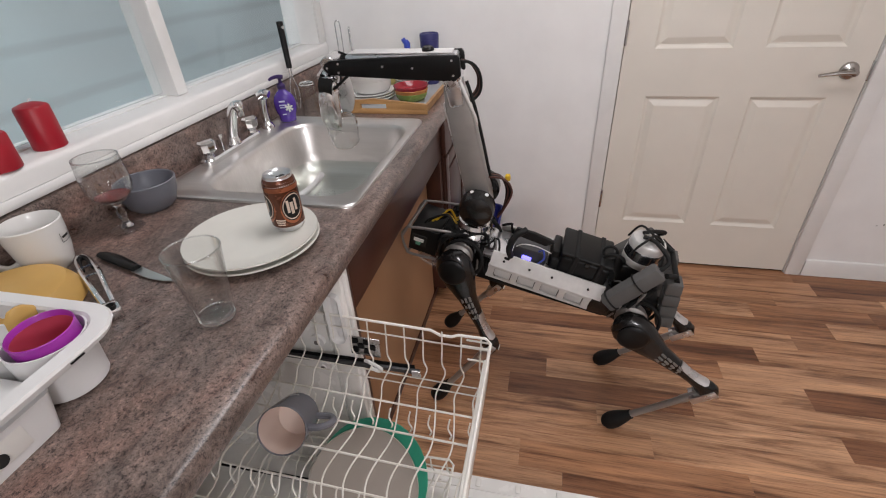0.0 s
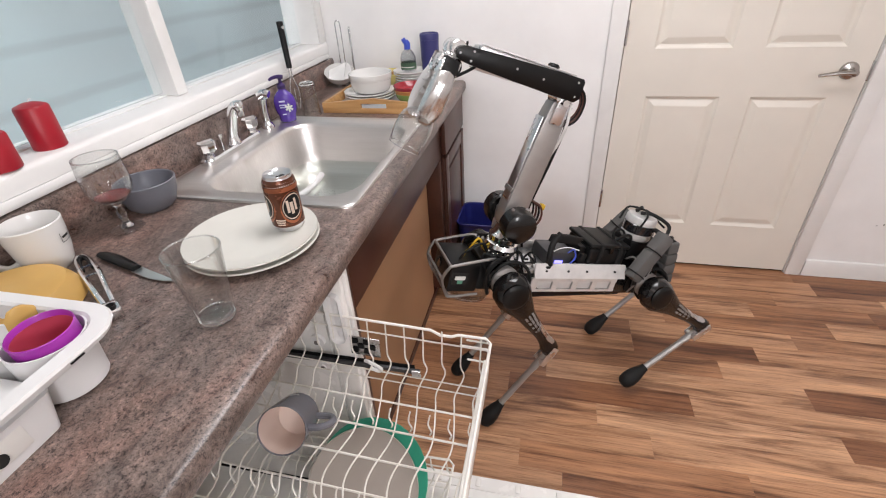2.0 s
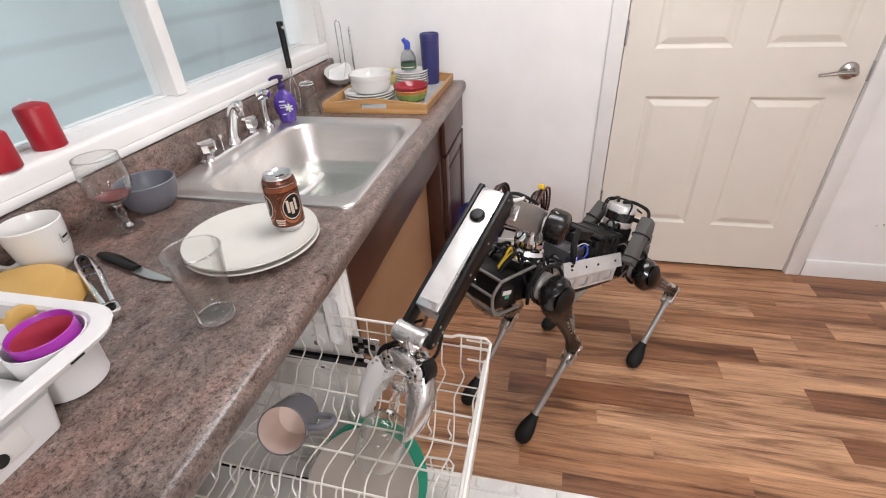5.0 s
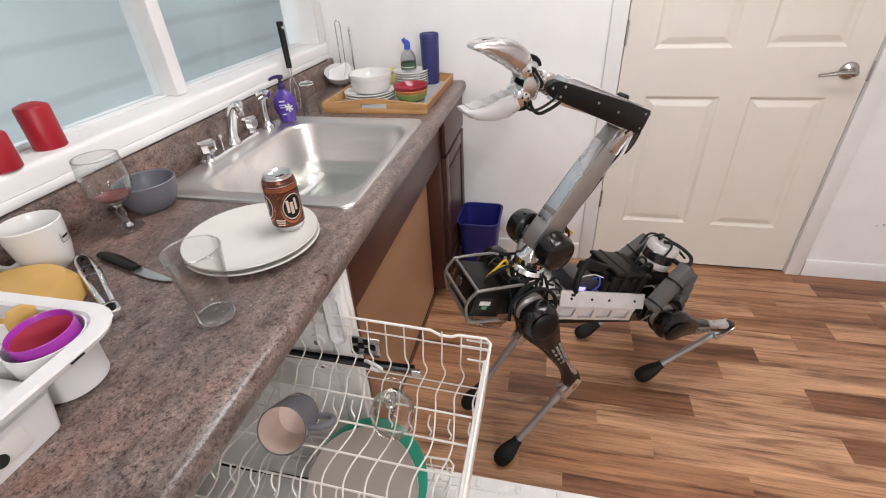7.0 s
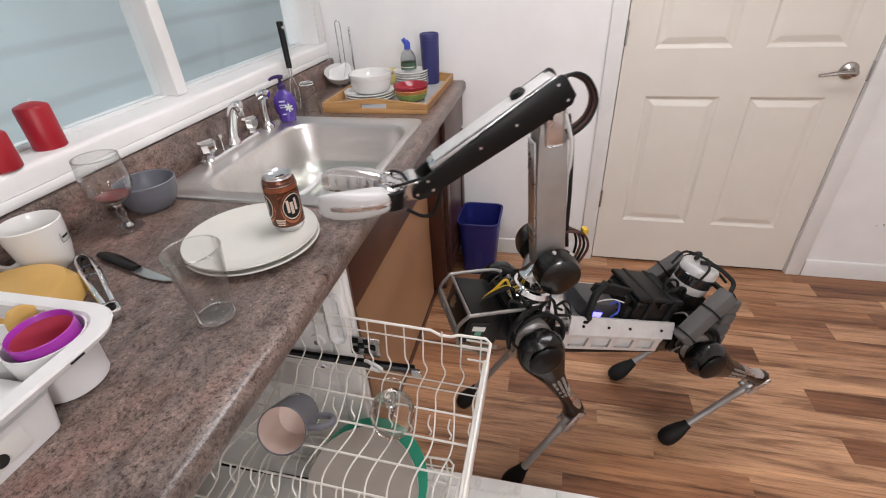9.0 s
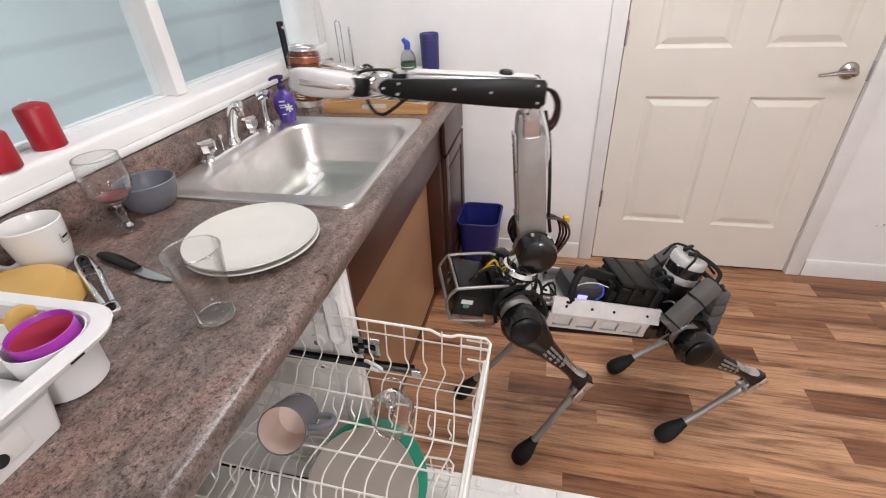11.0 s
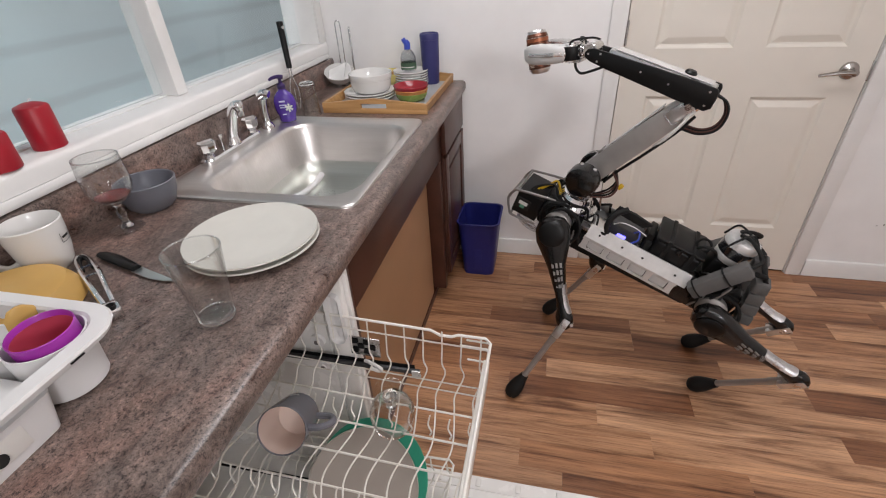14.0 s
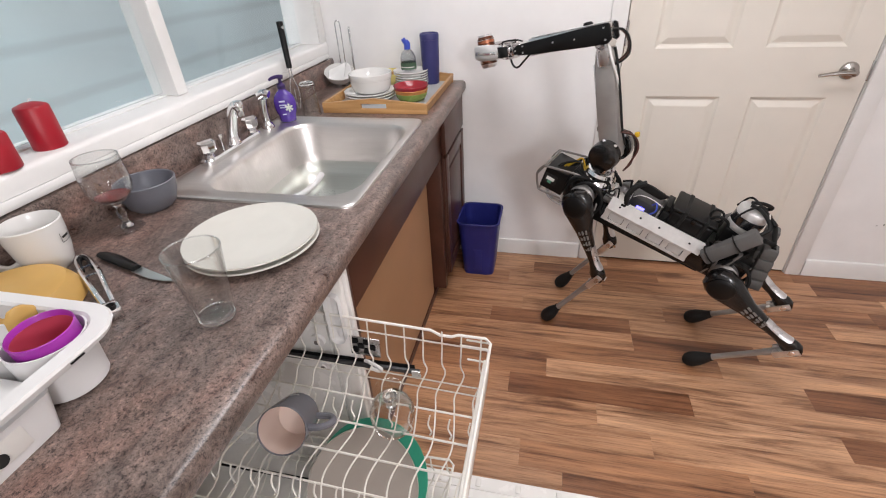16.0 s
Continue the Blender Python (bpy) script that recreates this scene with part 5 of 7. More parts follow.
def robot_body(rob):
    b = part("chassis", box(-0.30, 0.23, -0.068, 0.068, -0.062, 0.020, 0.012), M["dark_shell"], rob, "black lower hull")
    part("belly_plate", loft([[(0.28, -0.055, -0.03), (0.28, 0.055, -0.03), (0.28, 0.055, 0.03), (0.28, -0.055, 0.03)], [(0.20, -0.07, -0.07), (0.20, 0.07, -0.07), (0.20, 0.07, 0.03), (0.20, -0.07, 0.03)], [(-0.22, -0.06, -0.066), (-0.22, 0.06, -0.066), (-0.22, 0.06, 0.0), (-0.22, -0.06, 0.0)]]), M["black_plastic"], b)
    part("deck", box(-0.22, 0.19, -0.074, 0.074, 0.021, 0.036, 0.003), M["alu"], rob, "brushed aluminium deck")
    for s in (1, -1):
        sp = part("side_rail", extrude_outline([(-0.185, s * 0.074, 0.060), (-0.185, s * 0.080, 0.060), (-0.185, s * 0.098, 0.018), (-0.185, s * 0.094, 0.016)], 0.345, (1, 0, 0)), M["painted_rail"], rob, "bright aluminium side rail")
        # lower web with round-cornered openings
        web = bmesh.new()
        n, x0, x1 = 4, -0.150, 0.150
        w = (x1 - x0) / n
        yy = sorted((s * 0.084, s * 0.092))
        box(x0 - 0.012, x1 + 0.012, yy[0], yy[1], 0.004, 0.015, bm=web)
        box(x0 - 0.012, x1 + 0.012, yy[0], yy[1], -0.034, -0.026, bm=web)
        for i in range(n + 1):
            c = x0 + i * w
            box(c - 0.010, c + 0.010, yy[0], yy[1], -0.026, 0.004, bm=web)
        part("web", web, M["painted_rail"], sp)
        for i in range(n):
            c = x0 + (i + 0.5) * w
            y2 = sorted((s * 0.080, s * 0.0885))
            part("liner", box(c - 0.0262, c + 0.0262, y2[0], y2[1], -0.0250, 0.0030, 0.004), M["gripper"], sp, "milky plastic window" if i == 0 else "")
        for sx in (-0.14, -0.03, 0.04, 0.12):
            part("screw", lathe([(0, 0.003), (0.0035, 0.003), (0.004, 0), (0, 0)], 8, m=along((0, s * 0.9, 0.4), (sx, s * 0.0895, 0.040))), M["black_plastic"], sp)
        # hip actuators: bright cans with ribs and a hose ring
        for hx, hz in ((0.259, 0.0074), (-0.2866, -0.006)):
            hp = part("hip_actuator", lathe([(0, 0.05), (0.030, 0.05), (0.034, 0.054), (0.044, 0.060), (0.044, 0.082), (0.040, 0.086), (0.046, 0.090), (0.046, 0.102), (0.036, 0.110), (0.0, 0.112)], 28, m=along((0, s, 0), (hx, 0, hz))), M["alu_dull"], rob, "grey metal hip actuator")
            part("hose", ring((hx - 0.018, s * 0.10, hz + 0.004), (0.12, s, 0.15), 0.060, 0.0055), M["black_matt"], hp)
            part("bracket", box(hx - 0.05, hx + 0.045, *sorted((s * 0.052, s * 0.078)), hz - 0.045, hz + 0.050, 0.010), M["dark_shell"], hp)
    # rear block and rear cans
    part("rear_block", box(-0.345, -0.225, -0.075, 0.075, -0.05, 0.062, 0.014), M["black_plastic"], rob)
    # electronics on the deck
    e = part("electronics_box", box(0.000, 0.105, -0.048, 0.048, 0.0365, 0.082, 0.005), M["grey_case"], rob, "dark grey electronics box")
    part("led", box(0.044, 0.074, 0.0485, 0.0525, 0.043, 0.057, 0.002), M["led"], e, "glowing blue status light")
    part("cable", tube(smooth_path([(0.03, 0.045, 0.083), (0.02, 0.056, 0.10), (0.01, 0.062, 0.075), (0.022, 0.060, 0.05)]), 0.0028, 6), M["cap_blue"], e, "blue cable")
    part("cable", tube(smooth_path([(0.10, 0.05, 0.08), (0.08, 0.062, 0.105), (0.04, 0.058, 0.108), (-0.005, 0.05, 0.095)]), 0.0018, 6), M["caddy"], e)
    st = part("strap", tube(smooth_path([(0.105, 0.075, 0.055), (0.118, 0.078, 0.085), (0.112, 0.066, 0.125), (0.085, 0.050, 0.150)]), 0.010, 8), M["black_matt"], rob, "black cloth strap")
    part("clip", box(0.104, 0.124, 0.068, 0.086, 0.026, 0.054, 0.004), M["black_plastic"], st)
    part("fin", extrude_outline([(0.12, 0.046, 0.125), (0.02, 0.046, 0.118), (-0.005, 0.046, 0.140), (0.06, 0.046, 0.150), (0.115, 0.046, 0.148)], 0.012, (0, 1, 0), bev=0.002), M["black_matt"], rob)
    # computer case
    c = part("computer_case", box(-0.182, -0.034, -0.068, 0.068, 0.0365, 0.112, 0.012, 3), M["black_plastic"], rob, "black computer case")
    part("lid", box(-0.184, -0.030, -0.071, 0.071, 0.1125, 0.126, 0.006, 3), M["black_plastic"], c)
    part("connector", box(-0.0295, -0.006, -0.040, 0.050, 0.050, 0.108, 0.005), M["black_plastic"], c)
    for x in (-0.150, -0.075):
        part("strap", box(x - 0.007, x + 0.007, -0.0735, 0.0735, 0.040, 0.1285, 0.003), M["black_matt"], c)
    part("catch", box(-0.118, -0.104, 0.0685, 0.0745, 0.098, 0.118, 0.002), M["dark_shell"], c)
    part("port_block", box(-0.0335, -0.012, 0.010, 0.062, 0.045, 0.086, 0.004), M["black_matt"], c)
    part("cable", tube(smooth_path([(-0.15, 0.03, 0.122), (-0.165, 0.04, 0.150), (-0.20, 0.035, 0.146), (-0.215, 0.03, 0.115)]), 0.005, 8), M["black_matt"], c)
    part("cable", ring((-0.165, 0.02, 0.142), (0.2, 1, 0.2), 0.020, 0.004, 18), M["black_matt"], c)
    # scanning sensor in its padded cage
    l = part("sensor", lathe([(0, 0.13), (0.046, 0.13), (0.050, 0.136), (0.050, 0.152), (0.0485, 0.153), (0.0485, 0.186), (0.050, 0.187), (0.050, 0.206), (0.046, 0.212), (0, 0.214)], 32, m=Matrix.Translation((-0.250, 0, 0))), M["painted_rail"], rob, "round scanning sensor")
    part("sensor_window", lathe([(0.0495, 0.154), (0.0510, 0.156), (0.0510, 0.184), (0.0495, 0.186)], 32, m=Matrix.Translation((-0.250, 0, 0))), M["lens"], l)
    part("sensor_mount", box(-0.290, -0.205, -0.045, 0.045, 0.063, 0.1295, 0.006), M["black_plastic"], l)
    for s in (1, -1):
        a, bpt = Vector((-0.197, s * 0.110, 0.028)), Vector((-0.288, s * 0.090, 0.182))
        d = (bpt - a)
        pad = part("padded_bar", box(-0.024, 0.024, -0.022, 0.022, 0, d.length, 0.009, m=along(d, a)), M["grey_foam"], rob, "grey foam-padded guard bar")
        for f in (0.12, 0.62):
            p = a + d * f
            part("tie", ring(p, d, 0.0305, 0.0024, 20), M["black_matt"], pad)
        part("hoop", tube(smooth_path([bpt, (-0.300, s * 0.070, 0.208), (-0.262, s * 0.030, 0.226), (-0.228, s * 0.010, 0.222)]), 0.006, 8), M["black_matt"], pad)
        part("tie_cable", tube(smooth_path([(-0.205, s * 0.050, 0.175), (-0.225, s * 0.045, 0.222), (-0.27, -s * 0.01, 0.224), (-0.31, s * 0.05, 0.190)]), 0.0035, 8), M["black_matt"], pad)
        top, low = Vector((-0.345, s * 0.062, 0.150)), Vector((-0.385, s * 0.062, -0.010))
        d2 = low - top
        rp = part("padded_bar", box(-0.022, 0.022, -0.026, 0.026, 0.0, d2.length * 0.24, 0.006, m=along(d2, top)), M["grey_foam"], rob, "grey foam-padded rear bar")
        for i in (1, 2, 3):
            part("pad", box(-0.023, 0.023, -0.027, 0.027, 0, d2.length * 0.235, 0.006, m=along(d2, top + d2 * 0.25 * i)), M["grey_foam"], rp)
        part("cross_tube", rod((-0.345, s * 0.062, 0.160), (-0.310, s * 0.088, 0.170), 0.008), M["black_matt"], rp)
        part("strut", rod((-0.30, s * 0.060, 0.045), (-0.372, s * 0.060, 0.045), 0.0045), M["alu"], rp)
    part("rear_tube", rod((-0.350, -0.075, 0.150), (-0.350, 0.075, 0.150), 0.008), M["black_matt"], rob)
    part("rear_cable", tube(smooth_path([(-0.32, 0.04, 0.06), (-0.37, 0.03, 0.03), (-0.345, 0.06, -0.03), (-0.30, 0.075, -0.035)]), 0.005, 8), M["black_matt"], rob)
    # front cage of bent tube with its box inside
    cg = part("front_cage", rod((0.434, -0.081, 0.044), (0.434, 0.081, 0.044), 0.0045), M["alu_dull"], rob, "bent aluminium tube cage")
    for s in (1, -1):
        part("cage_tube", tube(smooth_path([(0.300, s * 0.078, 0.072), (0.330, s * 0.082, 0.070), (0.425, s * 0.082, 0.048), (0.440, s * 0.081, 0.038), (0.452, s * 0.078, 0.000), (0.432, s * 0.076, -0.048), (0.414, s * 0.077, -0.060), (0.330, s * 0.078, -0.050)], 5), 0.0045, 8), M["alu_dull"], cg)
    for x, z in ((0.452, 0.0), (0.424, -0.056)):
        part("cage_tube", rod((x, -0.078, z), (x, 0.078, z), 0.0045), M["alu_dull"], cg)
    bx = part("sensor_box", box(0.335, 0.428, -0.072, 0.072, -0.046, 0.046, 0.004), M["black_plastic"], rob, "black sensor box")
    part("circuit_board", box(0.372, 0.420, 0.0725, 0.0755, -0.020, 0.020), M["dark_gap"], bx)
    part("circuit_board", box(0.380, 0.412, 0.0760, 0.0785, -0.002, 0.010), M["ceramic"], bx)
    part("circuit_board", box(0.388, 0.404, 0.0790, 0.0810, -0.013, -0.0025), M["pcb"], bx)
    part("sensor_lens", lathe([(0, 0.003), (0.016, 0.003), (0.018, 0)], 20, m=along((1, 0, 0), (0.4285, -0.03, 0.0))), M["lens"], bx)
    for i in range(6):
        x = 0.345 + i * 0.009
        part("wire", tube(smooth_path([(0.30, -0.03 + i * 0.013, 0.06), (0.33, -0.02 + i * 0.011, 0.088 + 0.006 * (i % 3)), (x - 0.01, -0.015 + i * 0.010, 0.068), (x + 0.005, -0.018 + i * 0.011, 0.046)]), 0.0035, 6), M["wire_yellow"] if i in (2, 3) else M["black_matt"], bx)
    part("front_block", box(0.225, 0.3345, -0.060, 0.060, -0.050, 0.060, 0.012), M["black_plastic"], rob)
    part("front_skid", lathe([(0, -0.092), (0.05, -0.088), (0.075, -0.072), (0.082, -0.050), (0.078, -0.050), (0.07, -0.068), (0, -0.086)], 28, m=Matrix.Translation((0.335, 0, -0.012))), M["bottle"], rob, "clear plastic skid dome")
    for i, s in enumerate((1, 1, -1, -1)):
        part("hose", tube(smooth_path([(0.24, s * 0.05, 0.062), (0.29 + 0.02 * (i % 2), s * (0.085 + 0.01 * (i % 2)), 0.072), (0.325, s * 0.095, 0.02), (0.30, s * 0.085, -0.045)]), 0.0055, 8), M["black_matt"], rob)
    rnd = random.Random(5)
    for i in range(14):
        s = 1 if i % 3 else -1
        x = 0.16 + rnd.random() * 0.16
        pts = [(x, s * (0.03 + 0.05 * rnd.random()), 0.045 + 0.03 * rnd.random()) for x in (x, x - 0.03 + 0.06 * rnd.random(), x - 0.05 + 0.1 * rnd.random())]
        pts.append((pts[-1][0] - 0.03, s * 0.088, -0.01 - 0.04 * rnd.random()))
        part("hose", tube(smooth_path(pts), 0.003 + 0.0025 * rnd.random(), 7), M["black_matt"] if i % 4 else M["alu_dull"], rob)
    for i in range(10):
        s = 1 if i % 3 else -1
        x = -0.21 - 0.10 * rnd.random()
        pts = [(x, s * 0.04, 0.065), (x - 0.03 * rnd.random(), s * (0.06 + 0.03 * rnd.random()), 0.075 + 0.02 * rnd.random()), (x - 0.04 + 0.07 * rnd.random(), s * (0.085 + 0.02 * rnd.random()), 0.03), (x - 0.02, s * 0.085, -0.03 - 0.03 * rnd.random())]
        part("hose", tube(smooth_path(pts), 0.003 + 0.0025 * rnd.random(), 7), M["black_matt"] if i % 4 else M["alu_dull"], rob)
    part("turret_base", lathe([(0.062, 0.036), (0.066, 0.05), (0.060, 0.066), (0.052, 0.072), (0.055, 0.082), (0.050, 0.094), (0.040, 0.100), (0, 0.102)], 32, m=Matrix.Translation((0.2493, 0, 0))), M["chrome"], rob, "polished turret base")


def robot_leg(rob, name, s):
    """Upper leg with its moulded shell, and the tube with a rubber foot. s: which side of the body."""
    sec = []
    for z, rx, ry, dx in ((0.046, 0.020, 0.018, 0), (0.036, 0.042, 0.030, 0), (0.010, 0.057, 0.036, 0.001), (-0.03, 0.058, 0.037, 0.003), (-0.075, 0.044, 0.034, 0.004), (-0.12, 0.031, 0.028, 0.005), (-0.17, 0.025, 0.024, 0.004), (-0.215, 0.0175, 0.019, 0.005), (-0.25, 0.0165, 0.0175, 0.004), (-0.278, 0.021, 0.019, 0.003), (-0.302, 0.030, 0.0215, 0.002), (-0.325, 0.0290, 0.0205, 0.002), (-0.342, 0.018, 0.015, 0.003), (-0.349, 0.008, 0.008, 0.003)):
        sec.append([(dx + rx * math.cos(2 * math.pi * i / 24), ry * math.sin(2 * math.pi * i / 24), z) for i in range(24)])
    u = part("upper_leg", loft(sec), M["dark_shell"], rob, "glossy black moulded upper leg")
    part("cap", lathe([(0, 0.008), (0.030, 0.007), (0.040, 0.003), (0.043, 0)], 28, m=along((0, s, 0), (0.002, s * 0.034, -0.008))), M["black_plastic"], u)
    # lighter slots in the shell
    for i in range(4):
        for j in (-1, 0, 1):
            z = -0.115 - i * 0.024
            part("slot", box(-0.0035, 0.0035, -0.002, 0.002, -0.008, 0.008, 0.001, m=along((0, s, 0.25), (j * 0.013 * (1 - 0.12 * i), s * (0.0300 - 0.0030 * i - abs(j) * 0.0022), z)) @ Matrix.Rotation(radians(90), 4, "X")), M["alu_dull"], u)
    gs = []
    for z, cx, r, t in ((-0.186, 0.003, 0.0235, 0.45), (-0.196, 0.003, 0.0235, 0.62), (-0.225, 0.003, 0.0215, 0.68), (-0.262, 0.002, 0.0225, 0.68), (-0.282, 0.001, 0.0255, 0.60), (-0.290, 0.001, 0.0262, 0.40)):
        arc = [radians(180 + 100 * t * (i / 6 - 1)) for i in range(13)]
        gs.append([(cx + r * math.cos(q), 0.95 * r * math.sin(q), z) for q in arc] + [(cx + (r - 0.003) * math.cos(q), 0.95 * (r - 0.003) * math.sin(q), z) for q in reversed(arc)])
    part("shin_guard", loft(gs), M["alu"], u, "bright metal shin guard")
    for sd in (1, -1):
        part("knee_bolt", lathe([(0, 0.005), (0.006, 0.005), (0.007, 0), (0, 0)], 10, m=along((0, sd, 0), (0.002, sd * 0.0200, -UPPER))), M["chrome"], u)
    w = part("lower_leg", lathe([(0.0, -0.02), (0.010, -0.022), (0.0125, -0.03), (0.0125, -0.09), (0.0105, -0.095), (0.0105, -LOWER + 0.085), (0.0115, -LOWER + 0.07), (0, -LOWER + 0.068)], 18), M["arm_plate"], rob, "aluminium tube shin")
    for sd in (1, -1):
        part("fork", box(-0.012, 0.012, *sorted((sd * 0.019, sd * 0.023)), -0.062, 0.016, 0.003), M["alu"], w)
    part("fork", box(-0.011, 0.011, -0.0185, 0.0185, -0.062, -0.046, 0.004), M["alu"], w)
    part("bolt", rod((-0.022, -0.014, 0.006), (-0.022, 0.014, 0.006), 0.006), M["chrome"], w)
    part("foot", lathe([(0, -LOWER - 0.030), (0.014, -LOWER - 0.028), (0.024, -LOWER - 0.018), (0.0285, -LOWER), (0.0275, -LOWER + 0.022), (0.022, -LOWER + 0.048), (0.0165, -LOWER + 0.066), (0.015, -LOWER + 0.078), (0, -LOWER + 0.080)], 24), M["black_matt"], w, "black rubber foot")
    return u, w


def robot_arm(rob):
    t = part("turret", lathe([(0.044, -0.078), (0.046, -0.062), (0.036, -0.050), (0.026, -0.020), (0, -0.018)], 28), M["chrome"], rob, "polished shoulder yoke")
    for s in (1, -1):
        part("yoke_arm", box(-0.030, 0.030, *sorted((s * 0.030, s * 0.040)), -0.060, 0.022, 0.008), M["alu"], t)
        sh = part("shoulder_cap", lathe([(0.0, 0.0), (0.046, 0.0), (0.052, 0.006), (0.052, 0.036), (0.048, 0.050), (0.036, 0.058), (0.0, 0.060)], 30, m=along((0, s, -0.05), (0, s * 0.041, 0))), M["dark_shell"], t, "black domed shoulder cover")
        for a in (60, 110):
            part("hole", lathe([(0, 0.0015), (0.006, 0.0015), (0.006, 0)], 12, m=along((0, 0.3 * s, 1), (0.0515 * math.cos(radians(a)), s * 0.063, 0.0515 * math.sin(radians(a))))), M["alu"], sh)
    # upper arm: a flat grey box beam with bright edges
    def sect(z, w, d, dx=0.0):
        return [(dx - w, -d, z), (dx + w, -d, z), (dx + w, d, z), (dx - w, d, z)]
    ub = loft([sect(-0.034, 0.020, 0.020), sect(-0.02, 0.034, 0.026), sect(0.03, 0.036, 0.027), sect(0.20, 0.034, 0.026), sect(0.305, 0.031, 0.025), sect(0.335, 0.022, 0.022, 0.006), sect(0.345, 0.016, 0.02, 0.008)])
    bmesh.ops.bevel(ub, geom=[e for e in ub.edges if abs(e.verts[0].co.z - e.verts[1].co.z) > 0.02], offset=0.004, segments=2, profile=0.5, affect="EDGES")
    u = part("upper_arm", ub, M["arm_plate"], rob, "grey plate upper arm")
    part("edge_plate", box(0.0345, 0.0385, -0.020, 0.020, 0.05, 0.30, 0.0015), M["alu"], u)
    part("clamp", box(0.0345, 0.0415, -0.022, 0.022, 0.075, 0.090, 0.002), M["alu_dull"], u)
    el = part("elbow_joint", lathe([(0, -0.030), (0.020, -0.030), (0.026, -0.026), (0.026, 0.026), (0.020, 0.030), (0, 0.030)], 24, m=along((0, 1, 0), (0, 0, ARM_A - 0.028))), M["chrome"], u, "polished elbow joint")
    for i in range(6):
        part("bolt", lathe([(0, 0.003), (0.003, 0.003), (0.0034, 0)], 8, m=along((0, 1, 0), (0.017 * math.cos(i * 1.047), 0.0302, ARM_A - 0.028 + 0.017 * math.sin(i * 1.047)))), M["black_plastic"], el)
    for s in (1, -1):
        part("link_plate", box(-0.020, 0.018, *sorted((s * 0.026, s * 0.031)), 0.29, ARM_A - 0.002, 0.006), M["alu"], el)
        part("pin", lathe([(0, 0.006), (0.009, 0.006), (0.010, 0)], 14, m=along((0, s, 0), (-0.002, s * 0.031, ARM_A - 0.040))), M["chrome"], el)
    part("cable", tube(smooth_path([(-0.036, 0.012, 0.345), (-0.044, 0.016, 0.28), (-0.046, 0.014, 0.18), (-0.045, 0.01, 0.08), (-0.050, 0.004, 0.02)]), 0.0045, 8), M["black_matt"], u)
    part("cable", tube(smooth_path([(-0.022, 0.028, 0.355), (-0.034, 0.032, 0.30), (-0.040, 0.022, 0.255), (-0.042, 0.010, 0.21)]), 0.0045, 8), M["ceramic"], u)
    for i in range(4):
        part("loom", tube(smooth_path([(-0.040, -0.012 + 0.008 * i, 0.068), (-0.070 - 0.005 * i, -0.012 + 0.008 * i, 0.052), (-0.080 - 0.006 * i, -0.01 + 0.008 * i, 0.008), (-0.062, -0.012 + 0.008 * i, -0.05), (-0.040, -0.01 + 0.006 * i, -0.075)]), 0.0034, 6), M["wire_red"] if i % 2 else M["black_matt"], u, "looped wiring" if i == 0 else "")
    part("connector", box(-0.100, -0.086, -0.006, 0.012, 0.045, 0.062, 0.003), M["wire_yellow"], u)
    # forearm: black side covers over a bright spine
    f = part("forearm", box(-0.022, ARM_B - 0.060, -0.026, 0.026, -0.028, 0.030, 0.006), M["alu"], rob, "bright metal forearm spine")
    for s in (1, -1):
        ol = [(-0.032, 0.022), (-0.026, 0.030), (0.06, 0.029), (ARM_B - 0.070, 0.021), (ARM_B - 0.020, 0.018), (ARM_B - 0.004, 0.011), (ARM_B + 0.002, 0.000), (ARM_B - 0.004, -0.012), (ARM_B - 0.020, -0.018), (ARM_B - 0.070, -0.022), (0.06, -0.031), (-0.020, -0.032), (-0.034, -0.020)]
        part("cover", extrude_outline([(x, s * 0.0265, z) for x, z in ol], 0.010, (0, s, 0), bev=0.002), M["black_plastic"], f, "black forearm side cover")
        for x, z in ((-0.015, -0.018), (-0.012, 0.018), (0.09, 0.0), (0.17, 0.004), (ARM_B - 0.043, 0.011), (ARM_B - 0.041, -0.011), (ARM_B - 0.010, 0.000)):
            part("screw", lathe([(0, 0.0015), (0.003, 0.0015), (0.003, 0)], 8, m=along((0, s, 0), (x, s * 0.0366, z))), M["alu"], f)
    part("top_plate", box(-0.010, ARM_B - 0.075, -0.022, 0.022, 0.0305, 0.034, 0.002), M["painted_rail"], f)
    part("cable", tube(smooth_path([(ARM_B - 0.060, 0.024, -0.022), (ARM_B - 0.034, 0.030, -0.042), (ARM_B - 0.008, 0.030, -0.058), (ARM_B + 0.014, 0.024, -0.050), (ARM_B + 0.030, 0.014, -0.024)]), 0.0038, 8), M["black_matt"], f)
    part("knob", lathe([(0, 0.010), (0.012, 0.009), (0.016, 0.004), (0.016, 0)], 16, m=Matrix.Translation((0.055, 0, 0.0342))), M["black_plastic"], f)
    for i in range(4):
        o = 0.0028 * i
        part("loom", tube(smooth_path([(-0.028, -0.008 + o, 0.008), (-0.052 - o, -0.008 + o, 0.000), (-0.070 - o, -0.008 + o, -0.030), (-0.066 - o, -0.008 + o, -0.066 - o), (-0.038, -0.006 + 2 * o, -0.090 - o), (0.012, -0.004 + 2 * o, -0.094 - o)]), 0.0034, 6), M["black_matt"] if i % 2 else M["wire_red"], f, "looped elbow wiring" if i == 0 else "")
    part("wrist_motor", lathe([(0, -0.044), (0.018, -0.044), (0.0215, -0.040), (0.0215, 0.022), (0.018, 0.0262), (0, 0.0262)], 28, m=along((0, 1, 0), (ARM_B - 0.008, 0, 0.005))), M["jaw_metal"], f, "round wrist motor")
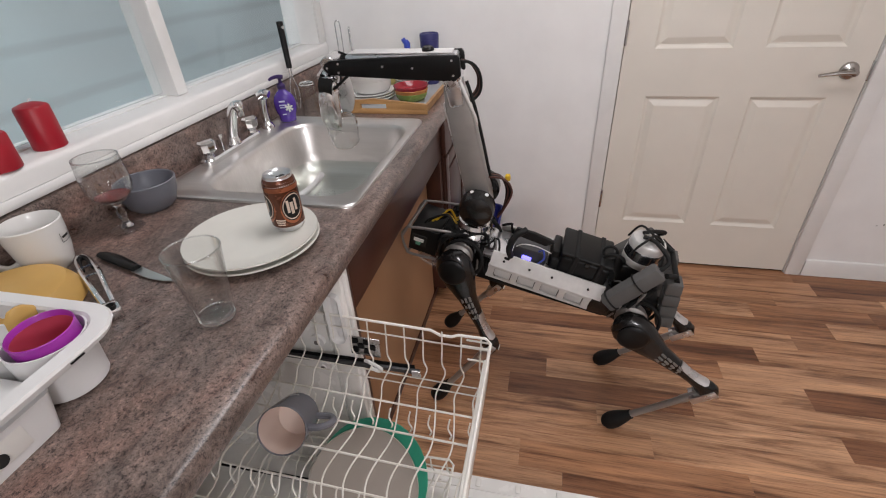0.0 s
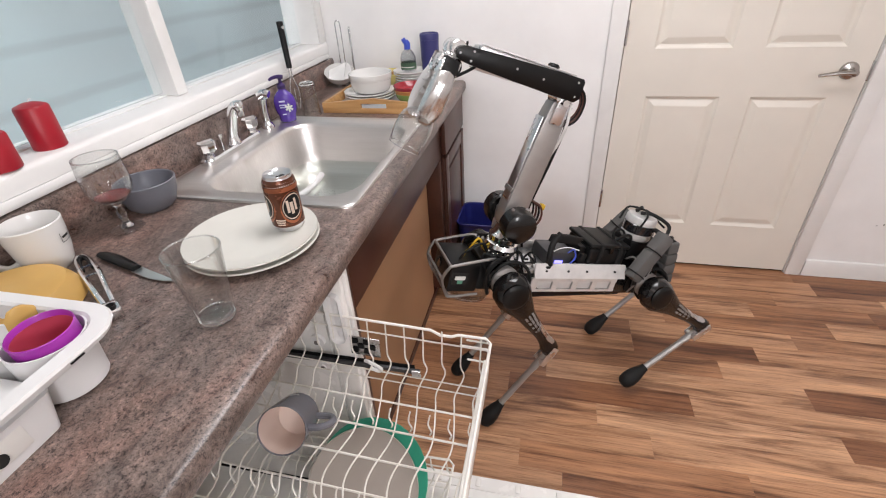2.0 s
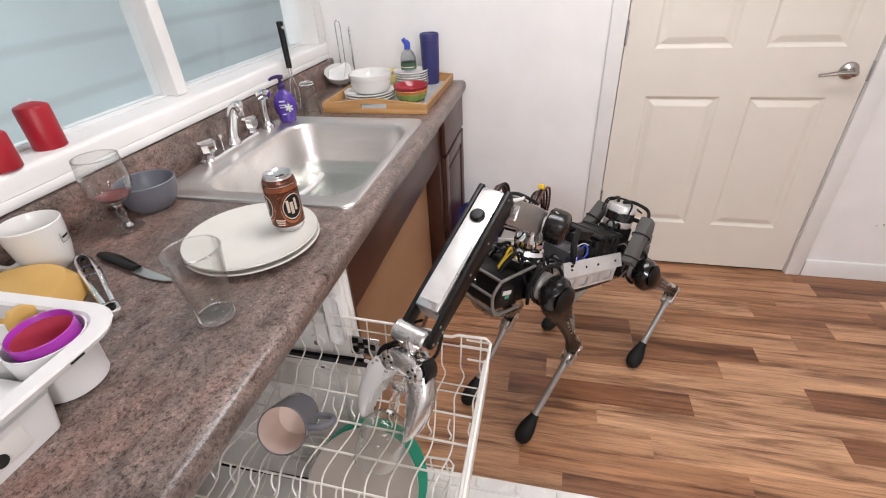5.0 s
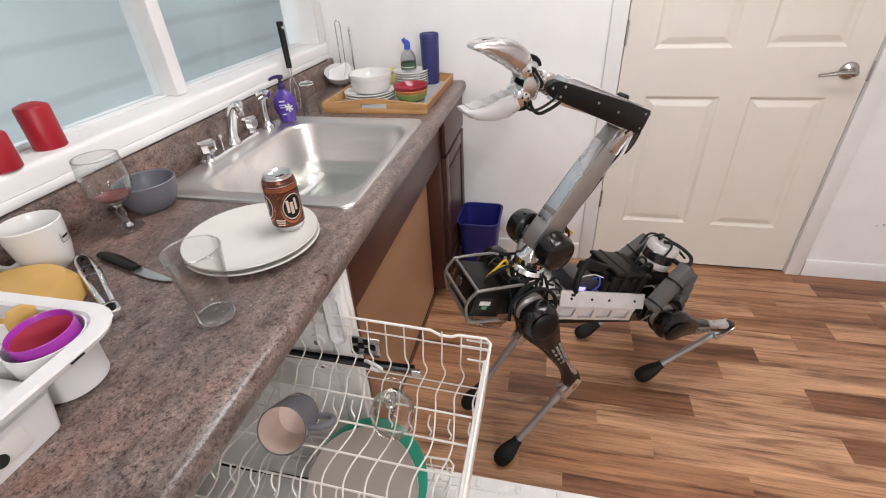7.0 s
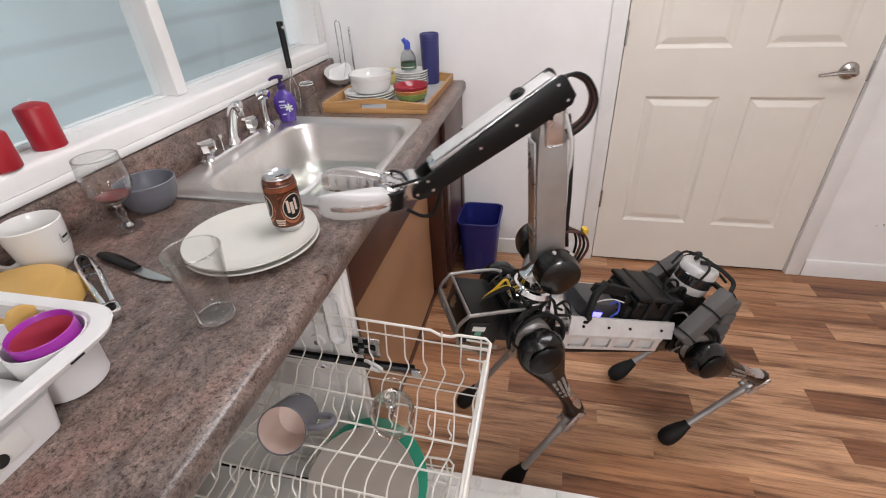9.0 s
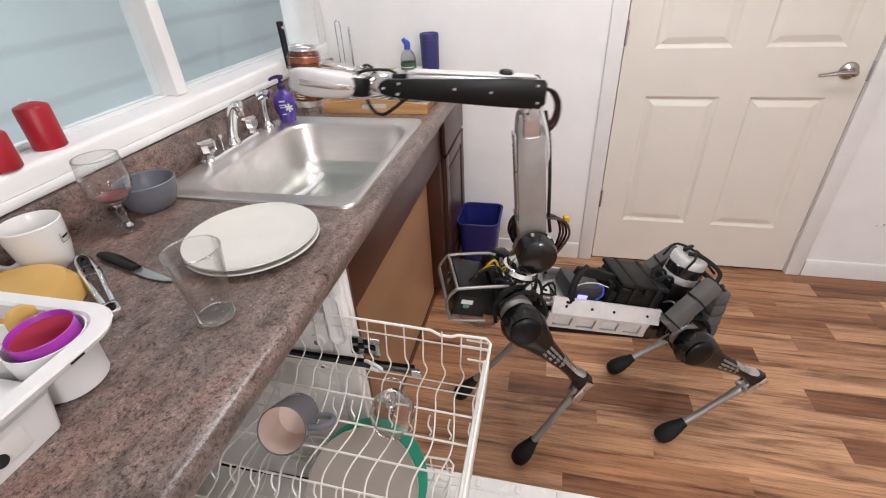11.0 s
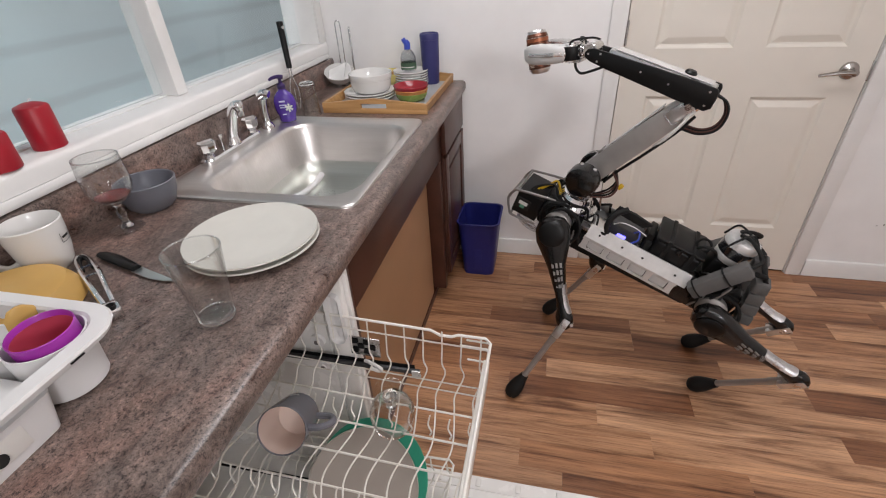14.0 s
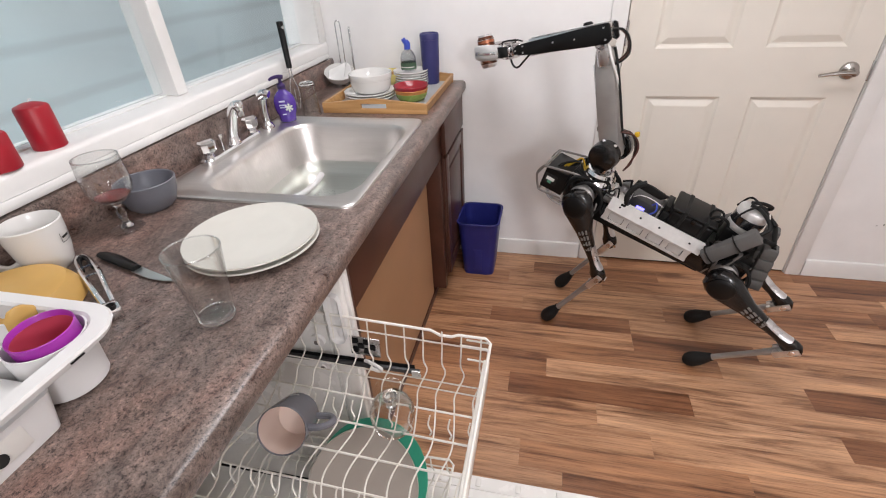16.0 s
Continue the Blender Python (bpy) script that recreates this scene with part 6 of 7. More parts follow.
    # gripper palm with its two finger drives
    p = part("gripper", lathe([(0, -0.016), (0.018, -0.014), (0.0215, -0.004), (0.0215, 0.010), (0.016, 0.014), (0.016, 0.017), (0.024, 0.020), (0.025, 0.030), (0, 0.032)], 28, m=along((1, 0, 0), (0, 0, 0))), M["chrome"], rob, "polished gripper wrist")
    part("palm", box(0.020, 0.042, -0.022, 0.022, -0.022, 0.022, 0.005), M["black_plastic"], p)
    for sd in (1, -1):
        part("cheek", box(0.018, 0.054, *sorted((sd * 0.0225, sd * 0.0265)), -0.030, 0.030, 0.006), M["jaw_metal"], p, "polished metal cheek plate")
    for s in (1, -1):
        dr = part("finger_drive", lathe([(0, -0.027), (0.012, -0.0265), (0.020, -0.022), (0.0225, -0.014), (0.0225, 0.014), (0.020, 0.022), (0.012, 0.0265), (0, 0.027)], 28, m=along((0, 1, 0), (0.046, 0, s * 0.027))), M["chrome"], p, "polished rounded finger drive")
        for sd in (1, -1):
            for i in range(4):
                part("bolt_hole", lathe([(0, 0.001), (0.0022, 0.001), (0.0022, 0)], 8, m=along((0, sd, 0), (0.046 + 0.008 * math.cos(i * 1.571), sd * 0.0268, s * 0.027 + 0.008 * math.sin(i * 1.571)))), M["black_plastic"], dr)
        # black shell over the outer half of each drive
        arc = [(20 + 14 * i) for i in range(11)]
        ol = [(0.046 + 0.031 * math.cos(radians(q)), 0.027 + 0.031 * math.sin(radians(q))) for q in arc] + [(0.046 + 0.0235 * math.cos(radians(q)), 0.027 + 0.0235 * math.sin(radians(q))) for q in reversed(arc)]
        part("drive_cover", extrude_outline([(x, -0.019, s * z) for x, z in ol], 0.038, (0, 1, 0), bev=0.002), M["black_plastic"], p, "black curved drive cover")
    part("cable", tube(smooth_path([(-0.034, 0.030, -0.010), (-0.020, 0.037, -0.026), (0.004, 0.038, -0.042), (0.024, 0.036, -0.050), (0.038, 0.030, -0.046), (0.044, 0.026, -0.036)]), 0.0030, 8), M["black_matt"], p)
    part("cable", tube(smooth_path([(0.010, 0.024, -0.004), (0.020, 0.033, 0.010), (0.034, 0.034, 0.022), (0.042, 0.028, 0.034)]), 0.0030, 8), M["black_matt"], p)
    jaws = []
    for s in (1, -1):
        # beak-shaped finger: deep at its root, narrowing to a hooked tip
        sc = []
        for x, zc, h, w in ((-0.014, 0.002, 0.014, 0.016), (0.008, 0.010, 0.023, 0.023), (0.034, 0.017, 0.026, 0.027), (0.066, 0.022, 0.022, 0.029), (0.094, 0.023, 0.016, 0.029), (0.116, 0.020, 0.011, 0.027), (0.132, 0.015, 0.007, 0.022), (0.140, 0.011, 0.003, 0.015)):
            ringpts = []
            for i in range(20):
                q = 2 * math.pi * i / 20
                cq, sq = math.cos(q), math.sin(q)
                ringpts.append((x, w * math.copysign(abs(cq) ** 0.62, cq), s * (zc + h * math.copysign(abs(sq) ** 0.8, sq))))
            sc.append(ringpts)
        j = part("jaw", loft(sc), M["jaw_metal"] if s > 0 else M["gripper"], rob, "polished metal gripper finger" if s > 0 else "frosted white gripper finger")
        part("back_ridge", extrude_outline([(x, -0.006, s * z) for x, z in ((0.002, 0.030), (0.034, 0.0435), (0.066, 0.0445), (0.098, 0.0395), (0.120, 0.031), (0.096, 0.035), (0.060, 0.040), (0.030, 0.038))], 0.012, (0, 1, 0), bev=0.001), M["jaw_metal"], j)
        for i in range(4):
            x = 0.004 + 0.009 * i
            part("rib", box(x, x + 0.004, -0.0235, 0.0235, *sorted((s * (-0.010 + 0.002 * i), s * (0.022 + 0.004 * i))), 0.001), M["alu"] if i % 2 else M["jaw_metal"], j, "bright cooling rib" if i == 0 else "")
        # toothed pad along the gripping side
        top = [(0.020, -0.004), (0.034, -0.011), (0.044, -0.004), (0.056, -0.005), (0.064, 0.001), (0.078, -0.001), (0.086, 0.006), (0.100, 0.004), (0.110, 0.009), (0.124, 0.007)]
        part("pad", extrude_outline([(x, -0.017, s * z) for x, z in top + [(0.124, 0.016), (0.096, 0.014), (0.060, 0.010), (0.020, 0.006)]], 0.034, (0, 1, 0)), M["gripper"], j, "frosted toothed gripping pad")
        jaws.append(j)
    return t, u, f, p, jaws[0], jaws[1]


robot = thing("robot_dog", "black and silver four-legged robot with an arm on its back", "robot")
robot_body(robot)
LEGS = {n: robot_leg(robot, n, 1 if "left" in n else -1) for n in HIP}
ARM = robot_arm(robot)


def glide(rows, t):
    """Values at t between rows of (seconds, values...), with flat turns at the peaks."""
    k = 0
    while k < len(rows) - 2 and rows[k + 1][0] <= t:
        k += 1
    a, b = rows[k], rows[k + 1]
    h = b[0] - a[0]
    u = min(max((t - a[0]) / h, 0), 1)
    out = []
    for i in range(1, len(a)):
        d = (b[i] - a[i]) / h
        def slope(p, c, q):
            d0, d1 = (c[i] - p[i]) / (c[0] - p[0]), (q[i] - c[i]) / (q[0] - c[0])
            return 0.0 if d0 * d1 <= 0 else 2 * d0 * d1 / (d0 + d1)
        m0 = slope(rows[k - 1], a, b) if k > 0 else 0.0
        m1 = slope(a, b, rows[k + 2]) if k + 2 < len(rows) else 0.0
        out.append(a[i] * (2 * u ** 3 - 3 * u * u + 1) + h * m0 * (u ** 3 - 2 * u * u + u) + b[i] * (3 * u * u - 2 * u ** 3) + h * m1 * (u ** 3 - u * u))
    return out


def turn(axis, degrees):
    return Matrix.Rotation(radians(degrees), 4, axis)


def arm_poses(v):
    """Poses, in the robot's space, of turret, upper arm, forearm, gripper, both fingers, and of the held point."""
    yaw, sh, fo, gw, gv, roll, gape = v
    z = Matrix.Translation(ARM_AT) @ turn("Z", yaw)
    up = z @ turn("Y", -sh)
    elbow = up @ Vector((0, 0, ARM_A))
    r = turn("Z", yaw)
    fore = Matrix.Translation(elbow) @ r @ turn("Y", -fo)
    wrist = fore @ Vector((ARM_B, 0, 0))
    hand = Matrix.Translation(wrist) @ r @ turn("Y", -gw) @ turn("Z", gv)
    held = hand @ Matrix.Translation((GRIP, 0, 0))
    g = hand @ turn("X", roll)
    spread = 0.42 * gape - 1.0
    a = g @ Matrix.Translation((0.046, 0, 0.027)) @ turn("Y", -spread)
    b = g @ Matrix.Translation((0.046, 0, -0.027)) @ turn("Y", spread)
    return z, up, fore, g, a, b, held


def key_robot(body, front_left, rear_left, front_right, rear_right, arm):
    times = [i / 10 for i in range(161)]
    def base(t):
        x, y, z, yaw, pit, rol = glide(body, t)
        return Matrix.Translation((x, y, z)) @ turn("Z", yaw) @ turn("Y", pit) @ turn("X", rol)
    walk(robot, [(t, base(t)) for t in times])
    for name, rows in (("front_left", front_left), ("rear_left", rear_left), ("front_right", front_right), ("rear_right", rear_right)):
        s = 1 if "left" in name else -1
        up, low = LEGS[name]
        ru, rl = [], []
        for t in times:
            a, h, k = glide(rows, t)
            hip = Matrix.Translation(HIP[name]) @ turn("X", s * a)
            u = hip @ turn("Y", h)
            knee = u @ Vector((0, 0, -UPPER))
            ru.append((t, u))
            rl.append((t, Matrix.Translation(knee) @ turn("X", s * a) @ turn("Y", -k)))
        walk(up, ru)
        walk(low, rl)
    poses = [arm_poses(glide(arm, t)) for t in times]
    for i, ob in enumerate(ARM):
        walk(ob, [(t, p[i]) for t, p in zip(times, poses)])
    # the glass hangs rim down from the fingers and is left in the rack
    hang = turn("Y", 90) @ Matrix.Translation((0, 0, -0.066))
    rows = [(t, base(t) @ p[6] @ hang) for t, p in zip(times, poses) if t <= 5.0]
    rest = along((-0.16, 0.34, -0.93), (0.775, -1.590, 0.702))
    tail = []
    for t in times:
        if t > 5.0:
            f = min(1.0, (t - 5.0) / 0.3)
            tail.append((t, rows[-1][1].lerp(rest, f * f * (3 - 2 * f))))
    walk(held_glass, rows + tail)
    # the can stands on the plates until the fingers lift it
    lift = [(t, base(t) @ p[6]) for t, p in zip(times, poses) if t >= 9.9]
    fit = lift[0][1].inverted() @ CAN_AT
    held = []
    for t, m in lift:
        f = min(1.0, (t - 9.9) / 1.2)
        loc, rot, _ = fit.decompose()
        held.append((t, m @ Matrix.LocRotScale(loc * (1 - f) + Vector((0, 0, -0.061)) * f, rot, None)))
    walk(soda_can, [(t, CAN_AT) for t in times if t < 9.9] + held)


# for each row of planks, from the far wall: where pieces end, and how light each is
FLOOR_ROWS = {
    1: ((1.02, 0.62), (1.62, 0.40), (2.30, 0.55)), 2: ((0.90, 0.45), (1.35, 0.60), (2.10, 0.50)), 3: ((1.20, 0.60), (1.98, 0.68), (2.45, 0.40)),
    4: ((0.98, 0.55), (1.60, 0.62), (2.25, 0.42)), 5: ((0.842, 0.55), (1.448, 0.32), (2.08, 0.62)), 6: ((1.447, 0.56), (1.912, 0.25), (2.62, 0.60)),
    7: ((1.755, 0.46), (2.34, 0.66)), 8: ((1.10, 0.42), (2.02, 0.68), (2.50, 0.25)), 9: ((0.96, 0.50), (1.612, 0.28), (2.35, 0.66)),
    10: ((1.28, 0.60), (2.051, 0.72), (2.60, 0.32)), 11: ((1.45, 0.60), (2.20, 0.64)), 12: ((1.022, 0.66), (1.72, 0.46), (2.40, 0.58)),
    13: ((1.16, 0.62), (1.86, 0.34), (2.40, 0.55)), 14: ((1.34, 0.50), (2.00, 0.58)), 15: ((0.95, 0.60), (1.60, 0.42), (2.20, 0.60)),
}


def build_floor():
    f = tagged(part("floor", box(-0.16, 3.52, -4.12, 0.12, -0.06, -0.0035), M["dark_gap"]), "warm brown laminate plank floor", "floor", "", "structure")
    rnd = random.Random(11)
    w = 0.0973
    shared = {}
    rest = bmesh.new()
    y, row = 0.0155, 0
    while y > -4.0:
        pieces, x = list(FLOOR_ROWS.get(row, ())), 0.54
        x = pieces[-1][0] if pieces else 0.54
        while x < 3.4:
            x += rnd.choice((0.44, 0.56, 0.70, 0.85))
            pieces.append((x, 0.25 + 0.5 * rnd.random()))
        a = 0.54
        for end, light in pieces:
            b = min(end, 3.4)
            if b - a < 0.03:
                continue
            ln2 = round(b - a, 3)
            if y > -1.9:
                if ln2 not in shared:
                    bm = box(-ln2 / 2 + 0.0001, ln2 / 2 - 0.0001, -w / 2 + 0.0002, w / 2 - 0.0002, -0.0030, 0.0, 0.0002, 1)
                    shared[ln2] = mesh_of(bm, 0)
                    shared[ln2].materials.append(M["floor"])
                ob = new("plank", shared[ln2])
                ob.parent = f
                ob.color = (light, light, light, 1)
                ob.location = ((a + b) / 2, y - w / 2, 0)
            else:
                box(a, b - 0.0006, y - w + 0.0008, y, -0.0030, 0.0, bm=rest)
            a = b
        y -= w
        row += 1
    tagged(part("planks", rest, M["floor"], f), kind="stuff").color = (0.5, 0.5, 0.5, 1)
    # plain floor under the units
    part("plank", box(0.0, 0.5385, -4.0, 0.0, -0.0030, -0.0002), M["floor"], f).color = (0.4, 0.4, 0.4, 1)


build_floor()


# ---- movement ----
def motions():
    body = [
        (0, 1.048, -0.898, 0.545, 175.6, -14, -3.1),
        (0.5, 1.048, -0.898, 0.537, 179.5, -13.8, -1.1),
        (1, 1.053, -0.892, 0.521, 188.7, -12.1, 0.9),
        (1.5, 1.098, -0.926, 0.509, 199, -12.5, -2.6),
        (2, 1.112, -0.821, 0.49, 208.7, -14.9, 2.1),
        (2.5, 1.12, -0.811, 0.489, 217.5, -16.2, 1),
        (3, 1.159, -0.866, 0.484, 224.3, -17.1, -2.7),
        (3.5, 1.132, -0.848, 0.48, 231.2, -15.7, 0.5),
        (4, 1.136, -0.82, 0.489, 231.8, -17.3, -1.6),
        (4.2, 1.137, -0.795, 0.471, 233.6, -17.2, 0.4),
        (4.8, 1.134, -0.799, 0.483, 231.7, -17.8, 1.2),
        (5.2, 1.132, -0.802, 0.492, 230.4, -18.2, 1.8),
        (5.7, 1.13, -0.806, 0.502, 228.9, -18.7, 2.4),
        (6.3, 1.127, -0.81, 0.514, 227, -19.4, 3.3),
        (6.5, 1.134, -0.868, 0.532, 222.8, -19.1, 0.5),
        (7, 1.171, -0.916, 0.464, 213, -20.7, -1.9),
        (7.5, 1.126, -0.932, 0.489, 208.6, -20.2, -3),
        (8, 1.127, -0.955, 0.494, 210.7, -18.6, 1.1),
        (8.5, 1.189, -1.088, 0.518, 207.5, -18.9, -1.6),
        (9, 1.206, -1.095, 0.522, 207.2, -19.2, -1.8),
        (9.2, 1.203, -1.07, 0.522, 207.6, -18.6, -2.4),
        (9.6, 1.2, -1.055, 0.517, 205.8, -18.3, -1.7),
        (10.1, 1.196, -1.036, 0.51, 203.4, -17.9, -0.9),
        (10.7, 1.19, -1.013, 0.501, 200.6, -17.4, 0),
        (11.3, 1.185, -0.99, 0.492, 197.7, -16.9, 1),
        (11.5, 1.204, -1.044, 0.523, 193.1, -18.8, -2),
        (12, 1.26, -1.002, 0.514, 185.1, -17.5, -2.7),
        (12.5, 1.299, -0.897, 0.513, 175.5, -17.7, -0.1),
        (13, 1.339, -0.865, 0.531, 166.5, -18.9, -2.3),
        (13.5, 1.361, -0.822, 0.534, 162.2, -18.1, -5.2),
        (14, 1.348, -0.71, 0.52, 164.1, -19.6, -1.6),
        (14.5, 1.36, -0.658, 0.532, 159.2, -17.4, -2.6),
        (15, 1.364, -0.639, 0.536, 158.9, -17.3, -4.5),
        (15.5, 1.408, -0.507, 0.512, 162.3, -18.2, -0.7),
        (16, 1.437, -0.515, 0.526, 160.1, -18.3, -1.8),
    ]
    front_left = [
        (0, 5, 35.9, 20.9), (0.5, 1.2, 37, 22.6), (1, 5.9, 56.4, 17.3), (1.5, 0.3, 49.1, 21.8),
        (2, -0.7, 42.7, 26.7), (2.5, 4.5, 55.5, 25.8), (3, 3.1, 48.5, 24.5), (3.5, -0.5, 47.1, 27),
        (4, 2.5, 43.4, 26), (4.2, -0.3, 41.9, 30.2), (4.8, -0.9, 42.1, 25.8), (5.2, -1.3, 42.3, 22.9),
        (5.7, -1.8, 42.5, 19.2), (6.3, -2.3, 42.8, 14.8), (6.5, 1.7, 31.8, 16.7), (7, 4.9, 45.8, 24.7),
        (7.5, 10, 49.7, 16.5), (8, 0.1, 52.5, 15.9), (8.5, -0.4, 44.9, 12.7), (9, -1.3, 43.4, 11.5),
        (9.2, 0.6, 42.7, 13.9), (9.6, 1.2, 45.3, 14.2), (10.1, 2, 48.5, 14.7), (10.7, 2.9, 52.4, 15.2),
        (11.3, 3.8, 56.3, 15.7), (11.5, 5.4, 48.3, 9), (12, 13.6, 45, 14.3), (12.5, 24.3, 33.5, 4.3),
        (13, 9.2, 38.4, 13.5), (13.5, 18.4, 38.3, 12.6), (14, 22, 35.7, 4.8), (14.5, 2.7, 35.3, 19.5),
        (15, 6.9, 37.5, 18.5), (15.5, 12.7, 33.9, 17.8), (16, 0.8, 40, 15.8),
    ]
    rear_left = [
        (0, 1.6, 66.2, 32.8), (0.5, 2.9, 64.5, 34.9), (1, 4.9, 58.3, 40.5), (1.5, 7.2, 51.9, 49.8),
        (2, 5.6, 63.8, 50.6), (2.5, 2.8, 73.5, 37.5), (3, 2.6, 75.8, 38.7), (3.5, 6.4, 70.3, 41.5),
        (4, 10.6, 68.9, 42.7), (4.2, 9.9, 67.4, 46.1), (4.8, 8.1, 68.6, 43), (5.2, 6.9, 69.4, 40.9),
        (5.7, 5.5, 70.4, 38.4), (6.3, 3.7, 71.6, 35.2), (6.5, 1.2, 74.2, 30.9), (7, -10.7, 87.9, 32.8),
        (7.5, -14.2, 90.8, 22.7), (8, 18.9, 71.5, 35.6), (8.5, 0, 77, 32.1), (9, -1.7, 75.2, 33.2),
        (9.2, 1.9, 73.2, 34.8), (9.6, 2.2, 73, 35.5), (10.1, 2.7, 72.8, 36.4), (10.7, 3.2, 72.5, 37.4),
        (11.3, 3.7, 72.2, 38.4), (11.5, -3, 74.5, 32.8), (12, -3.2, 68.5, 39.7), (12.5, -19.6, 84, 18.3),
        (13, -18.1, 79.4, 21.2), (13.5, -11.9, 79.4, 23.2), (14, -14, 80.6, 26.1), (14.5, -6.1, 74.9, 29.7),
        (15, -3.1, 75.6, 27.4), (15.5, -10.6, 82.6, 26.1), (16, -2.8, 72.6, 34),
    ]
    front_right = [
        (0, 3.8, 27.6, 24.2), (0.5, 3.9, 27.6, 24.5), (1, 6.8, 38.9, 26.8), (1.5, 3.9, 29.7, 31.6),
        (2, -2.7, 41.1, 29.8), (2.5, 2.6, 44.3, 26.1), (3, 6.3, 46.6, 26.7), (3.5, -1.1, 45.2, 28),
        (4, -4, 40.4, 25.1), (4.2, -3, 39.5, 31.3), (4.8, -3.3, 38.3, 28), (5.2, -3.4, 37.5, 25.8),
        (5.7, -3.7, 36.5, 23), (6.3, -4, 35.3, 19.7), (6.5, -5.8, 32, 14.8), (7, -9, 41.6, 24.1),
        (7.5, 3.8, 30, 23.1), (8, -5, 44, 20.7), (8.5, 5.8, 39.7, 14.2), (9, 5.8, 36.4, 14.2),
        (9.2, 7.7, 34.6, 14.4), (9.6, 5.6, 34.9, 17), (10.1, 2.9, 35.3, 20.3), (10.7, -0.4, 35.7, 24.2),
        (11.3, -3.6, 36.2, 28.1), (11.5, -5.7, 28.1, 18), (12, 7.2, 44.5, 12.4), (12.5, -3.9, 45.4, 15.4),
        (13, -13.7, 33, 10), (13.5, 2.8, 28.8, 12.9), (14, -0.8, 41.5, 12.2), (14.5, -6.5, 36.1, 14.3),
        (15, 6.4, 31, 12.2), (15.5, 1.2, 42.4, 16.9), (16, -2.8, 34.1, 16.4),
    ]
    rear_right = [
        (0, -0.7, 59.1, 35.5), (0.5, -0.6, 62.2, 35.5), (1, -4.4, 63.2, 36.8), (1.5, 10.9, 65.4, 34.3),
        (2, 0, 70.6, 40.2), (2.5, 4, 55.1, 53.1), (3, 4, 54.7, 52.6), (3.5, 4, 55.7, 53.8),
        (4, 4, 54.6, 52.5), (4.2, 4, 56.5, 55.5), (4.8, 4, 55.7, 54.5), (5.2, 4, 55.2, 53.8),
        (5.7, 4, 54.6, 52.9), (6.3, 4, 53.8, 51.8), (6.5, 4, 51.8, 48.3), (7, 10.1, 73.5, 44.6),
        (7.5, 1.5, 70.7, 42.2), (8, 6.8, 73.4, 39.5), (8.5, 4, 52.4, 49.3), (9, 2.4, 72.7, 33.7),
        (9.2, 1.8, 71.9, 33.4), (9.6, 1.4, 71, 35.4), (10.1, 0.9, 69.9, 37.9), (10.7, 0.3, 68.6, 40.9),
        (11.3, -0.3, 67.3, 43.9), (11.5, 9, 68.2, 36), (12, 11.3, 73.7, 30.3), (12.5, 8.8, 67.6, 38.8),
        (13, 14.4, 61.1, 38.5), (13.5, 13.6, 56.5, 37.3), (14, 6.1, 75.2, 31.1), (14.5, 1.6, 68.2, 33.6),
        (15, 14.5, 62.4, 32.6), (15.5, 2.7, 75.2, 32.2), (16, 0.7, 66.2, 37.8),
    ]
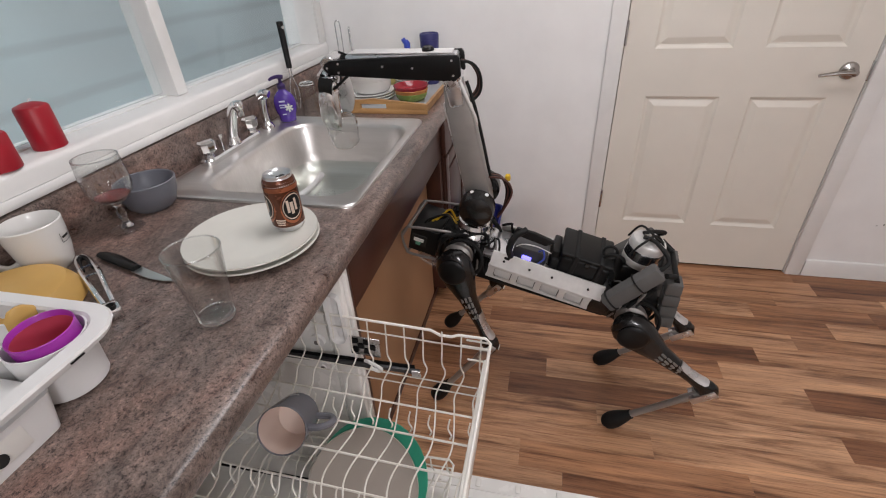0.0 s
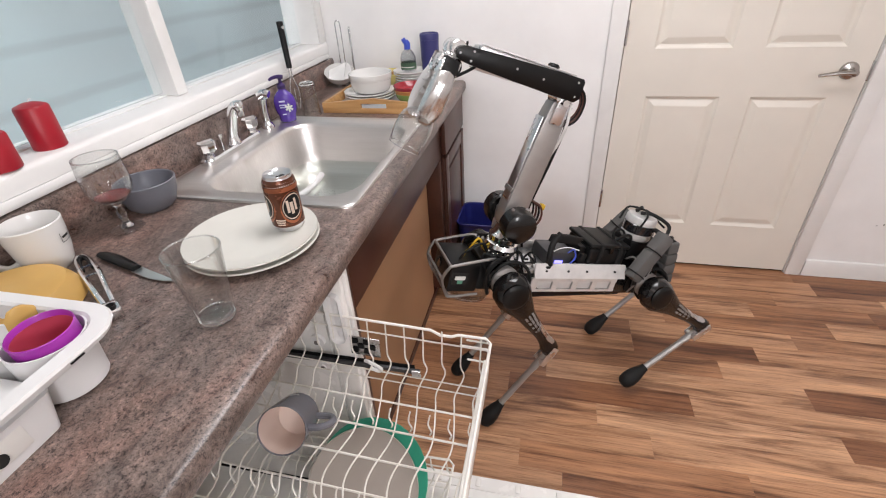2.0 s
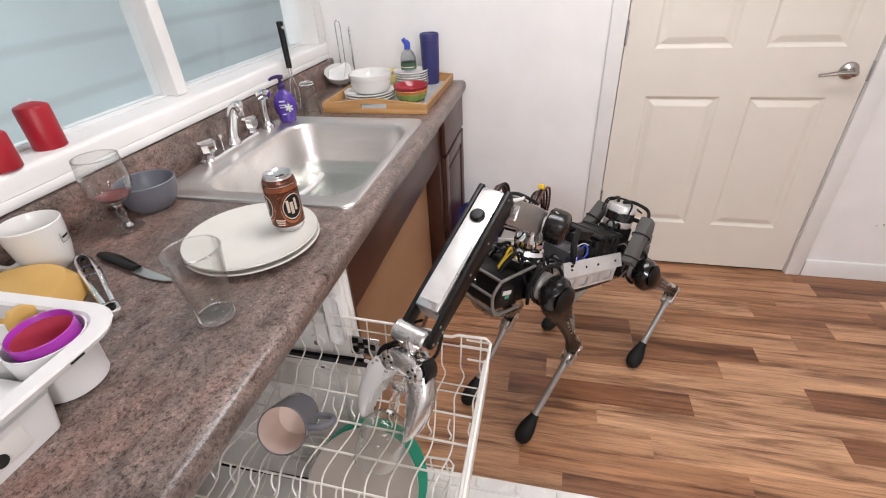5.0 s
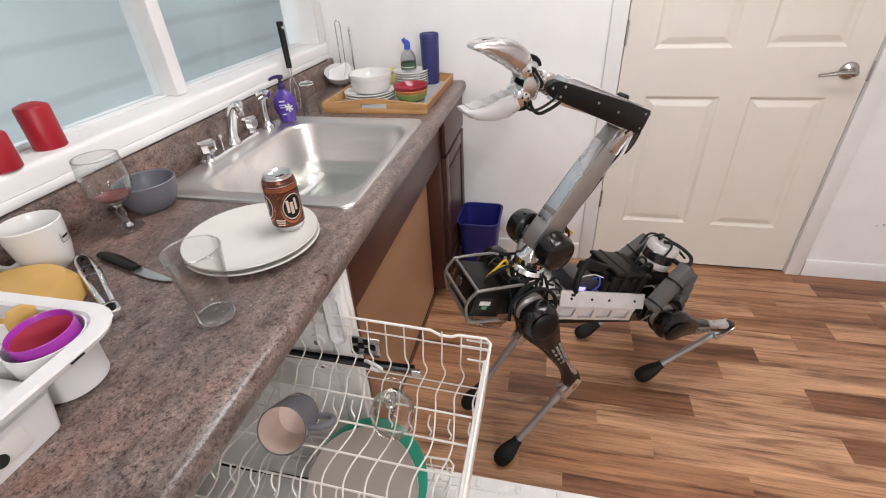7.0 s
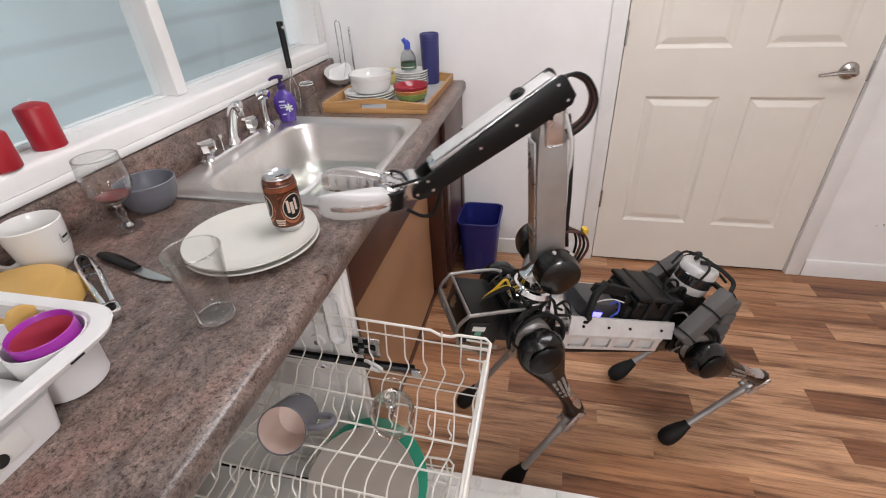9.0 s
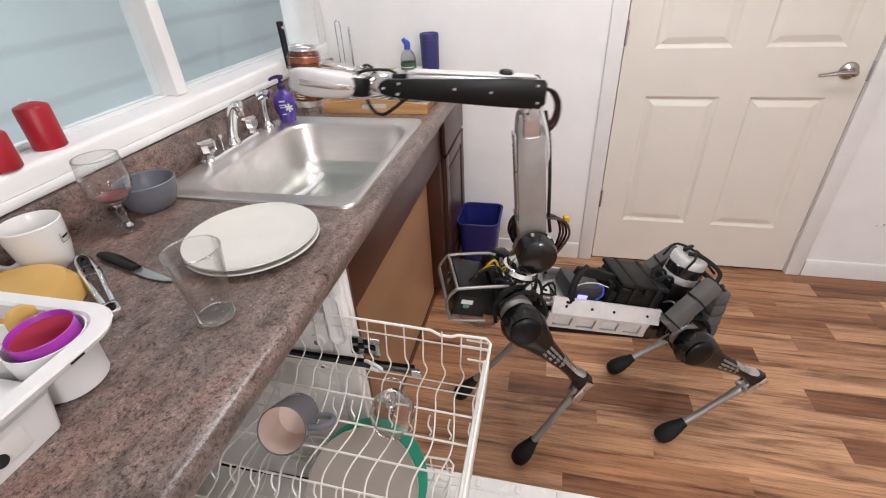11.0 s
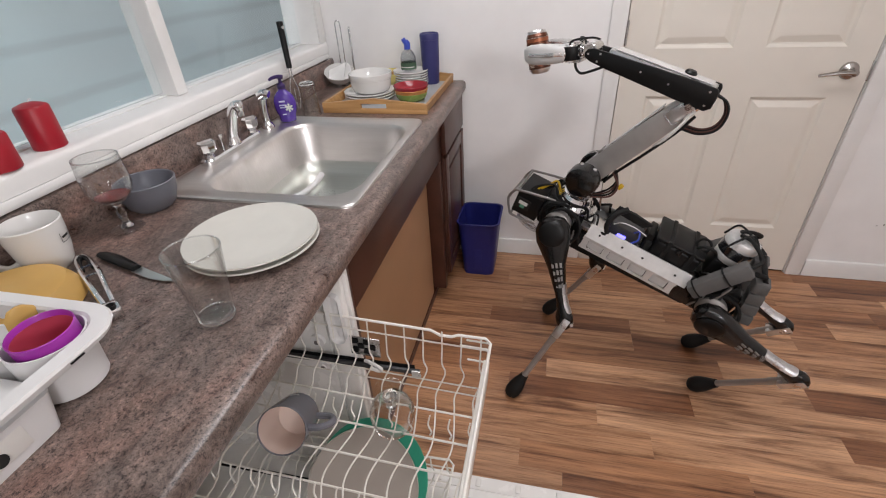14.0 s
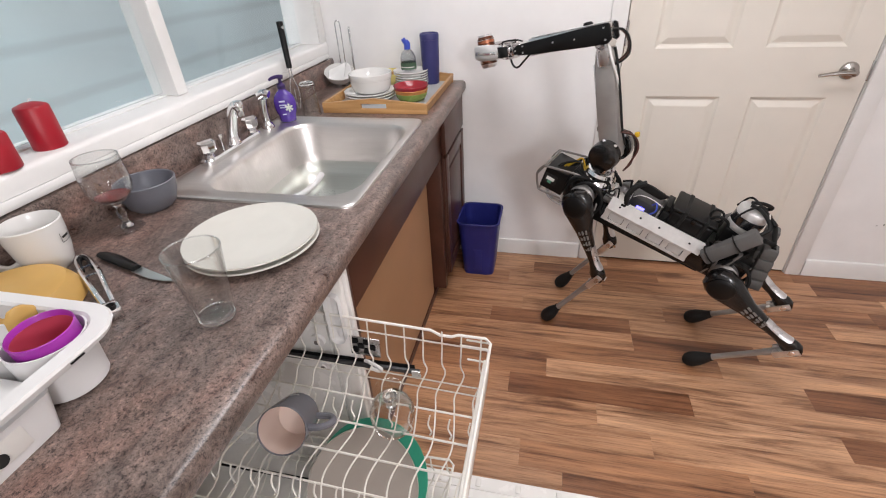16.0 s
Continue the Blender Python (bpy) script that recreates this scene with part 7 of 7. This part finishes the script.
    arm = [
        (0, 4.7, -24.5, -13.7, -96.5, -15.6, -90, 9),
        (0.5, 2.5, -14.7, 1.5, -81.6, -1.4, -90, 9),
        (1, -5.3, 10.1, 7.2, -75.6, -4.9, -90, 9),
        (1.5, 0.8, 9.6, 10.7, -71.6, -2.9, -90, 9),
        (2, -1, 8.8, 6.1, -72.0, 0.1, -90, 9),
        (2.5, -7.4, 8.7, 6.8, -79.7, -0.1, -90, 9),
        (3, 3.9, 7.3, 6.6, -68.3, 1.0, -90, 9),
        (3.5, 20.4, 1.9, 0.9, -53.3, -0.0, -90, 9),
        (4, 17.7, -54.1, -14.5, -82.1, -4.8, -90, 9),
        (4.2, 15.8, -58.9, -20, -68.8, -4.2, -90, 9),
        (4.8, 19.6, -74.2, -42.9, -78.4, -2.7, -90, 9),
        (5.2, 21.3, -75.4, -44.3, -79.0, -2.3, -90, 18),
        (5.7, 14.2, -42.4, -18.6, -74.8, -4.9, -60, 24),
        (6.3, 8.2, -14.1, -33.1, -10.5, -5.3, 0, 24),
        (6.5, 10.9, 0.7, -18.2, -2.3, -7.9, 0, 24),
        (7, 8.5, 18, 2.8, -10.6, -3.7, 0, 24),
        (7.5, 8.4, 18.4, 0.2, -9.8, -1.5, 0, 24),
        (8, -2.5, 22.8, 3.5, -10.0, -1.6, 0, 24),
        (8.5, 3.8, 6.5, -25.6, 0.9, -0.9, 0, 24),
        (9, -4, -22.9, -50.2, -14.3, -1.5, 90, 20),
        (9.2, -1.5, -29.2, -45.6, -10.8, -0.2, 90, 20),
        (9.6, -4.4, -40.4, -43.7, -12.5, -1.0, 90, 18),
        (10.1, 0.1, -39.7, -42, -11.6, 0.2, 90, 10),
        (10.7, -7, -34.1, -16.8, 0.7, -1.6, 90, 10),
        (11.3, -3.3, -1.1, -9.1, -15.4, 1.2, 90, 10),
        (11.5, -2.9, 11.2, -9.1, -13.4, 0.4, 90, 10),
        (12, 6.9, 26.3, 3.6, -17.1, -0.3, 90, 10),
        (12.5, -6.5, 24.2, -4.9, -19.1, -0.8, 90, 10),
        (13, -5.8, 23.7, -1, -19.6, -1.9, 90, 10),
        (13.5, -5.3, 23.4, -2.4, -21.4, -2.8, 90, 10),
        (14, -5.9, 24.4, -4.1, -24.7, -2.5, 90, 10),
        (14.5, -10.5, 22.8, 1.2, -28.7, -2.2, 90, 10),
        (15, -2.7, 25.2, -0.1, -20.9, -3.0, 90, 10),
        (15.5, -5.9, 21.5, -3.8, -20.7, -0.8, 90, 10),
        (16, -7.3, -30.9, -31.2, -25.5, -9.3, 90, 10),
    ]
    key_robot(body, front_left, rear_left, front_right, rear_right, arm)


motions()
